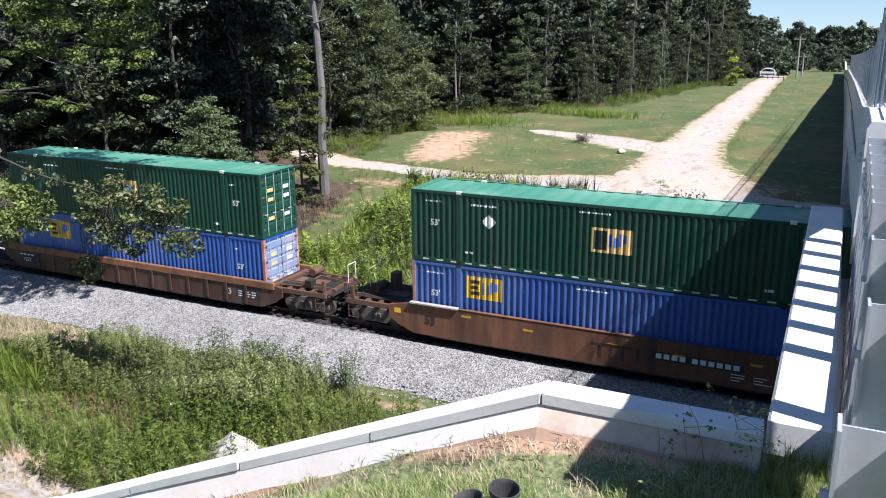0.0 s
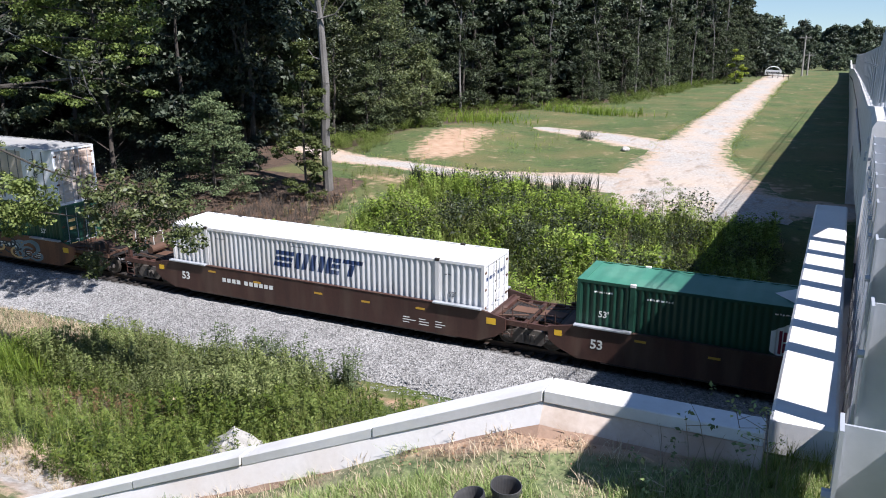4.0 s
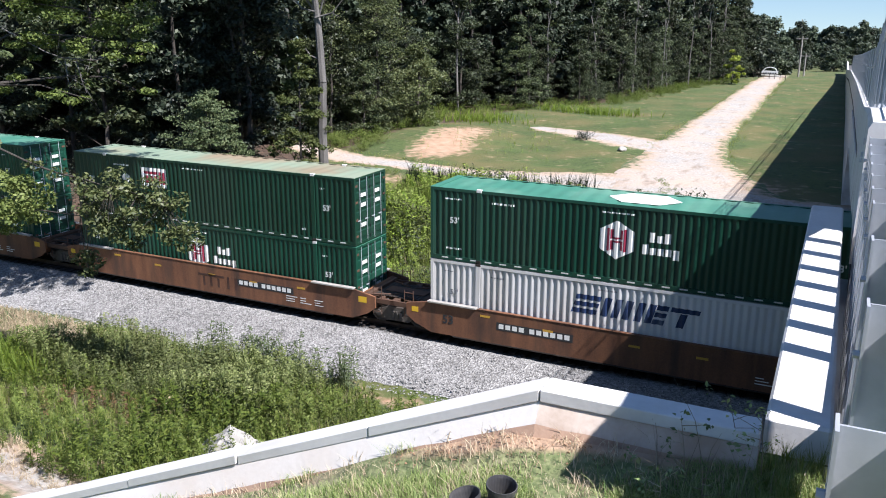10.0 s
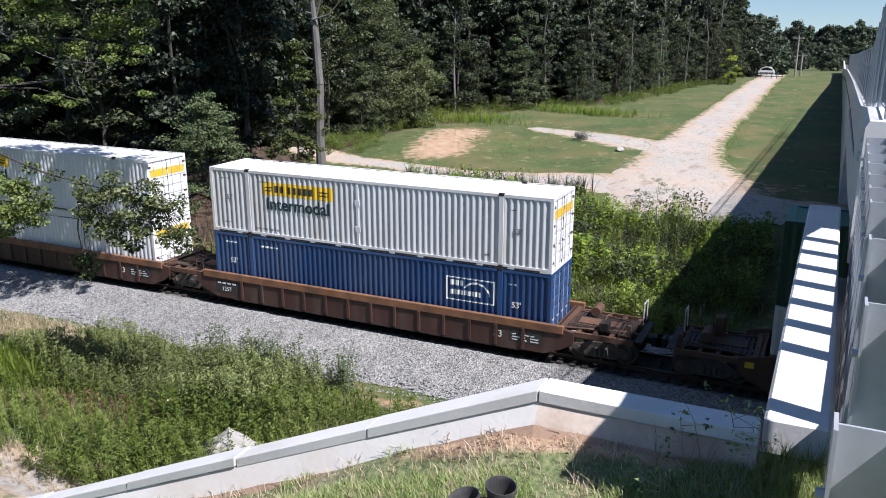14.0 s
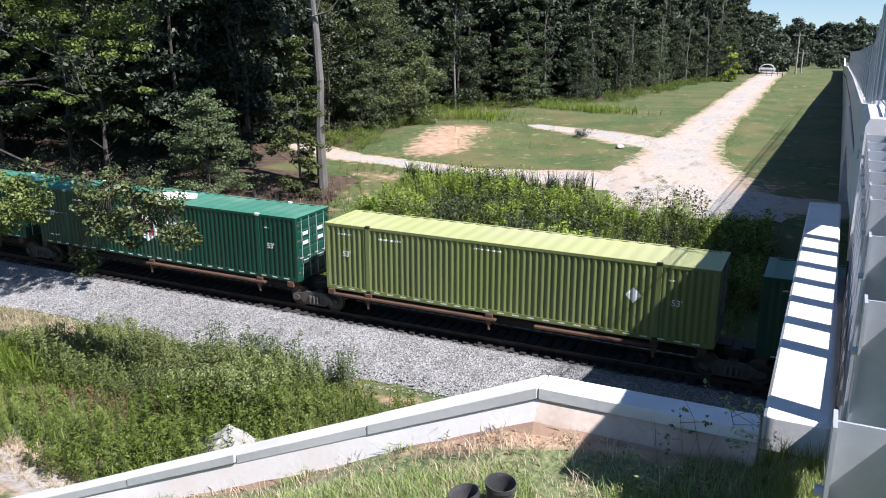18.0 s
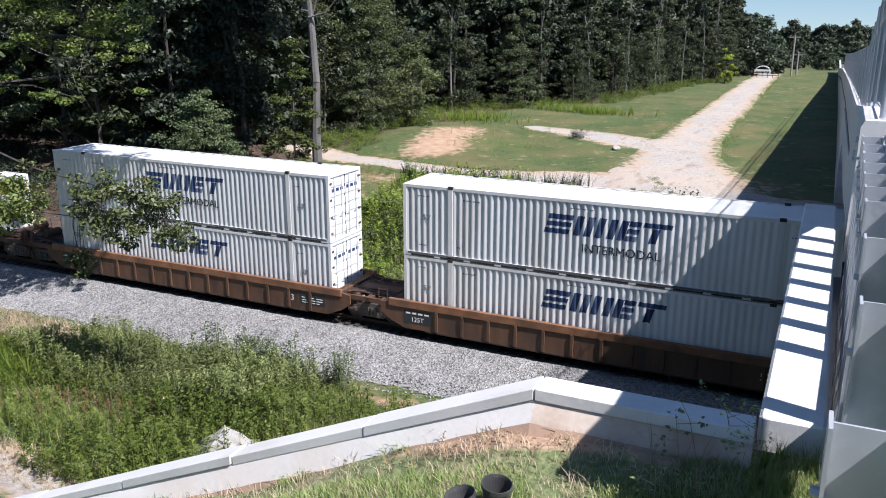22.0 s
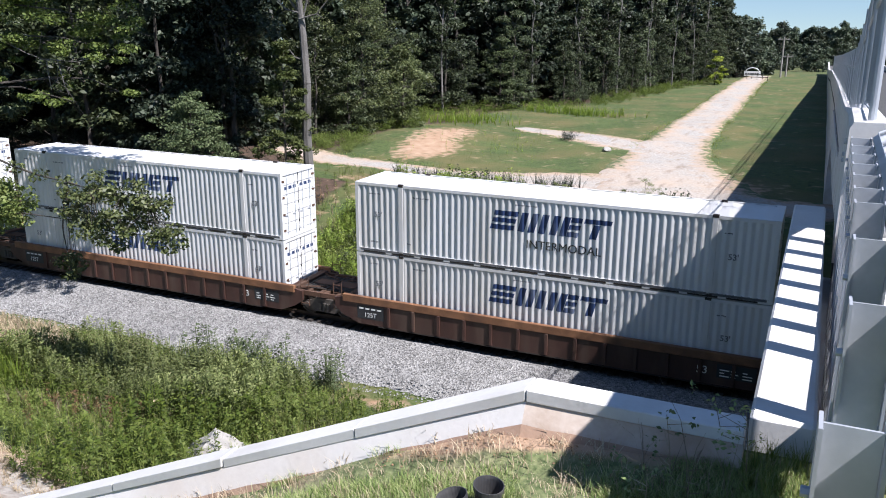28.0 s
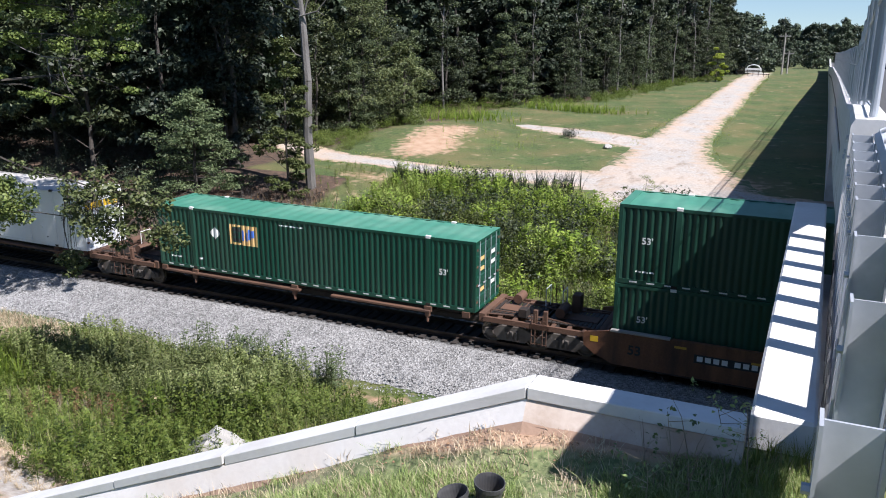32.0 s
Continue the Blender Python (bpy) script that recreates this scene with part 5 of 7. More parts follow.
# along the train: place of the container's front end, car, first and last of its block, lower and upper container
T1, T2, T3 = "orange brown smooth sided well car with yellow reflectors", "dark brown smooth sided well car with white stencils", "brown ribbed well car with a rusty orange top chord"
T7 = "dark rust brown ribbed well car with a worn top chord"
T4, T5, T6 = "yellow brown ribbed well car with black data panels", "orange brown well car covered in grey blue graffiti", "dull rusty well car with worn pale guide plates"
TRAIN = [
    (-38.6, "ribbed", T7, 0, 1, "square_blue", "square_green"),
    (-15.0, "orange", T1, 1, 0, "square_blue", "square_green"), (4.6, "orange", T1, 0, 0, "square_blue", "square_left"), (24.3, "graffiti", T5, 0, 1, "square_left", "silver"),
    (48.0, "brown", T2, 1, 0, "slant", ""), (67.9, "brown", T2, 0, 0, "hexa", ""), (87.6, "brown", T2, 0, 1, "slant", "hexa"),
    (111.5, "orange", T1, 1, 1, "slant", "banner"),
    (135.45, "orange", T1, 1, 0, "hexa", "hexa"), (155.25, "orange", T1, 0, 0, "hexa", "pool"), (174.9, "orange", T1, 0, 1, "slant", "hexa"),
    (198.8, "ribbed", T3, 1, 0, "hexa", "hexa"), (218.55, "ribbed", T3, 0, 0, "banner", "banner"), (238.45, "ribbed", T3, 0, 1, "navy", "banner"),
    (262.45, "dull", T6, 1, 1, "slant_word", "square_left"),
    (283.4, "spine", "", 1, 0, "hexa", ""), (300.75, "spine", "", 0, 0, "hexa", ""), (318.4, "spine", "", 0, 0, "lime", ""), (335.9, "spine", "", 0, 0, "hexa", ""), (354.5, "spine", "", 0, 1, "banner", ""),
    (376.0, "ribbed_tan", T4, 1, 0, "slant", "slant_word"), (395.65, "ribbed_tan", T4, 0, 0, "slant", "slant_word"), (415.4, "ribbed_tan", T4, 0, 1, "slant", "slant_word"),
    (439.2, "dull", T6, 1, 1, "slant_word", "slant_word"),
    (463.0, "ribbed", T3, 1, 0, "olive", "slant_word"), (482.8, "ribbed", T3, 0, 0, "slant", "slant_word"), (502.6, "ribbed", T3, 0, 1, "slant", "slant_word"),
    (523.75, "spine", "", 1, 0, "banner", ""), (542.55, "spine", "", 0, 1, "reefer", ""),
    (563.5, "spine", "", 1, 1, "square_left", ""), (585.1, "orange", T1, 1, 1, "plain_green", "plain_green"),
]
MOVING, WHEELS = [], []


def run(t):
    """How far the train has gone by t seconds."""
    return 19.1 * t - 0.0195 * t * t


def placed(key, x, z):
    src, used = KINDS[key]
    KINDS[key][1] += 1
    c = src if not used else copy_thing(src, Matrix.Identity(4))
    MOVING.append((c, x, z))


def build_train():
    made = {}
    for k, (x, sort, label, first, last, low, up) in enumerate(TRAIN):
        key = (sort, label, first, last, k % 2)
        if key in made:
            car = copy_thing(made[key], Matrix.Identity(4))
        else:
            car = made[key] = spine_car(first, last, k) if sort == "spine" else well_car(sort, label, first, last, k)
        MOVING.append((car, x, 0.0))
        for w in car.children:
            if w.name.startswith("wheelset"):
                WHEELS.append((w, x, w.location.x))
        base = 1.25 if sort == "spine" else 0.37
        placed(low, x, base)
        if up:
            placed(up, x, base + 2.945)


build_train()


def motions():
    """The train runs past from right to left and its wheels roll."""
    times = [i * 2.0 for i in range(17)]
    for ob, x, z in MOVING:
        walk(ob, [(t, pose(x - run(t), 0, z)) for t in times])
    for w, x, dx in WHEELS:
        seen = [i / FPS for i in range(0, 32 * FPS + 1) if -42 < x + dx - run(i / FPS) < 6]
        if not seen:
            continue
        turn = {t: math.degrees(-(run(t) - run(seen[0])) / ROLL) for t in seen}
        rows = [(t, pose(dx, 0, ROLL) @ Matrix.Rotation(-(run(t) - run(seen[0])) / ROLL, 4, "Y")) for t in seen]
        if seen[0] > 0:
            rows.insert(0, (0.0, rows[0][1]))
        if seen[-1] < 32:
            rows.append((32.0, rows[-1][1]))
        walk(w, rows)


# ---- the bridge and its walls ----
def edge_line(y):
    """The bridge's outer edge: x and the parapet's top."""
    x = np.interp(y, [-21.8, -14, -1.6, 30, 90, 150, 220], [0.23, 0.36, 0.6, 0.66, 0.5, 0.2, 0.0])
    return float(x), float(road_top(y)) + 1.0


def loft(name, ys, section, mat, parent, label=""):
    """A bar of changing place along y: section(y) gives its outline in x, z."""
    bm = bmesh.new()
    rings = [[bm.verts.new((x, y, z)) for x, z in section(y)] for y in ys]
    n = len(rings[0])
    for a, b in zip(rings, rings[1:]):
        for i in range(n):
            bm.faces.new((a[i], a[(i + 1) % n], b[(i + 1) % n], b[i]))
    bm.faces.new(rings[0])
    bm.faces.new(rings[-1][::-1])
    bmesh.ops.recalc_face_normals(bm, faces=bm.faces[:])
    return part(name, bm, mat, parent, label)


def build_bridge():
    bridge = thing("road_bridge", "concrete road bridge with parapets over the railway", "bridge", kind="structure")
    ys = list(np.arange(-21.8, 224, 3.0))
    for k in range(0, len(ys) - 1, 2):
        seg = ys[k:k + 3]
        if len(seg) < 2:
            break

        def parapet(y, s0=seg[0], s1=seg[-1]):
            yy = min(max(y, s0 + 0.01), s1 - 0.01)
            x, z = edge_line(yy)
            return [(x, z - 1.25), (x, z - 0.06), (x + 0.03, z), (x + 0.3, z), (x + 0.34, z - 0.06), (x + 0.42, z - 1.0), (x + 0.42, z - 1.25)]

        loft("parapet", [seg[0] + 0.008, *seg[1:-1], seg[-1] - 0.008], parapet, M["concrete"], bridge, "pale concrete parapet")
    loft("deck", ys, lambda y: [(edge_line(y)[0] + 0.02, road_top(y) - 0.55), (edge_line(y)[0] + 0.02, road_top(y) - 0.254), (edge_line(y)[0] + 0.425, road_top(y) - 0.254), (edge_line(y)[0] + 0.425, road_top(y)), (12, road_top(y)), (12, road_top(y) - 0.55)], M["asphalt"], bridge, "grey asphalt deck")
    loft("parapet", ys, lambda y: [(12.01, road_top(y) - 0.25), (12.4, road_top(y) - 0.25), (12.4, road_top(y) + 1), (12.06, road_top(y) + 1)], M["concrete"], bridge)
    for gx in (0.85, 3.4, 6.0, 8.6, 11.3):
        yg = [y for y in ys if -21 < y < 27]
        loft("girder", yg, lambda y, gx=gx: [(gx - 0.28, road_top(y) - 1.7), (gx + 0.28, road_top(y) - 1.7), (gx + 0.25, road_top(y) - 0.56), (gx - 0.25, road_top(y) - 0.56)], M["concrete"], bridge, "concrete girder")
    yw = [y for y in ys if y > 24]
    loft("retaining_wall", yw, lambda y: [(edge_line(y)[0] + 0.06, -3.0 if y < 190 else -6.0), (edge_line(y)[0] + 0.06, road_top(y) - 0.56), (11.95, road_top(y) - 0.56), (11.95, -3.0 if y < 190 else -6.0)], M["concrete"], bridge, "stained concrete retaining wall")
    # chain-link fence on the parapet
    fence = thing("chain_link_fence", "grey galvanised chain link fence on the bridge parapet", "fence", kind="structure")
    HIGH = 1.75
    post = None
    for y in np.arange(-21.5, 90, 3.0):
        x, z = edge_line(y)
        if post is None:
            post = part("fence_post", tube(bmesh.new(), (0, 0, 0), (0, 0, HIGH), 0.035, n=10), M["galv"], fence)
            ob = post
        else:
            ob = part_of("fence_post", post.data, None, fence)
        ob.location = (x + 0.17, y, z)
    ends = [(np.array((edge_line(y)[0] + 0.17, y, edge_line(y)[1]))) for y in np.arange(-21.5, 90, 3.0)]
    bm = bmesh.new()
    for a, b in zip(ends, ends[1:]):
        for h, r in ((0.06, 0.012), (HIGH - 0.02, 0.014), (HIGH * 0.66, 0.028)):
            tube(bm, a + (0, 0, h), b + (0, 0, h), r, n=6)
    part("fence_rail", bm, M["galv"], fence)
    # the wires of the netting, as slanting three-sided bars
    v, f = [], []
    step, k = 0.06, 0
    for s in (-1, 1):
        for y in np.arange(-21.5, 60, step if s else step):
            y2 = y + HIGH * s * 0.9
            ya, yb, za, zb = y, y2, 0.05, HIGH
            if yb < -21.5:
                zb = za + (HIGH - za) * (-21.5 - ya) / (yb - ya)
                yb = -21.5
            (xa, ta), (xb, tb) = edge_line(ya), edge_line(yb)
            r = 0.003
            for o in ((-r, 0), (r, r), (r, -r)):
                v += [(xa + 0.17 + o[0], ya + o[1], ta + za), (xb + 0.17 + o[0], yb + o[1], tb + zb)]
            for i in range(3):
                a, b = k + 2 * i, k + 2 * ((i + 1) % 3)
                f.append((a, b, b + 1, a + 1))
            k += 6
    part_of("wire_netting", mesh_of("wire_netting", v, f, M["galv"]), None, fence, "grey wire netting")


def build_walls():
    # the abutment's side coping beside the guard rail
    w = thing("abutment_wall", "pale concrete abutment wall with a wide coping", "wall", kind="structure")
    part("coping", boxes((-0.145, 0.145, -25.8, -20.72, 10.54, 10.78), bevel=0.015), M["concrete"], w, "sunlit pale concrete coping")
    part("wall_body", boxes((-0.11, 0.11, -25.78, -20.75, 0.5, 10.535)), M["concrete"], w)
    part("wall_body", boxes((0.115, 11.8, -25.7, -20.9, 0.5, 10.1)), M["concrete"], w)
    # the wing wall, which follows the bank down
    wing = thing("wing_wall", "pale concrete wing wall stepping down a grass bank", "wall", kind="structure")
    rng = random.Random(3)
    cuts = [-0.15, -1.19, -2.2, -3.17, -4.15, -5.15, -6.15, -7.2, -8.2]
    for a, b in zip(cuts, cuts[1:]):
        za, zb = float(wall_coping(np.array(a))), float(wall_coping(np.array(b)))
        dy, dz = rng.uniform(-0.008, 0.008), rng.uniform(-0.006, 0.006)
        bm = prism(bmesh.new(), [(b + 0.003, zb - 0.066 + dz), (a - 0.003, za - 0.066 + dz), (a - 0.003, za + dz), (b + 0.003, zb + dz)], -26.0 + dy, -25.83 + dy)
        bmesh.ops.bevel(bm, geom=bm.edges[:], offset=0.005, segments=1, affect="EDGES")
        part("coping_block", bm, M["concrete"], wing)
        bm = prism(bmesh.new(), [(b, zb - 1.6), (a, za - 1.6), (a, za - 0.068), (b, zb - 0.068)], -25.992, -25.865)
        for vert in bm.verts:
            if vert.co.y < -25.9 and vert.co.z < min(za, zb) - 1.0:
                vert.co.y = -26.88
        part("wall_panel", bm, M["clay_face" if a > -0.5 else "clay_concrete"], wing, "clay stained concrete face")
        # the damp band that the soil has left along the foot of the face
        rows = [(a + (b - a) * i / 8, za + (zb - za) * i / 8) for i in range(9)]
        bm = bmesh.new()
        prev = None
        for x, z in rows:
            lo, hi = -0.26, -0.165 + 0.012 * noise.noise((x * 5, 2.0, 0)) - (0.035 if x < -2 else 0)
            cur = [bm.verts.new((x, -25.992 + (d + 0.068) * 0.5797 - 0.004, z + d)) for d in (lo, hi)]
            if prev:
                bm.faces.new((prev[0], cur[0], cur[1], prev[1]))
            prev = cur
        part("soil_stain", bm, M["clay_damp"], wing, "damp brown clay stain")


def build_guard_rail():
    rail = thing("guard_rail", "galvanised steel guard rail on steel posts", "guard rail", kind="structure")
    zs = [(1.95, 0.076), (2.92, 0.155), (3.85, 0.185), (4.66, 0.205), (5.08, 0.21), (5.52, 0.215), (5.96, 0.22), (6.4, 0.225), (6.85, 0.23), (7.3, 0.235)]
    for d, x in zs:
        y = -29.6 + d
        p = part("guard_post", boxes((x, x + 0.01, y - 0.05, y + 0.05, 10.1, 11.68), (x + 0.011, x + 0.14, y - 0.004, y + 0.004, 10.1, 11.675), (x + 0.141, x + 0.151, y - 0.05, y + 0.05, 10.1, 11.68)), M["galv"], rail, "galvanised steel I post")
        part("bolt", tube(bmesh.new(), (x - 0.02, y - 0.025, 11.5), (x, y - 0.025, 11.5), 0.014, n=6), M["galv"], p)
    ways = [(-29.6 + d, x + 0.156) for d, x in [(-6, -0.02), (0.5, 0.03)] + zs] + [(-21.4, 0.66)]
    prof = [(0.03, 11.52), (0.03, 11.54), (0.0, 11.56), (0.0, 11.59), (0.03, 11.61), (0.03, 11.64), (0.0, 11.66), (0.0, 11.69), (0.03, 11.71), (0.03, 11.73)]
    v = [(x + px, y, pz) for y, x in ways for px, pz in prof]
    n = len(prof)
    i = np.arange(len(ways) - 1)[:, None] * n + np.arange(n - 1)[None]
    ob = part_of("rail_beam", mesh_of("rail_beam", v, np.stack([i, i + 1, i + 1 + n, i + n], -1).reshape(-1, 4), M["galv"]), None, rail, "corrugated steel rail beam")
    # low channel added to shade the coping's right edge; its shadow sets the height
    rub = [(-26.12, 0.33)] + [w for w in ways if w[0] > -25.8]
    v = [(x + px, y, pz) for y, x in rub for px, pz in [(0.05, 10.8), (0.0, 10.81), (0.0, 11.115), (0.05, 11.125)]]
    i = np.arange(len(rub) - 1)[:, None] * 4 + np.arange(3)[None]
    part_of("rub_rail", mesh_of("rub_rail", v, np.stack([i, i + 1, i + 5, i + 4], -1).reshape(-1, 4), M["galv"]), None, rail, "steel channel rail added to shade the coping's edge")
    so = ob.modifiers.new("thick", "SOLIDIFY")
    so.thickness = 0.004
    # panel on legs, added only to cast the shade on wing wall and bank
    part("shoulder_barrier", boxes((0.46, 0.5, -26.72, -25.97, 11.3, 12.46), (0.47, 0.49, -26.67, -26.62, 10.5, 11.31), (0.47, 0.49, -26.05, -26.0, 10.5, 11.31)), M["galv"], rail, "galvanised sheet panel added to shade the wall and bank")
    # added concrete strip that stops sun from leaking in below the lower rail
    part("kerb", boxes((0.47, 0.74, -25.7, -21.9, 10.1, 10.795), bevel=0.01), M["concrete"], rail, "concrete strip added under the rail to stop the sun")
    part("bolt", boxes(*[(edge_line(y)[0] - 0.02, edge_line(y)[0] + 0.001, y - 0.02, y + 0.02, z - 0.02, z + 0.02) for y, z in [(-21.5, 11.55), (-21.2, 11.5), (-21.0, 11.47), (-20.6, 11.3), (-20.3, 11.2)]]), M["galv"], rail)


build_bridge()
build_walls()
build_guard_rail()


# ---- trees ----
def leaf_cloud(rng, centres, radii, per, size, flat=0.6):
    """Small folded leaves scattered through clumps."""
    centres, radii = np.asarray(centres, float), np.asarray(radii, float)
    n = len(centres) * per
    c = np.repeat(centres, per, 0)
    r = np.repeat(radii, per)
    d = rng.normal(size=(n, 3))
    d /= np.linalg.norm(d, axis=1)[:, None]
    pos = c + d * (r * rng.uniform(0.25, 1, n) ** 0.6)[:, None] * (1, 1, flat)
    nrm = d * 0.5 + rng.normal(size=(n, 3)) * 0.6 + (0, 0, 0.7)
    nrm /= np.linalg.norm(nrm, axis=1)[:, None]
    t = np.cross(nrm, rng.normal(size=(n, 3)))
    t /= np.linalg.norm(t, axis=1)[:, None] + 1e-9
    b = np.cross(nrm, t)
    s = size * rng.uniform(0.6, 1.3, n)[:, None]
    fold = nrm * s * 0.22
    v = np.stack([pos - t * s, pos - b * s * 0.55 + fold, pos + t * s, pos + b * s * 0.55 + fold], 1)
    return v.reshape(-1, 3), np.arange(n * 4).reshape(-1, 4)


def limb(bm, pts, r0, r1, n=6):
    for i, (a, b) in enumerate(zip(pts, pts[1:])):
        ra = r0 + (r1 - r0) * i / (len(pts) - 1)
        rb = r0 + (r1 - r0) * (i + 1) / (len(pts) - 1)
        tube(bm, a, b, ra, rb, n)


def make_tree(seed, high, spread, low, clumps, per, size, leaf, trunk=0.2, name="tree", label="", flat=0.5, droop=0.1, full=1.0, lift=0.1):
    """A trunk with boughs that reach out; each bough carries a layered pad of small leaf clumps, with gaps between the pads."""
    rng = np.random.default_rng(seed)
    tree = thing(name, label, "tree", "trees of the wood")
    bm = bmesh.new()
    sway = rng.normal(size=(8, 2)) * 0.02 * high
    sway[:2] = 0
    stem = [Vector((sway[i, 0] * i / 7, sway[i, 1] * i / 7, high * i / 7 - (0.3 if i == 0 else 0))) for i in range(8)]
    limb(bm, stem, trunk, trunk * 0.15, 8)
    cs, rs = [], []
    each = 7
    boughs = max(6, clumps // each)
    for k in range(boughs):
        u = (k + rng.uniform(0, 1)) / boughs
        z = high * (low + (1.0 - low) * u)
        env = spread * (math.sin(math.pi * min(1, 0.2 + 0.8 * u)) ** 0.7 * 0.9 + 0.12) * rng.uniform(0.55, 1.18)
        a = k * 2.4 + rng.normal() * 0.5
        i = min(6, int(u * 7))
        foot = stem[i]
        out = np.array((math.cos(a), math.sin(a), 0))
        tip = np.array((foot.x, foot.y, z)) + out * env * 0.8 - (0, 0, droop * env * 0.5)
        side = np.array((-math.sin(a), math.cos(a), 0))
        f = max(0.1, z / high - 0.1 - 0.08 * rng.random())
        i = min(6, int(f * 7))
        p0 = stem[i].lerp(stem[i + 1], f * 7 - i)
        mid = p0.lerp(Vector(tip), 0.5) + Vector((0, 0, 0.05 * env))
        limb(bm, [p0, mid, Vector(tip)], trunk * 0.22, trunk * 0.05, 5)
        for j in range(each):
            w = rng.uniform(0.35, 1.15)
            c = np.array((foot.x, foot.y, z + 0.1 * env)) * (1 - w) + tip * w + side * rng.normal() * 0.3 * env + (0, 0, rng.normal() * lift * env)
            cs.append(c)
            rs.append(max(0.12, spread * full * rng.uniform(0.13, 0.27) * (1.1 - 0.35 * w)))
    part("trunk", bm, M["bark"], tree)
    v, f = leaf_cloud(rng, cs, rs, per, size, flat)
    part_of("crown", mesh_of("crown", v, f, M[leaf]), None, tree)
    return tree


def plant_wood():
    rng = random.Random(11)
    kinds = {
        "front": [make_tree(1, 13, 4.2, 0.06, 110, 95, 0.13, "leaf_mid", 0.17, "oak_tree", "leafy green oak at the wood's edge", flat=0.5, full=1.15, lift=0.13), make_tree(2, 11, 3.7, 0.04, 100, 95, 0.13, "leaf_wood", 0.15, "gum_tree", "light green sweet gum with low branches", flat=0.5, full=1.15, lift=0.13), make_tree(3, 15, 4.3, 0.08, 110, 95, 0.14, "leaf_mid", 0.2, "oak_tree", "tall green oak at the wood's edge", flat=0.5, full=1.15, lift=0.13)],
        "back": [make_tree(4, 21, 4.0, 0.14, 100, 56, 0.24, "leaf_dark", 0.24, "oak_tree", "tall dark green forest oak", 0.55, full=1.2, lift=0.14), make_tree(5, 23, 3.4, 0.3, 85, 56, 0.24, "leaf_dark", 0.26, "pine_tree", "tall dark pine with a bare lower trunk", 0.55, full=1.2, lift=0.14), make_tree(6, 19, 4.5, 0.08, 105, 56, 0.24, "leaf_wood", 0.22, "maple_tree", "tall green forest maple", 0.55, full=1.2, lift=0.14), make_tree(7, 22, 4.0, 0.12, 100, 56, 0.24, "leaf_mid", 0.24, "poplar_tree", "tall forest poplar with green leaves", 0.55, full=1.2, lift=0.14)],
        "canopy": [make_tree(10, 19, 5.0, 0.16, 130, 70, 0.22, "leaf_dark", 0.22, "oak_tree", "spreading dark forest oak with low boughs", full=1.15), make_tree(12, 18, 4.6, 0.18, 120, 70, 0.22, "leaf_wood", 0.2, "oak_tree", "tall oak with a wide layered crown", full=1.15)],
        "deep": [make_tree(14, 20, 5.2, 0.0, 90, 44, 0.5, "leaf_deep", 0.24, "beech_tree", "dense beech deep in the wood, leaves darkened as shade", 0.8, full=1.6)],
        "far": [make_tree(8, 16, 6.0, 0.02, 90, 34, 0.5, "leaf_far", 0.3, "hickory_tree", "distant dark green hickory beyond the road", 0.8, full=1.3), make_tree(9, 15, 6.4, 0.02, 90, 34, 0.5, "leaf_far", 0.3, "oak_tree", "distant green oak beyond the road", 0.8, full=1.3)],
    }
    used = set()

    def put(kind, x, y, scale=None):
        src = rng.choice(kinds[kind])
        s = scale or rng.uniform(0.82, 1.15)
        m = pose(x, y, float(ground(x, y)) - 0.1, rng.uniform(-2, 2), rng.uniform(-2, 2), rng.uniform(0, 360))
        if src.name in used:
            ob = copy_thing(src, m)
        else:
            used.add(src.name)
            ob = src
        ob.matrix_basis = m @ Matrix.Diagonal((s, s, s * rng.uniform(0.92, 1.08), 1))
        return ob

    edge = lambda y: float(np.interp(y, [14, 20, 30, 43, 60, 68, 83, 124, 155, 170], [-37, -38, -41, -40, -47, -40, -31, -28, -21, -20]))
    spots = []

    def free(x, y, gap):
        if any((x - a) ** 2 + (y - b) ** 2 < gap * gap for a, b in spots):
            return False
        spots.append((x, y))
        return True

    # slender pines, then the wood's edge and the tall trees behind it
    for k, (px, py) in enumerate(((-31.5, 86), (-29.2, 98), (-27.6, 112), (-27.8, 118), (-25.5, 126), (-23.6, 138), (-22.5, 146), (-36, 78), (-42.5, 63))):
        if k == 0:
            pine = make_tree(25, 21, 2.3, 0.55, 36, 50, 0.28, "leaf_mid", 0.17, "pine_tree", "slender pine with a long pale trunk")
            bpy.data.objects[[c.name for c in pine.children if c.name.startswith("trunk")][0]].data.materials[0] = M["pale_bark"]
            t = pine
        else:
            t = copy_thing(pine, Matrix.Identity(4))
        s = rng.uniform(0.7, 1.15)
        t.matrix_basis = pose(px, py, float(ground(px, py)) - 0.1, rng.uniform(-3, 3), rng.uniform(-4, 4), rng.uniform(0, 360)) @ Matrix.Diagonal((s, s, rng.uniform(0.9, 1.1), 1))
    for y in np.arange(34, 166, 3.1):
        x = edge(y) + rng.uniform(-2.5, 0.3)
        if free(x, y, 2.4):
            put("front", x, y, rng.uniform(0.6, 1.1))
    for x in np.arange(-96, -40, 4.2):
        y = 21 + rng.uniform(-2, 6) + 0.12 * (-40 - x)
        if free(x, y, 3):
            put("canopy" if rng.random() < 0.7 else "back", x, y)
    n = 0
    while n < 1500 and len(spots) < 245:
        n += 1
        y = rng.uniform(24, 175)
        x = edge(y) - 2 - rng.random() ** 1.4 * (62 if y < 60 else 40)
        if y < 34 and x > -44:
            continue
        if free(x, y, 3.6):
            put("back", x, y)
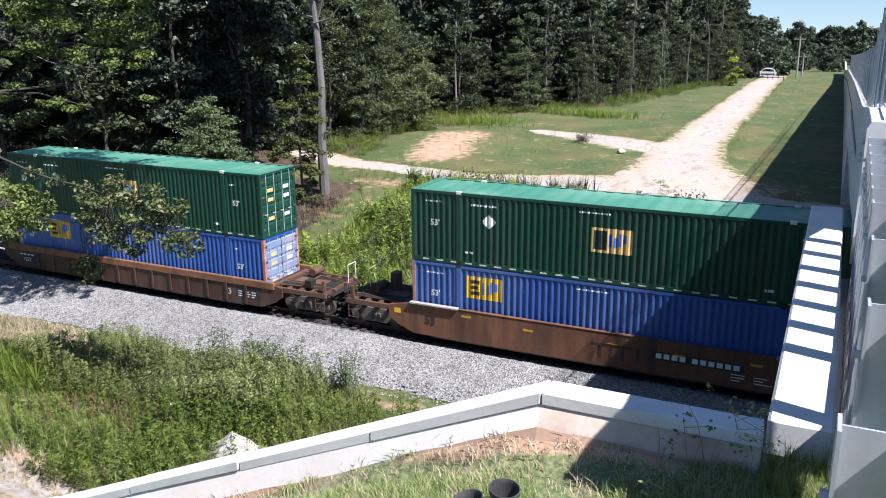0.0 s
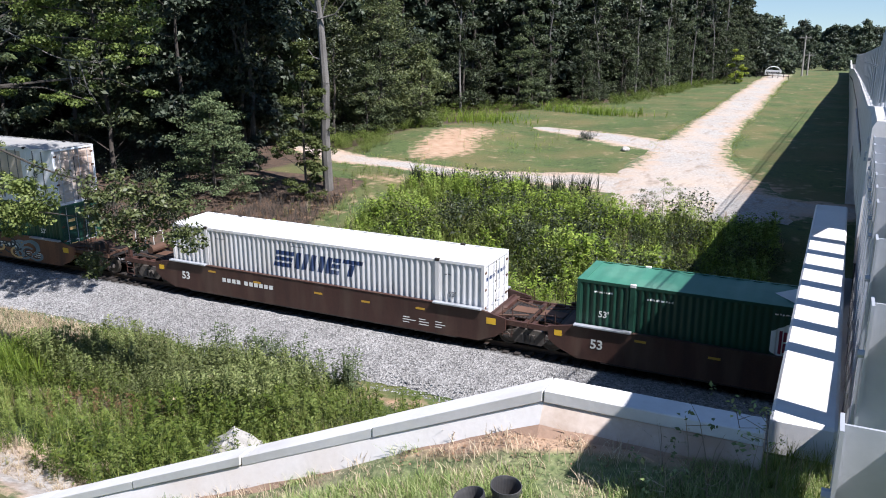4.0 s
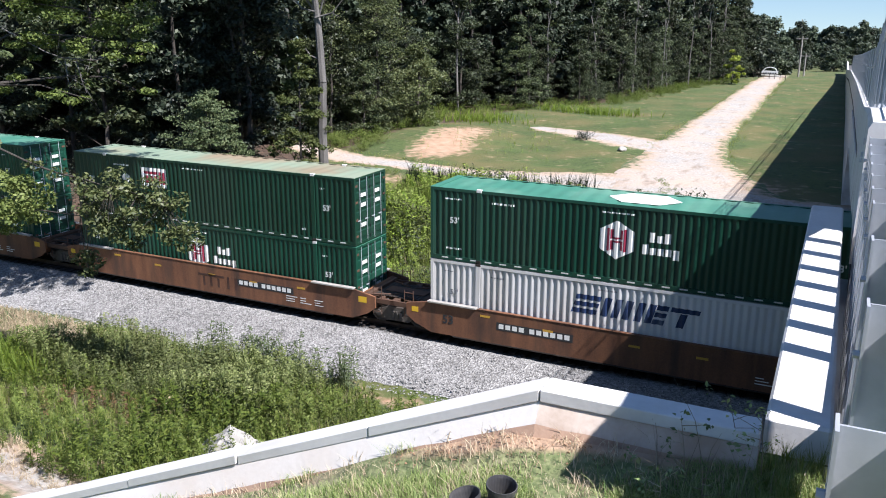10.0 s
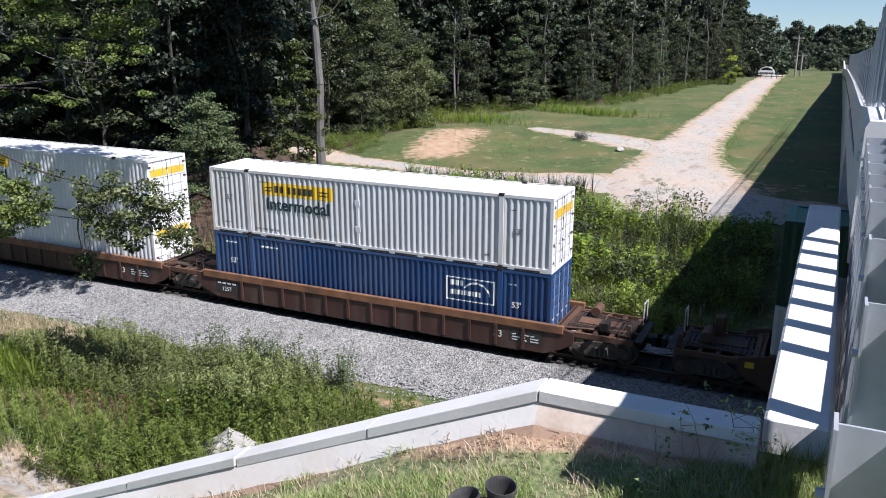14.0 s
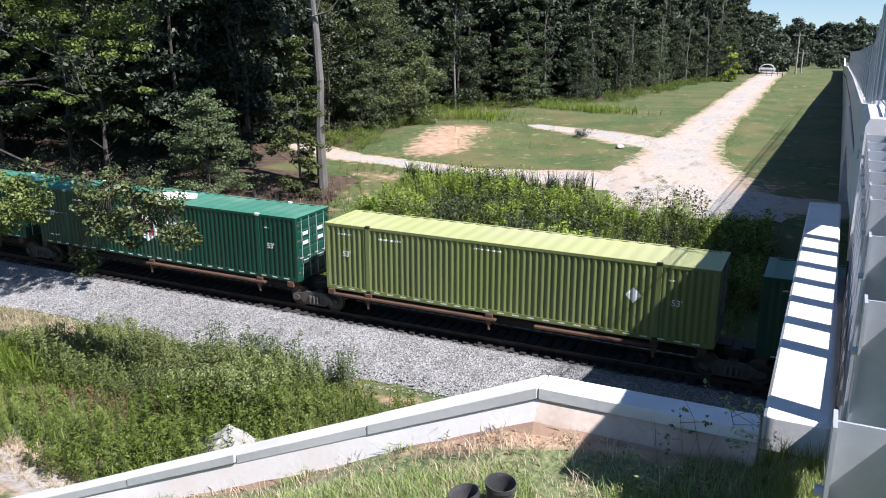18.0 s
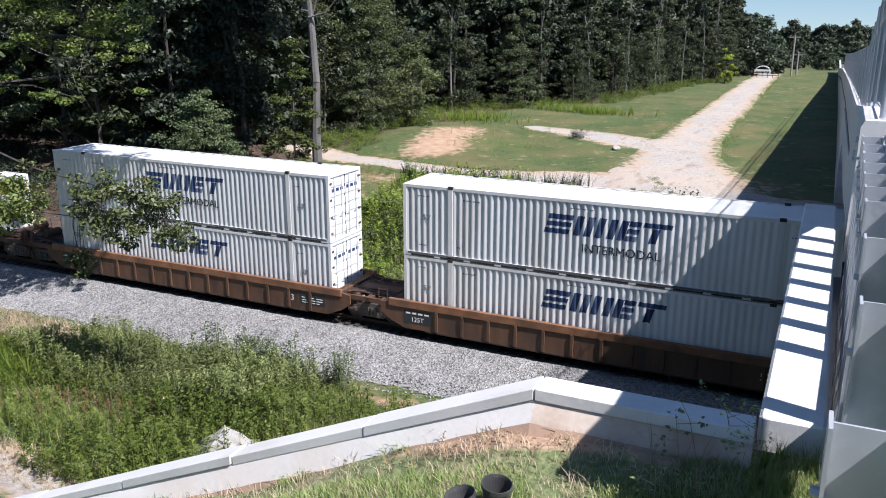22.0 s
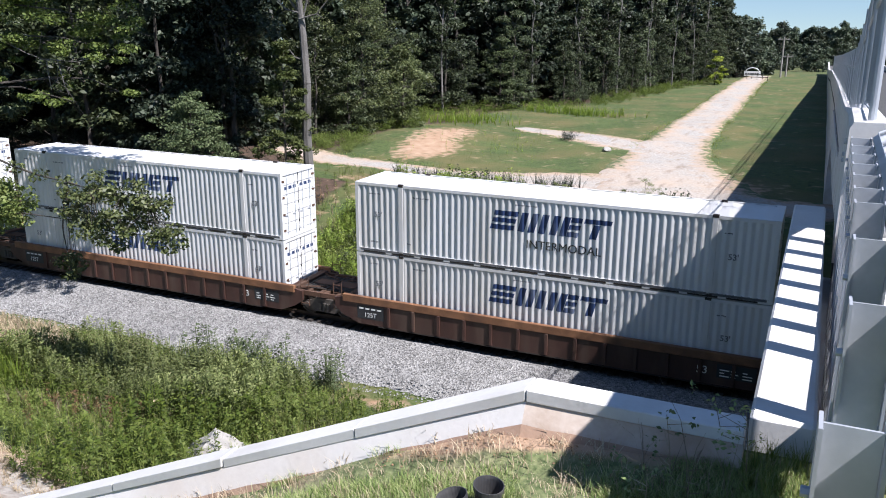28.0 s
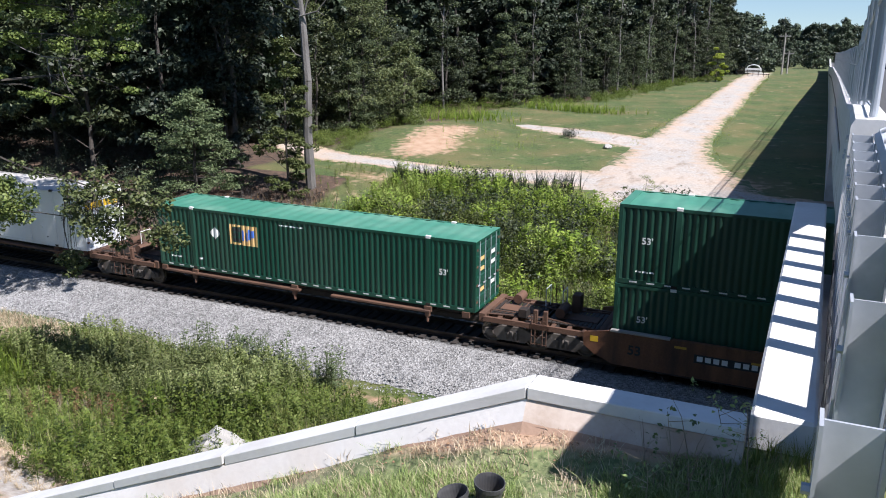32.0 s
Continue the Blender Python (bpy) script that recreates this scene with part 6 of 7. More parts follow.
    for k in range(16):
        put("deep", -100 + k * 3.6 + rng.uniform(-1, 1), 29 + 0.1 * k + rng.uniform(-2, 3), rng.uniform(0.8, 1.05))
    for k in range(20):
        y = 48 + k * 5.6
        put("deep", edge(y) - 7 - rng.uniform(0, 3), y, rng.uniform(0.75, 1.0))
    for x, y, s in ((-45, 18, 0.95), (-50, 15.5, 1.0), (-55.5, 17, 1.05), (-61, 15, 1.0), (-66, 17.5, 1.0), (-72, 15, 1.0), (-78, 17, 1.0), (-85, 15, 1.0), (-91, 17, 1.0), (-42, 22, 1.05), (-47, 21.5, 1.1)):
        put("canopy", x, y, s)
    for k in range(60):
        x, y = rng.uniform(-75, 60), rng.uniform(235, 330)
        put("far", x, y, rng.uniform(0.45, 0.55) if -22 < x < 30 else None)
    for k in range(80):
        x = -75 + k * 1.9 + rng.uniform(-1, 1)
        put("far", x, rng.uniform(335, 400), rng.uniform(0.85, 1.05) if x > -32 else rng.uniform(0.95, 1.15))
    for x, y, s in ((-21, 172, 0.95), (-18.5, 180, 0.9), (-16, 188, 0.85), (-24, 176, 1.0), (-15.5, 196, 0.62), (-20, 196, 0.9), (-27, 185, 1.0), (-14, 208, 0.42)):
        put("far", x, y, s)
    for k in range(26):
        put("far", 16 + rng.uniform(0, 14), rng.uniform(190, 330), 0.35)
    for k in range(16):
        put("far", rng.uniform(17, 24), -20 + k * 4.2, rng.uniform(0.7, 0.9))
    for x0, x1, y0, y1 in ((-150, -98, 10, 90), (-120, -45, -45, -25)):
        for k in range(18):
            put("far", rng.uniform(x0, x1), rng.uniform(y0, y1))
    t = make_tree(21, 5.8, 2.3, 0.08, 60, 60, 0.17, "leaf_yellow", 0.12, "maple_tree", "small yellow green tree near the gate")
    t.matrix_basis = pose(-19.9, 142, float(ground(-19.9, 142)) - 0.1) @ Matrix.Diagonal((1.15, 1.15, 1.15, 1))
    # a round tree and a slender bright one before the wood
    t = make_tree(23, 7.3, 4.0, 0.04, 210, 95, 0.085, "leaf_sage", 0.14, "round_tree", "round grey green tree beside the track", 0.34, 0.5)
    t.matrix_basis = pose(-39.2, 14.4, float(ground(-39.2, 14.4)) - 0.1)
    t = make_tree(24, 10.6, 2.3, 0.0, 170, 80, 0.1, "leaf_glow", 0.1, "gum_tree", "slender bright yellow green sweet gum", 0.5, 0.3)
    t.matrix_basis = pose(-32.7, 16.2, float(ground(-32.7, 16.2)) - 0.1)
    for x, y, seed in ((-40.4, 20.5, 71),):
        t = make_tree(seed, 23, 4.6, 0.45, 85, 80, 0.2, "leaf_dark", 0.24, "oak_tree", "tall dark oak with a high crown at the wood's corner", full=1.2)
        t.matrix_basis = pose(x, y, float(ground(x, y)) - 0.1)
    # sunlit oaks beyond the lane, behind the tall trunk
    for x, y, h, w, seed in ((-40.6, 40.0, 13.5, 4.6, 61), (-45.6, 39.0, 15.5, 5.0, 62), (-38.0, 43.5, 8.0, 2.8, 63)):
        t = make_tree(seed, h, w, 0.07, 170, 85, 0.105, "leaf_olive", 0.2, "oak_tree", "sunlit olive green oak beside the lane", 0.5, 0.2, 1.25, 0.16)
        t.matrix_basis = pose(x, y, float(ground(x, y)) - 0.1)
    # the tall bare trunk at the wood's corner
    t = make_tree(22, 26, 4.8, 0.6, 110, 80, 0.22, "leaf_mid", 0.36, "pine_tree", "tall tree with a long bare grey trunk", full=1.1)
    stem = bpy.data.objects[[c.name for c in t.children if c.name.startswith("trunk")][0]]
    stem.data.materials[0] = M["pale_bark"]
    bm = bmesh.new()
    for z, a, n in ((11.6, 0.3, 1.0), (12.0, 3.4, 0.7), (14.6, 0.5, 1.3), (9.0, 3.0, 0.5)):
        p = Vector((0, 0, z))
        d = Vector((math.cos(a - 0.7), math.sin(a - 0.7), 0))
        q = p + d * 1.2 * n + Vector((0, 0, 0.3 * n))
        r = q + d * 0.9 * n + Vector((0, 0, 1.0 * n))
        limb(bm, [p, q, r], 0.07, 0.025, 6)
        limb(bm, [q, q + d * 0.5 * n + Vector((0, 0, -0.3 * n))], 0.03, 0.01, 5)
    part("bare_branch", bm, M["pale_bark"], t, "bare grey branches")
    t.matrix_basis = pose(-31.8, 17.6, float(ground(-31.8, 17.6)) - 0.1, 1.2, -1.5, 40)


def overhang():
    """The tree beside the track whose boughs hang before the train."""
    rng = np.random.default_rng(31)
    root = np.array((-33.0, -12.5, float(ground(-33.0, -12.5)) - 0.2))
    tree = thing("oak_tree", "green oak whose boughs hang over the track bed", "tree")
    tree.matrix_basis = pose(*root)

    def cluster(n, c, r):
        d = rng.normal(size=(n, 3))
        d /= np.linalg.norm(d, axis=1)[:, None]
        return np.array(c) - root + d * rng.uniform(0.15, 1, (n, 1)) ** 0.5 * r

    arm = np.array([(-26.5, -10.8, 8.3), (-24.7, -10.6, 7.7), (-23.6, -10.6, 7.5), (-22.4, -10.6, 7.4), (-21.2, -10.6, 7.2), (-20.0, -10.6, 7.1), (-18.9, -10.6, 6.9)]) - root
    mass = cluster(62, (-20.4, -10.6, 6.6), (2.3, 0.8, 1.25))
    tail = cluster(7, (-22.7, -10.6, 4.5), (0.5, 0.3, 0.4))
    tips = cluster(6, (-18.2, -10.6, 5.9), (0.5, 0.4, 0.4))
    bright = cluster(48, (-26.0, -10.7, 6.4), (1.6, 0.9, 1.15))
    bm = bmesh.new()
    limb(bm, [(0, 0, 0), (0.1, 0, 3), (-0.1, 0.1, 6.5), (0.2, 0.0, 11)], 0.24, 0.08, 8)
    limb(bm, [(0, 0, 6.4), *[tuple(p) for p in arm]], 0.045, 0.01, 6)
    limb(bm, [(0, 0, 4.6), tuple(arm[1] - (0, 0, 1.6)), tuple(arm[3] - (0, 0, 1.3)), tuple(tips[0])], 0.03, 0.008, 6)
    limb(bm, [tuple(arm[3]), tuple(arm[3] - (0.4, 0, 1.6)), tuple(tail[0])], 0.03, 0.01, 5)
    for c in np.concatenate([mass, tips, tail]):
        d = np.linalg.norm(arm - c, axis=1)
        limb(bm, [tuple(arm[d.argmin()]), tuple(c)], 0.014, 0.005, 4)
    part("trunk", bm, M["bark"], tree)
    v, f = leaf_cloud(rng, np.concatenate([mass, tips, tail, arm]), np.full(len(mass) + len(tips) + len(tail) + len(arm), 0.38), 62, 0.08)
    part_of("bough_leaves", mesh_of("bough_leaves", v, f, M["leaf_hang"]), None, tree)
    v, f = leaf_cloud(rng, bright, np.full(len(bright), 0.4), 62, 0.08)
    part_of("low_leaves", mesh_of("low_leaves", v, f, M["leaf_glow"]), None, tree)
    # sunlit sprays high over the track, each along a bough of its own
    sprays = (((-31.5, -6.5, 13.3), (-24.6, -3.9, 11.9), 1.2, 26), ((-31.0, -6.0, 11.9), (-25.2, -4.4, 11.2), 0.9, 20), ((-29.5, -5.0, 14.0), (-24.6, -3.6, 13.4), 1.1, 24),
              ((-31.5, -7.0, 9.9), (-27.3, -5.4, 9.3), 0.7, 9), ((-29.0, -4.9, 10.2), (-25.6, -4.4, 9.6), 0.6, 6), ((-33.0, -6.0, 14.6), (-26.5, -3.0, 15.2), 1.3, 26))
    bm, wood = bmesh.new(), bmesh.new()
    cs, rs = [], []
    for k, (p, q, w, n) in enumerate(sprays):
        p, q = np.array(p) - root, np.array(q) - root
        limb(bm, [(0, 0, 8 + 0.4 * k), tuple(p), tuple(p * 0.5 + q * 0.5 + (0, 0, 0.3)), tuple(q)], 0.06, 0.012, 5)
        for j in range(n):
            u = rng.uniform(0, 1.02)
            c = p + (q - p) * u + rng.normal(size=3) * (0.45, 0.45, 0.3) * w
            cs.append(c)
            rs.append(rng.uniform(0.3, 0.62) * w)
            if j % 3 == 0:
                limb(bm, [tuple(p + (q - p) * max(0, u - 0.15)), tuple(c)], 0.018, 0.005, 4)
    # unseen crown above the view, added to shade the train's left part
    high = cluster(70, (-26.0, -4.6, 17.6), (6.2, 2.6, 1.9))
    for c in high[::5]:
        limb(bm, [(0, 0, 11), tuple(c * 0.5 + (0, 0, 6.5)), tuple(c)], 0.07, 0.015, 5)
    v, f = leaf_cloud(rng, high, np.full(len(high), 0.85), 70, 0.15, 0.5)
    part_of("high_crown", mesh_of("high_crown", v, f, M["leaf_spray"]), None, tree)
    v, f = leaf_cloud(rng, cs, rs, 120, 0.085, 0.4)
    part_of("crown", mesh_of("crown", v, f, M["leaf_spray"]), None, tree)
    # bare dead twigs below the sprays
    for p, q in (((-30.9, -6.6, 12.2), (-27.2, -5.4, 10.6)), ((-28.6, -5.8, 11.0), (-26.0, -4.7, 11.2)), ((-27.9, -5.6, 11.0), (-27.6, -5.5, 9.6)), ((-28.4, -5.7, 10.9), (-28.3, -5.7, 9.8))):
        p, q = np.array(p) - root, np.array(q) - root
        limb(wood, [tuple(p), tuple(p * 0.5 + q * 0.5 - (0, 0, 0.2)), tuple(q)], 0.03, 0.008, 5)
        for _ in range(4):
            u = rng.uniform(0.4, 1)
            c = p + (q - p) * u
            limb(wood, [tuple(c), tuple(c + rng.normal(size=3) * 0.45)], 0.01, 0.004, 4)
    part("bough", bm, M["bark"], tree)
    part("dead_branch", wood, M["pale_bark"], tree, "bare grey dead branches")


# ---- low plants ----
def blades(rng, n, high, wide, lean=0.5):
    """Bent grass blades from the origin: n blades of two quads each."""
    a = rng.uniform(0, 6.283, n)
    h = high * rng.uniform(0.5, 1.15, n)
    out = h * rng.uniform(0.1, lean, n)
    d = np.stack([np.cos(a), np.sin(a), np.zeros(n)], 1)
    s = np.stack([-np.sin(a), np.cos(a), np.zeros(n)], 1) * wide
    up = np.array((0, 0, 1.0))
    p0 = d * 0.02
    p1 = d * (out * 0.35)[:, None] + up * (h * 0.6)[:, None]
    p2 = d * out[:, None] + up * h[:, None]
    v = np.stack([p0 - s, p0 + s, p1 - s * 0.8, p1 + s * 0.8, p2 - s * 0.15, p2 + s * 0.15], 1).reshape(-1, 3)
    k = np.arange(n)[:, None] * 6
    f = np.concatenate([k + (0, 1, 3, 2), k + (2, 3, 5, 4)])
    return v, f


def weed(rng, high, n, size):
    """A stem with leaves all up it."""
    z = high * rng.uniform(0.12, 1.0, n)
    a = rng.uniform(0, 6.283, n)
    r = (0.06 + 0.16 * high * (1.05 - z / high)) * rng.uniform(0.5, 1.2, n)
    pos = np.stack([r * np.cos(a), r * np.sin(a), z], 1)
    d = np.stack([np.cos(a), np.sin(a), rng.uniform(-0.2, 0.7, n)], 1)
    t = np.stack([-np.sin(a), np.cos(a), rng.uniform(-0.3, 0.3, n)], 1)
    s = size * rng.uniform(0.6, 1.3, n)[:, None]
    v = np.stack([pos - d * s * 0.5, pos - t * s * 0.35, pos + d * s, pos + t * s * 0.35 + (0, 0, 0.02)], 1).reshape(-1, 3)
    f = np.arange(n * 4).reshape(-1, 4)
    w = 0.012 * min(1, high)
    st = np.array([(-w, 0, 0), (w, 0, 0), (w / 2, 0, high), (-w / 2, 0, high)])
    return np.concatenate([v, st]), np.concatenate([f, np.arange(4)[None] + n * 4])


def scatter(name, label, mat, shapes, spots, seed=0):
    """One mesh of many plants: spots are x, y, size."""
    rng = np.random.default_rng(seed)
    vs, fs, base = [], [], 0
    zs = ground(np.array([s[0] for s in spots]), np.array([s[1] for s in spots]))
    for (x, y, s), z in zip(spots, zs):
        v, f = shapes[rng.integers(len(shapes))]
        a = rng.uniform(0, 6.283)
        c, sn = math.cos(a), math.sin(a)
        q = np.stack([v[:, 0] * c - v[:, 1] * sn + v[:, 2] * rng.normal() * 0.08, v[:, 0] * sn + v[:, 1] * c + v[:, 2] * rng.normal() * 0.08, v[:, 2]], 1) * s
        vs.append(q + (x, y, z - 0.02))
        fs.append(f + base)
        base += len(v)
    tagged(new(name, mesh_of(name, np.concatenate(vs), np.concatenate(fs), M[mat])), label, name.replace("_", " "), kind="stuff")


def clumpy(rng, n, x0, x1, y0, y1, scale, cut, lo, hi, test=None):
    out = []
    while len(out) < n:
        x, y = rng.uniform(x0, x1), rng.uniform(y0, y1)
        d = noise.noise((x * scale, y * scale, 3.7))
        if d > cut + rng.normal() * 0.12 and (test is None or test(x, y)):
            out.append((x, y, rng.uniform(lo, hi) * (0.8 + 0.5 * min(1, max(0, d)))))
    return out


def build_plants():
    rng = np.random.default_rng(77)
    tall = [blades(rng, 16, 1.0, 0.012) for _ in range(5)]
    tuft = [blades(rng, 14, 1.0, 0.022, 0.9) for _ in range(5)]
    fine_tuft = []
    for _ in range(6):
        v, f = blades(rng, 20, 1.0, 0.03, 1.1)
        v = v + np.repeat(np.concatenate([rng.normal(size=(20, 2)) * 0.55, np.zeros((20, 1))], 1), 6, 0)
        fine_tuft.append((v, f))
    stalks = [blades(rng, 4, 1.0, 0.008, 1.0) for _ in range(4)]
    weeds = [weed(rng, 1.0, 60, 0.055) for _ in range(5)]
    broad = [weed(rng, 1.0, 40, 0.085) for _ in range(4)]
    grey = [weed(rng, 1.0, 90, 0.042) for _ in range(4)]
    bush = [leaf_cloud(rng, rng.normal(size=(9, 3)) * (0.42, 0.42, 0.28) + (0, 0, 0.55), np.full(9, 0.34), 60, 0.042, 0.9) for _ in range(4)]
    clear = lambda x, y: not (x > -14.5 and y > -7.6 + 0.06 * (x + 14.5)) and not (x < -26.6 and y > -10.6) and not (x < -14.3 and y < -17.3) and not (x < -18 and y < -16.0 and noise.noise((x * 0.5, y * 0.5, 9)) > -0.1)
    # near verge between the ballast and the bank
    scatter("verge_weeds", "thick green weeds beside the ballast", "leaf_weed", weeds + broad, clumpy(rng, 1500, -30, 0, -18.5, -6.0, 0.3, -0.05, 0.6, 1.4, clear), 1)
    scatter("light_weeds", "bright yellow green weeds on the verge", "leaf_light", weeds + broad, clumpy(rng, 1500, -30, -4, -18.5, -7.5, 0.33, -0.05, 0.5, 1.1, clear), 21)
    scatter("dog_fennel", "grey green feathery weeds beside the ballast", "leaf_grey", grey, clumpy(rng, 720, -26.2, -15.8, -11.3, -6.4, 0.3, -0.15, 0.9, 1.8), 2)
    scatter("tall_weeds", "tall feathery weeds in a thick clump on the verge", "leaf_grey", grey, [(-21.5 + rng.normal() * 1.8, -8.9 + rng.normal() * 1.2, rng.uniform(1.0, 1.7)) for _ in range(70)], 49)
    scatter("feathery_bushes", "rounded feathery grey green bushes on the verge", "leaf_grey", bush, [(rng.uniform(-25.5, -16.5), rng.uniform(-11.2, -7.2), rng.uniform(0.6, 1.3)) for _ in range(105)] + [(rng.uniform(-16.5, -12.5), rng.uniform(-10.8, -8.8), rng.uniform(0.5, 0.8)) for _ in range(14)], 50)
    scatter("leafy_weeds", "bright green broad leaved weeds at the foot of the verge", "leaf_light", broad, clumpy(rng, 620, -26, -13, -16.6, -12.6, 0.4, -0.3, 0.4, 0.8, clear), 51)
    scatter("fresh_grass", "fresh green tuft of long fine grass", "leaf_weed", tall, [(-26.4 + rng.normal() * 0.9, -11.6 + rng.normal() * 0.7, rng.uniform(0.8, 1.3)) for _ in range(150)], 52)
    scatter("verge_grass", "long green grass on the verge", "blade", tall, clumpy(rng, 2700, -30, 2, -18.5, -5.4, 0.35, -0.3, 0.35, 0.85, clear), 3)
    scatter("dry_grass", "dry straw coloured grass", "straw", tall, clumpy(rng, 1500, -34, 2, -17, -5.2, 0.5, -0.05, 0.2, 0.6), 4)
    # the ditch beyond the track
    ditch = lambda x, y: x < -2.5 and not (x < -26.5 and y > 8) and y < np.interp(x, [-30, -18, -12, -4], [21, 21, 18.5, 17])
    high = lambda spots: [(x, y, s * (0.55 + 0.9 * max(0, 0.5 + noise.noise((x * 0.35, y * 0.35, 5.0))))) for x, y, s in spots]
    scatter("ditch_weeds", "dense tall green weeds in the ditch", "leaf_weed", weeds + broad, high(clumpy(rng, 2000, -30, 1, 4.4, 21, 0.25, -0.1, 0.9, 1.9, ditch)), 5)
    scatter("light_ditch_weeds", "light yellow green weeds in the ditch", "leaf_light", weeds, high(clumpy(rng, 1500, -30, 1, 4.4, 21, 0.3, 0.0, 0.9, 1.7, ditch)), 25)
    scatter("ditch_bushes", "rounded leafy bushes in the ditch", "leaf_mid", bush, high(clumpy(rng, 110, -30, 0, 6, 19, 0.2, 0.05, 1.0, 2.0, ditch)), 6)
    scatter("pale_bushes", "pale grey green bushes beside the track", "leaf_grey", bush, high(clumpy(rng, 130, -24, 0, 4.6, 14, 0.25, 0.0, 0.9, 1.7, ditch)), 7)
    scatter("ditch_grass", "tall grass along the lane's edge", "blade", tall, high(clumpy(rng, 3200, -33, -2, 5, 20.5, 0.3, -0.3, 0.5, 1.3, ditch)), 8)
    scatter("lane_spikes", "dark spiky weeds along the lane's edge", "leaf_dark", tall, [(rng.uniform(-27, -13.5), rng.uniform(19.3, 21.3), rng.uniform(0.8, 1.6)) for _ in range(190)], 28)
    scatter("verge_spikes", "dark spiky weeds along the ballast's edge", "leaf_sage", weeds, [(x, np.interp(x, [-20, -8], [-5.9, -6.6]) + rng.normal() * 0.5, rng.uniform(0.9, 1.7)) for x in rng.uniform(-22, -14.8, 110)], 41)
    scatter("russet_weeds", "reddish brown withered weeds on the verge", "russet", broad, [(-20.5 + rng.normal() * 1.1, -12.6 + rng.normal() * 0.8, rng.uniform(0.4, 0.9)) for _ in range(40)], 46)
    scatter("yellowed_weeds", "withered yellow leaved weeds", "straw", broad, [(-18.2 + rng.normal() * 0.8, -9.6 + rng.normal() * 0.8, rng.uniform(0.6, 1.1)) for _ in range(26)], 42)
    scatter("ditch_straw", "dry grass stalks in the ditch", "straw", tall, clumpy(rng, 350, -32, -2, 5, 20, 0.4, 0.1, 0.4, 1.0), 29)
    scatter("waste_straw", "flattened dry grass on bare soil", "straw", tuft, [(rng.uniform(-36, -24.5), rng.uniform(-11.5, -5.3), rng.uniform(0.12, 0.34)) for _ in range(2600)] + [(rng.uniform(-25, -16), rng.uniform(-18.0, -16.0), rng.uniform(0.12, 0.3)) for _ in range(800)], 30)
    edge_x = lambda y: np.interp(y, [30, 43, 60, 68, 83, 124, 155], [-40, -36, -43, -36, -27, -24.5, -18.5])
    scatter("edge_bushes", "low green bushes along the wood's edge", "leaf_weed", bush, [(edge_x(y) + rng.uniform(-3.5, 0.5) * (1 if y > 50 else 0.8), y, rng.uniform(0.5, 1.3)) for y in rng.uniform(30, 150, 260)], 9)
    rough = lambda x, y: math.hypot((x + 31.3) / 3.6, (y - 38) / 9) > 1 and not (-17.5 < x < -6 and y < 62) and not (x < -10 and 23.5 < y < 30) and not (-30 < x < -12 and 42 < y < 55)
    scatter("meadow_grass", "rough meadow grass beside the lane", "blade", tuft, clumpy(rng, 5200, -44, -1, 28, 80, 0.12, -0.4, 0.05, 0.13, rough), 10)
    verge = []
    for way, w in (([(-10.6, 36), (-11.8, 47), (-12.1, 60), (-12.5, 80), (-13.2, 110), (-14.0, 155)], 3.2), ([(-19, 26), (-24, 25.2), (-31, 26), (-38, 27.8)], 2.2), ([(-18, 46.3), (-22, 49), (-27.5, 52)], 2.4)):
        for (xa, ya), (xb, yb) in zip(way, way[1:]):
            dx, dy = xb - xa, yb - ya
            L = math.hypot(dx, dy)
            for _ in range(int(L * 22)):
                k, s = rng.uniform(), rng.choice((-1, 1))
                half = w * (1.0 if ya < 60 else 0.85)
                o = s * half * rng.normal(1.02, 0.1)
                verge.append((xa + dx * k - dy / L * o, ya + dy * k + dx / L * o, rng.uniform(0.06, 0.22)))
    scatter("lane_grass", "ragged grass along the lane's edges", "blade", tuft, verge, 31)
    scatter("reed_tufts", "tall green grass tufts at the wood's edge", "leaf_weed", tall, [(-36.5 + rng.normal() * 2.6, 55 + rng.normal() * 2.4, rng.uniform(0.4, 1.3)) for _ in range(260)] + [(-28 + rng.normal() * 3.2, 69.5 + rng.normal() * 1.2, rng.uniform(0.3, 1.2)) for _ in range(320)], 11)
    scatter("wood_undergrowth", "dark green undergrowth in the wood", "leaf_dark", bush, [(rng.uniform(-95, -41), rng.uniform(9, 32), rng.uniform(0.8, 2.0)) for _ in range(260)], 12)
    scatter("brush", "brown brushwood and fallen twigs at the wood's corner", "bark", stalks, [(rng.uniform(-36, -29.5), rng.uniform(8, 16.5), rng.uniform(0.4, 1.1)) for _ in range(700)], 43)
    scatter("fallen_leaves", "reddish brown withered brush at the wood's corner", "russet", broad, [(rng.uniform(-38, -29), rng.uniform(8, 17), rng.uniform(0.25, 0.6)) for _ in range(260)], 47)
    scatter("corner_weeds", "green weeds at the wood's corner", "leaf_weed", weeds + broad, [(rng.uniform(-33, -28.5), rng.uniform(13, 23), rng.uniform(0.25, 0.7)) for _ in range(120)], 44)
    scatter("meadow_weeds", "small dark weeds on the rough meadow", "leaf_weed", weeds, [(-26 + rng.normal() * 2.6, 40 + rng.normal() * 4, rng.uniform(0.25, 0.8)) for _ in range(46)] + [(-30.5 + rng.normal() * 1.6, 37 + rng.normal() * 4, rng.uniform(0.2, 0.5)) for _ in range(26)], 48)
    scatter("lane_clump", "dark weed clump beside the lane", "leaf_dark", bush, [(-21.4 + rng.normal() * 0.3, 45 + rng.normal() * 0.2, rng.uniform(0.6, 0.9)) for _ in range(5)], 45)
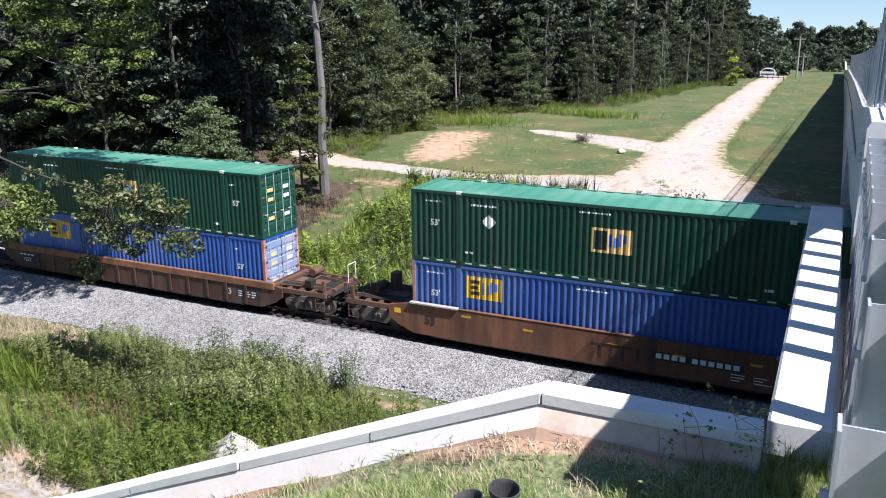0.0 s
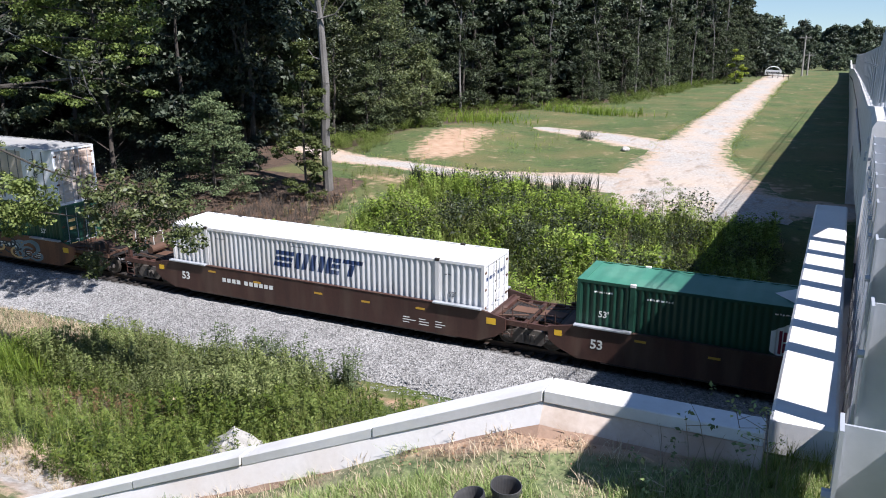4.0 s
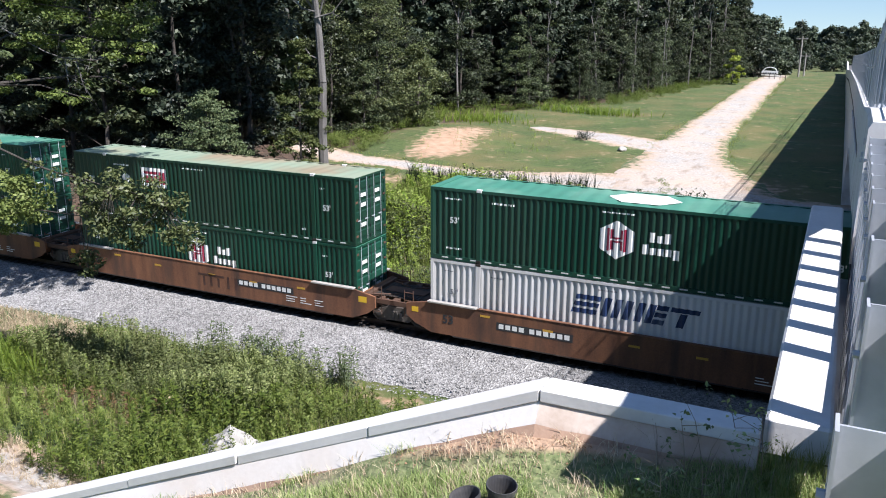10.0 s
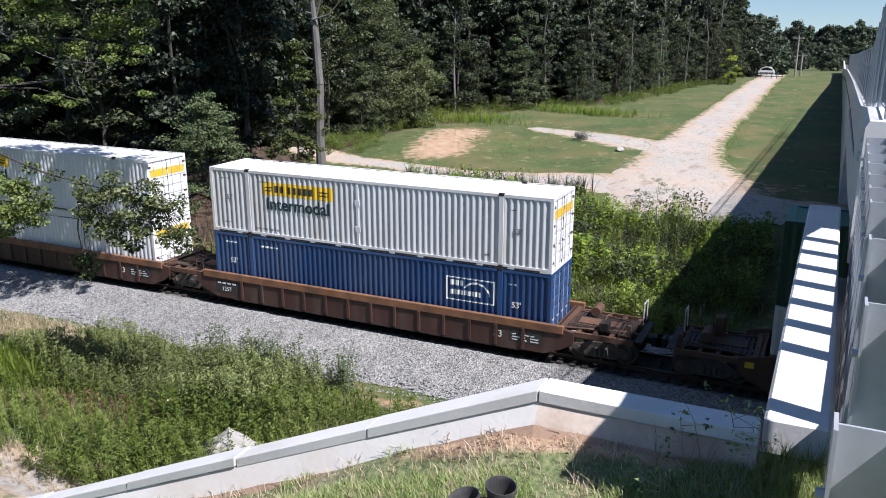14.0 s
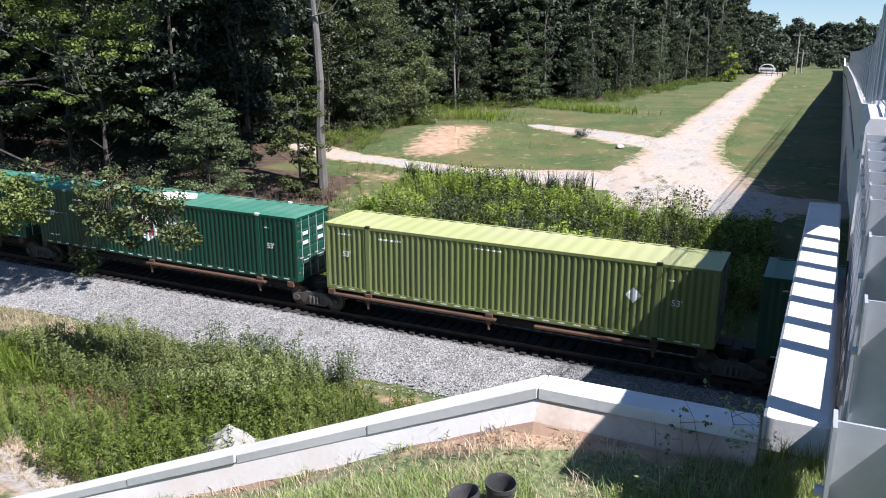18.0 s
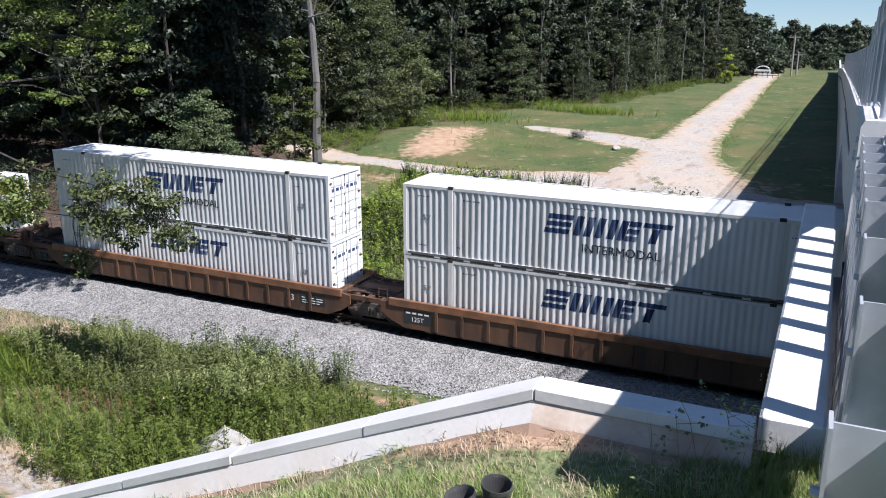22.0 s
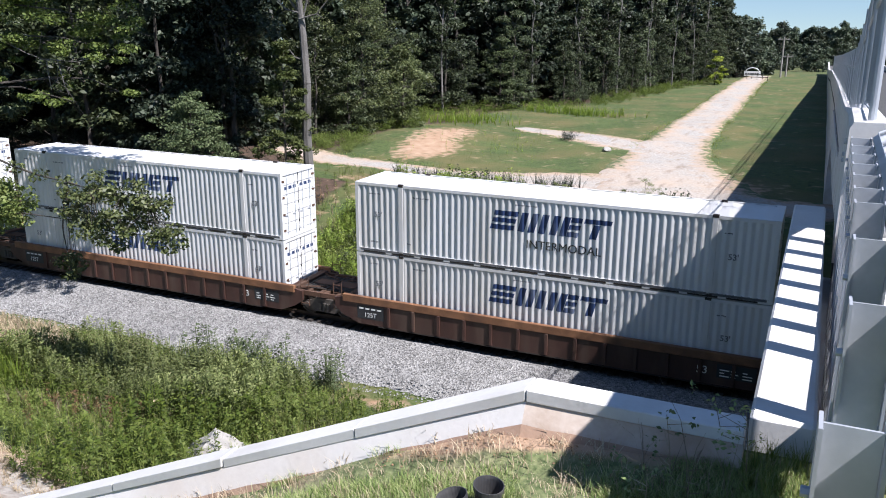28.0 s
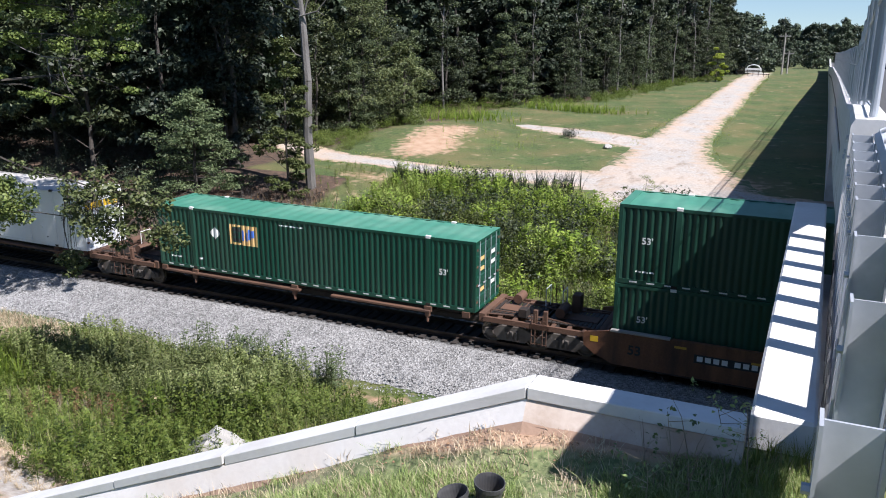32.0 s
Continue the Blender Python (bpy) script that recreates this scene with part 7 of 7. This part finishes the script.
    scatter("lane_bushes", "yellow green bushes beside the lane", "leaf_light", bush, [(rng.uniform(-47, -36), rng.uniform(30.5, 34), rng.uniform(0.6, 1.2)) for _ in range(60)], 22)
    # the grass bank at the near side of the wing wall
    bank = []
    while len(bank) < 12000:
        x, y = rng.uniform(-4.4, 0.12), rng.uniform(-28.0, -26.0)
        if math.hypot(x + 1.15, y + 26.74) > 0.16 and noise.noise((x * 1.7, y * 1.7, 1.0)) > -0.3 + (0.5 if y > -26.3 and x < -0.45 else 0):
            bank.append((x, y, rng.uniform(0.025, 0.07) * (1.3 if x > -0.9 and y < -26.25 else 1.0)))
    scatter("bank_grass", "short green grass on the bank", "lawn", fine_tuft, bank, 13)
    scatter("bank_straw", "dry grass stalks on the bank", "straw", fine_tuft, [(rng.uniform(-4.4, 0.1), rng.uniform(-28.0, -26.0), rng.uniform(0.03, 0.085)) for _ in range(1300)], 14)
    scatter("rail_grass", "long grass at the foot of the guard rail", "blade", tall, [(rng.uniform(-0.6, 0.1), rng.uniform(-26.9, -26.35), rng.uniform(0.05, 0.13)) for _ in range(120)] + [(rng.uniform(-0.14, 0.42), rng.uniform(-26.75, -25.9), rng.uniform(0.06, 0.16)) for _ in range(300)], 15)
    scatter("rail_straw", "bent pale stalks at the wall's corner", "straw", stalks, [(rng.uniform(-0.6, 0.0), rng.uniform(-26.35, -26.05), rng.uniform(0.15, 0.3)) for _ in range(9)], 16)
    # clods of clay along the foot of the wall
    n = 170
    q = np.stack([rng.uniform(-2.0, -0.8, n), -26.1 - np.abs(rng.normal(size=n)) * 0.07, np.zeros(n)], 1)
    q[:, 2] = ground(q[:, 0], q[:, 1]) + 0.004
    o = np.array([(1, 0, 0), (-1, 0, 0), (0, 1, 0), (0, -1, 0), (0, 0, 0.8), (0, 0, -0.6)])
    v = o[None] * rng.uniform(0.002, 0.008, (n, 1, 1)) * rng.uniform(0.6, 1.4, (n, 6, 1)) + q[:, None]
    t = np.array([(0, 2, 4), (2, 1, 4), (1, 3, 4), (3, 0, 4)])
    tagged(new("clay_clods", mesh_of("clay_clods", v.reshape(-1, 3), (t[None] + np.arange(n)[:, None, None] * 6).reshape(-1, 3), M["clods"])), "broken clods of orange clay beside the wall", "clods", kind="stuff")
    # withered branching weeds by the wall's corner
    for k, (x, y, h) in enumerate(((-0.43, -26.2, 0.3), (-0.5, -26.42, 0.2), (-0.33, -26.38, 0.22), (-0.22, -26.0, 0.3), (-0.62, -26.3, 0.16), (-0.3, -26.55, 0.14), (-0.12, -26.12, 0.34))):
        p = thing("weed", "withered branching weed with pale stalks beside the wall", "weed", "weeds by the wall")
        bm = bmesh.new()
        top = Vector((rng.normal() * 0.12 * h, rng.normal() * 0.12 * h, h))
        limb(bm, [(0, 0, 0), tuple(top * 0.5 + Vector((0.02 * h, 0, 0))), tuple(top)], 0.0032, 0.0014, 5)
        tips = [top]
        for j in range(6):
            u = 0.25 + 0.12 * j
            a = rng.uniform(0, 6.283)
            q = top * u + Vector((math.cos(a), math.sin(a), 0.35)) * h * rng.uniform(0.25, 0.5)
            limb(bm, [tuple(top * u), tuple(q)], 0.002, 0.001, 4)
            tips.append(q)
        part("stalk", bm, M["straw"], p)
        if k % 3 != 2:
            v, f = leaf_cloud(rng, [tuple(q) for q in tips], np.full(len(tips), 0.035), 5, 0.014, 0.9)
            part_of("leaves", mesh_of("leaves", v, f, M["leaf_pale"]), None, p)
        p.matrix_basis = pose(x, y, float(ground(x, y)) - 0.02)


def approach():
    """The road behind the guard rail, up to the bridge."""
    ys = [-120, -60, -45, -35, -29.6, -25, -21.82]
    loft("road", ys, lambda y: [(0.75, road_top(y) - 0.5), (0.75, road_top(y)), (12.3, road_top(y)), (12.3, road_top(y) - 0.5)], M["asphalt"], None)
    tagged(bpy.data.objects["road.001"], "grey worn asphalt road leading onto the bridge", "road", kind="structure")


approach()
plant_wood()
overhang()
build_plants()


# ---- small things ----
def build_pots():
    first = None
    for x, y, tilt in ((-1.14, -26.645, 4), (-1.225, -26.75, -12)):
        if first is None:
            p = first = thing("plant_pot", "empty black plastic plant pot on the grass", "plant pot", "pots on the bank")
            bm = bmesh.new()
            rows = [(0.05, 0.0), (0.063, 0.125), (0.069, 0.127), (0.069, 0.148), (0.065, 0.148), (0.062, 0.135), (0.048, 0.018)]
            rings = [[bm.verts.new((r * math.cos(a), r * math.sin(a), z)) for a in np.linspace(0, 6.2832, 28)[:-1]] for r, z in rows]
            for a, b in zip(rings, rings[1:]):
                for i in range(27):
                    bm.faces.new((a[i], a[(i + 1) % 27], b[(i + 1) % 27], b[i]))
            bm.faces.new(rings[0][::-1])
            part("shell", bm, M["plastic"], p)
            bm = bmesh.new()
            bm.faces.new([bm.verts.new((0.05 * math.cos(a), 0.05 * math.sin(a), 0.045)) for a in np.linspace(0, 6.2832, 20)[:-1]])
            part("potting_soil", bm, M["soil"], p)
            p.matrix_basis = pose(x, y, float(ground(x, y)) - 0.01, tilt, 5, 0)
        else:
            copy_thing(first, pose(x, y, float(ground(x, y)) - 0.02, tilt, -6, 80))


def boulder(x, y, s, name, label, mat):
    bm = bmesh.new()
    bmesh.ops.create_icosphere(bm, subdivisions=3, radius=1)
    for v in bm.verts:
        v.co *= 1 + 0.35 * noise.noise(v.co * 1.3 + Vector((x, y, 0))) + 0.1 * noise.noise(v.co * 4)
    bm.transform(pose(x, y, float(ground(x, y)) + s * 0.3, 0, 0, x * 50) @ Matrix.Diagonal((s * 1.3, s, s * 0.75, 1)))
    tagged(part(name, bm, M[mat], None), label, "rock")


def slab(x, y, name, label):
    bm = prism(bmesh.new(), [(-0.75, 0), (0.7, 0), (0.62, 0.3), (0.2, 0.62), (-0.15, 0.66), (-0.6, 0.25)], -0.4, 0.4)
    for v in bm.verts:
        v.co += Vector((noise.noise(v.co * 3), noise.noise(v.co * 3 + Vector((5, 0, 0))), 0)) * 0.16
        v.co.y += 0.35 * v.co.z
    bmesh.ops.subdivide_edges(bm, edges=bm.edges[:], cuts=2, use_grid_fill=True)
    for v in bm.verts:
        v.co += v.co.normalized() * 0.07 * noise.noise(v.co * 4)
    bm.transform(pose(x, y, float(ground(x, y)) - 0.1, 0, 0, 25) @ Matrix.Diagonal((1.3, 1.3, 1.15, 1)))
    tagged(part(name, bm, M["stone"], None), label, "rock")


def build_gate():
    g = thing("gate_sign", "white arched sign with a fence at the lane's end", "sign")
    x, y = -14.6, 162.0
    g.matrix_basis = pose(x, y, float(ground(x, y))) @ Matrix.Diagonal((0.95, 0.95, 0.9, 1))
    part("sign_board", boxes((-1.75, 1.75, -0.07, 0.07, 0.8, 1.9), bevel=0.02), M["mark_white"], g)
    bm = bmesh.new()
    pts = [(1.4 * math.cos(a), 0, 1.9 + 0.8 * math.sin(a)) for a in np.linspace(0, math.pi, 12)]
    for a, b in zip(pts, pts[1:]):
        tube(bm, a, b, 0.11, n=6)
    part("arch", bm, M["mark_white"], g)
    for i in range(6):
        part("lettering_bar", boxes((-1.45 + i * 0.5, -1.15 + i * 0.5, -0.09, -0.074, 1.2, 1.5)), M["mark_black"], g)
    for i in range(7):
        part("fence_post", boxes((-3.4 + i * 1.13 - 0.06, -3.4 + i * 1.13 + 0.06, -0.3, -0.2, -0.3, 1.4)), M["tie"], g)
    for z in (0.5, 1.1):
        part("fence_rail", boxes((-3.5, 3.5, -0.34, -0.305, z, z + 0.14)), M["tie"], g)


def build_poles():
    for x, y, h in ((-9.6, 176, 9.0), (-9.0, 188, 5.4)):
        p = thing("utility_pole", "grey wooden utility pole with a crossarm", "utility pole", "poles along the road")
        z = float(ground(x, y))
        part("pole", tube(bmesh.new(), (x, y, z - 0.3), (x, y, z + h), 0.22, 0.15, 10), M["pole_wood"], p)
        part("crossarm", boxes((x - 1.2, x + 1.2, y - 0.07, y + 0.07, z + h - 0.7, z + h - 0.5)), M["pole_wood"], p)
        for dx in (-1.0, -0.4, 0.4, 1.0):
            part("insulator", tube(bmesh.new(), (x + dx, y, z + h - 0.55), (x + dx, y, z + h - 0.35), 0.06, 0.04, 8), M["stone"], p)


build_pots()
for x, y, h, seed in ((-8.9, 18.2, 2.6, 51), (-9.9, 17.6, 2.2, 52), (-7.7, 18.4, 1.9, 54), (-14.2, 18.6, 1.7, 53)):
    t = make_tree(seed, h, h * 0.5, 0.22, 70, 26, 0.03, "leaf_grey", 0.025, "sapling", "thin leafy sapling beside the gravel lane")
    tagged(t, category="sapling", group="saplings by the lane")
    t.matrix_basis = pose(x, y, float(ground(x, y)) - 0.1)
slab(-14.3, -13.75, "rock_slab", "pale angular rock slab among the weeds")
boulder(-16.6, 40.8, 0.35, "boulder", "pale stone beside the lane", "stone")
build_gate()
build_poles()
motions()
